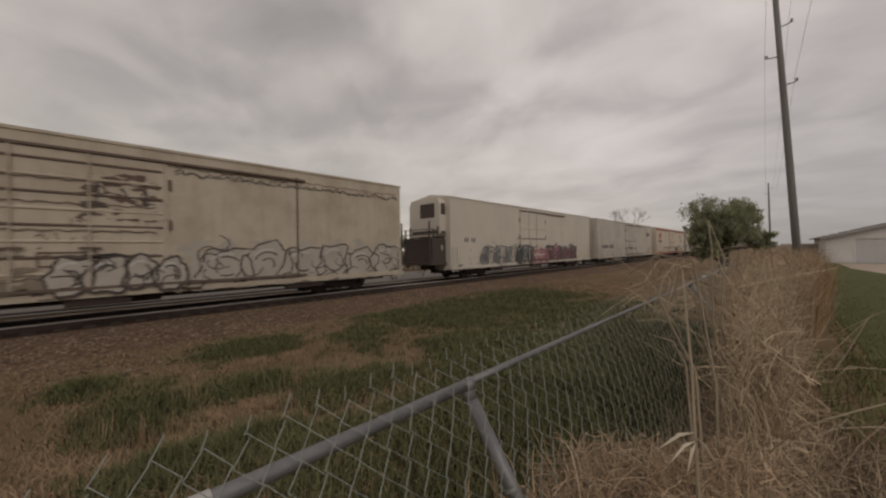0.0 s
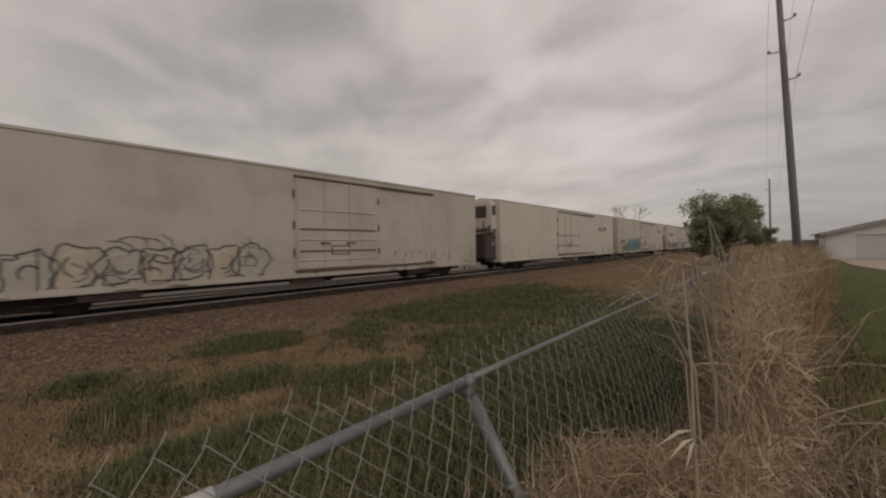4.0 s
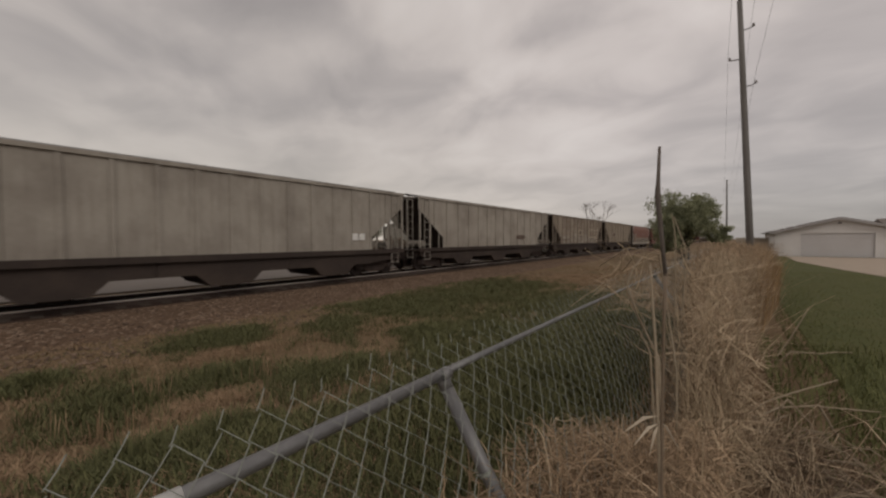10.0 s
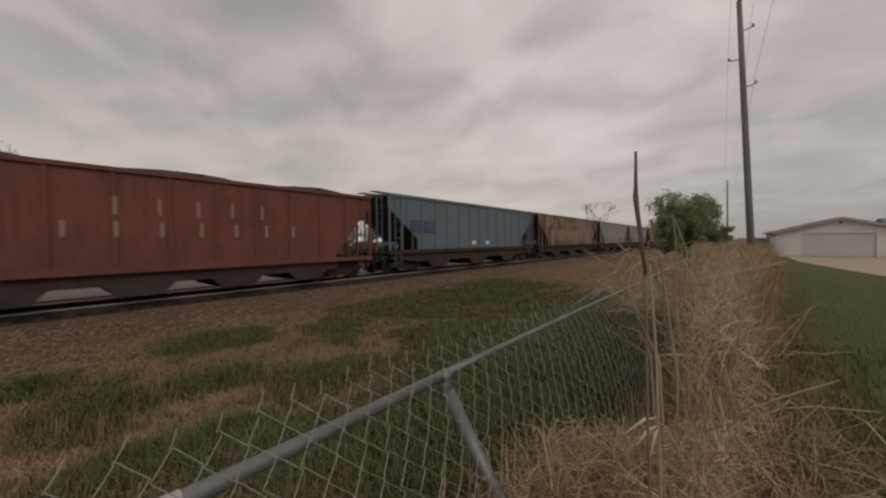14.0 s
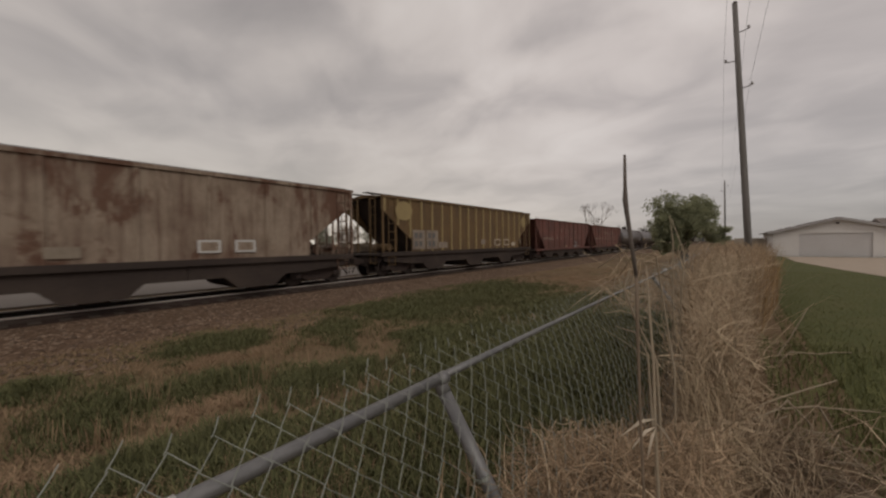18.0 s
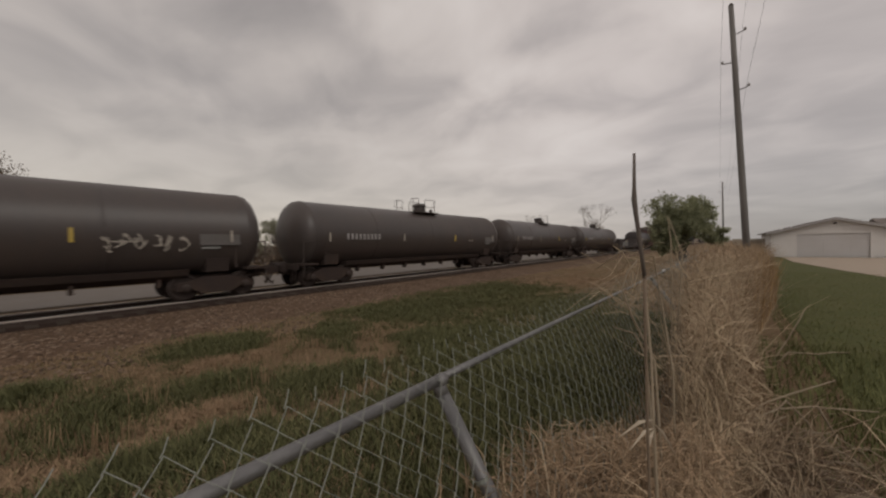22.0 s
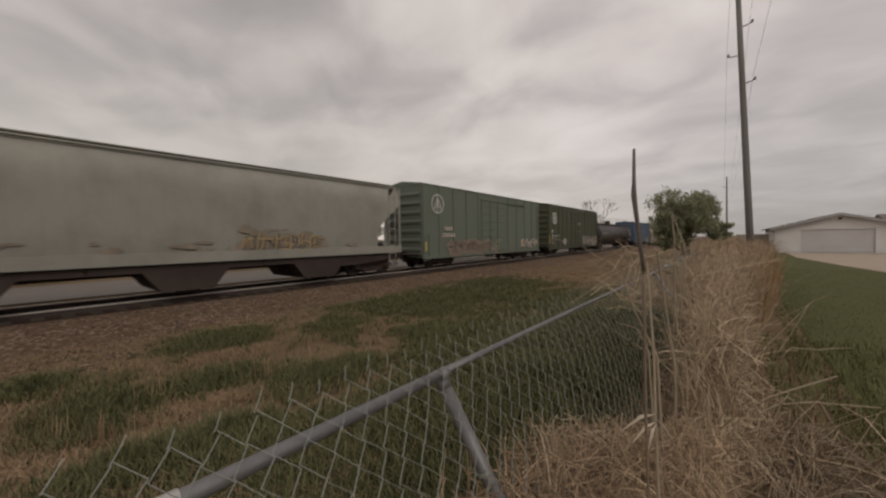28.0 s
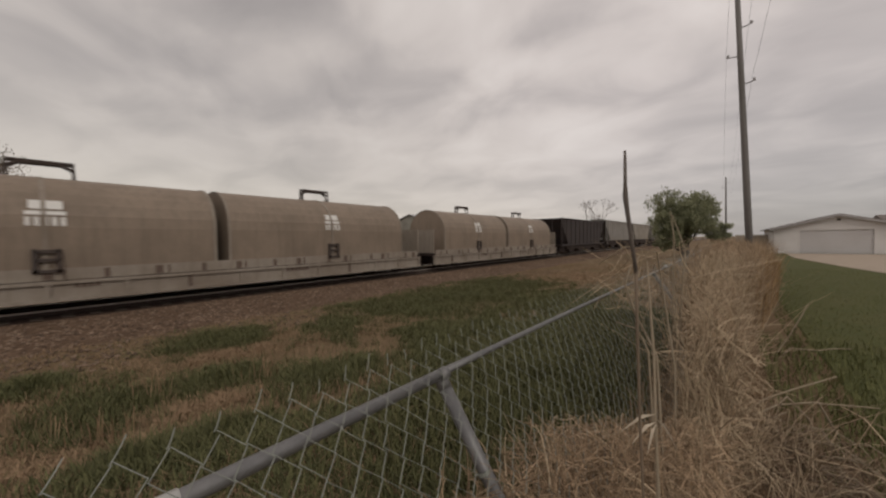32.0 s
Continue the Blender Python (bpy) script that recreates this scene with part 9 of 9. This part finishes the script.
# long stems fallen out over the lawn
for pts_ in ([(0.0, 3.45, 0.0), (0.1, 3.55, 0.27), (0.24, 3.66, 0.39), (0.41, 3.8, 0.46), (0.66, 4.01, 0.55)], [(0.05, 3.5, 0.0), (0.16, 3.59, 0.26), (0.31, 3.71, 0.34), (0.51, 3.88, 0.35), (0.92, 4.21, 0.3)],
             [(0.31, 3.7, 0.34), (0.36, 3.76, 0.4), (0.49, 3.86, 0.23), (0.56, 3.91, 0.05), (0.58, 3.93, 0.0)], [(0.51, 3.88, 0.35), (0.55, 3.91, 0.35), (0.61, 3.96, 0.22), (0.68, 4.02, 0.08), (0.7, 4.03, 0.0)],
             [(0.18, 3.6, 0.0), (0.2, 3.62, 0.1), (0.23, 3.64, 0.18), (0.29, 3.69, 0.25), (0.36, 3.75, 0.28)], [(0.24, 3.66, 0.2), (0.34, 3.74, 0.11), (0.41, 3.79, 0.06), (0.48, 3.84, 0.02), (0.5, 3.85, 0.0)],
             [(0.47, 6.29, 0.0), (0.5, 6.3, 0.1), (0.64, 6.43, 0.35), (0.75, 6.5, 0.6), (0.82, 6.58, 0.75)], [(0.5, 6.3, 0.0), (0.64, 6.43, 0.16), (0.93, 6.66, 0.13), (1.1, 6.8, 0.15), (1.27, 6.95, 0.14)]):
    dry_stalk(pts_, [0.009, 0.0085, 0.008, 0.007, 0.004], "pale_stem", "long pale stem bent out over the lawn's edge")


def motions():
    for car, mid in CARS:
        walk(car, [(t, pose(TRACK_X, mid - SPEED * t, RAIL_Z)) for t in (0.0, 8.0, 16.0, 24.0, 32.0)])
    # the tall stalk springs up from where it lay bent over, then sways
    sway = [(0.0, 38), (3.6, 38), (4.8, 20), (5.5, 7.4), (5.8, 6.6), (6.0, 5.85), (6.1, 4.3), (6.2, 2.25), (6.3, 0.3), (6.5, -0.15), (7, -0.2), (8, -0.25), (9, -0.4), (10.5, 0.0), (11.3, -0.25), (11.6, -0.45), (11.8, -1.0),
            (12, -1.65), (13, -2.0), (14, -1.6), (14.5, -1.4), (16.5, -1.35), (18, -2.05), (20, -1.85), (22, -1.15), (23, -1.2), (24, -1.35), (25.5, -1.9), (28, -1.5), (30, -1.45), (32, -2.15)]
    walk(STALK, [(t, pose(-0.125, 0.99, 0, 0, a, 0)) for t, a in sway])


motions()
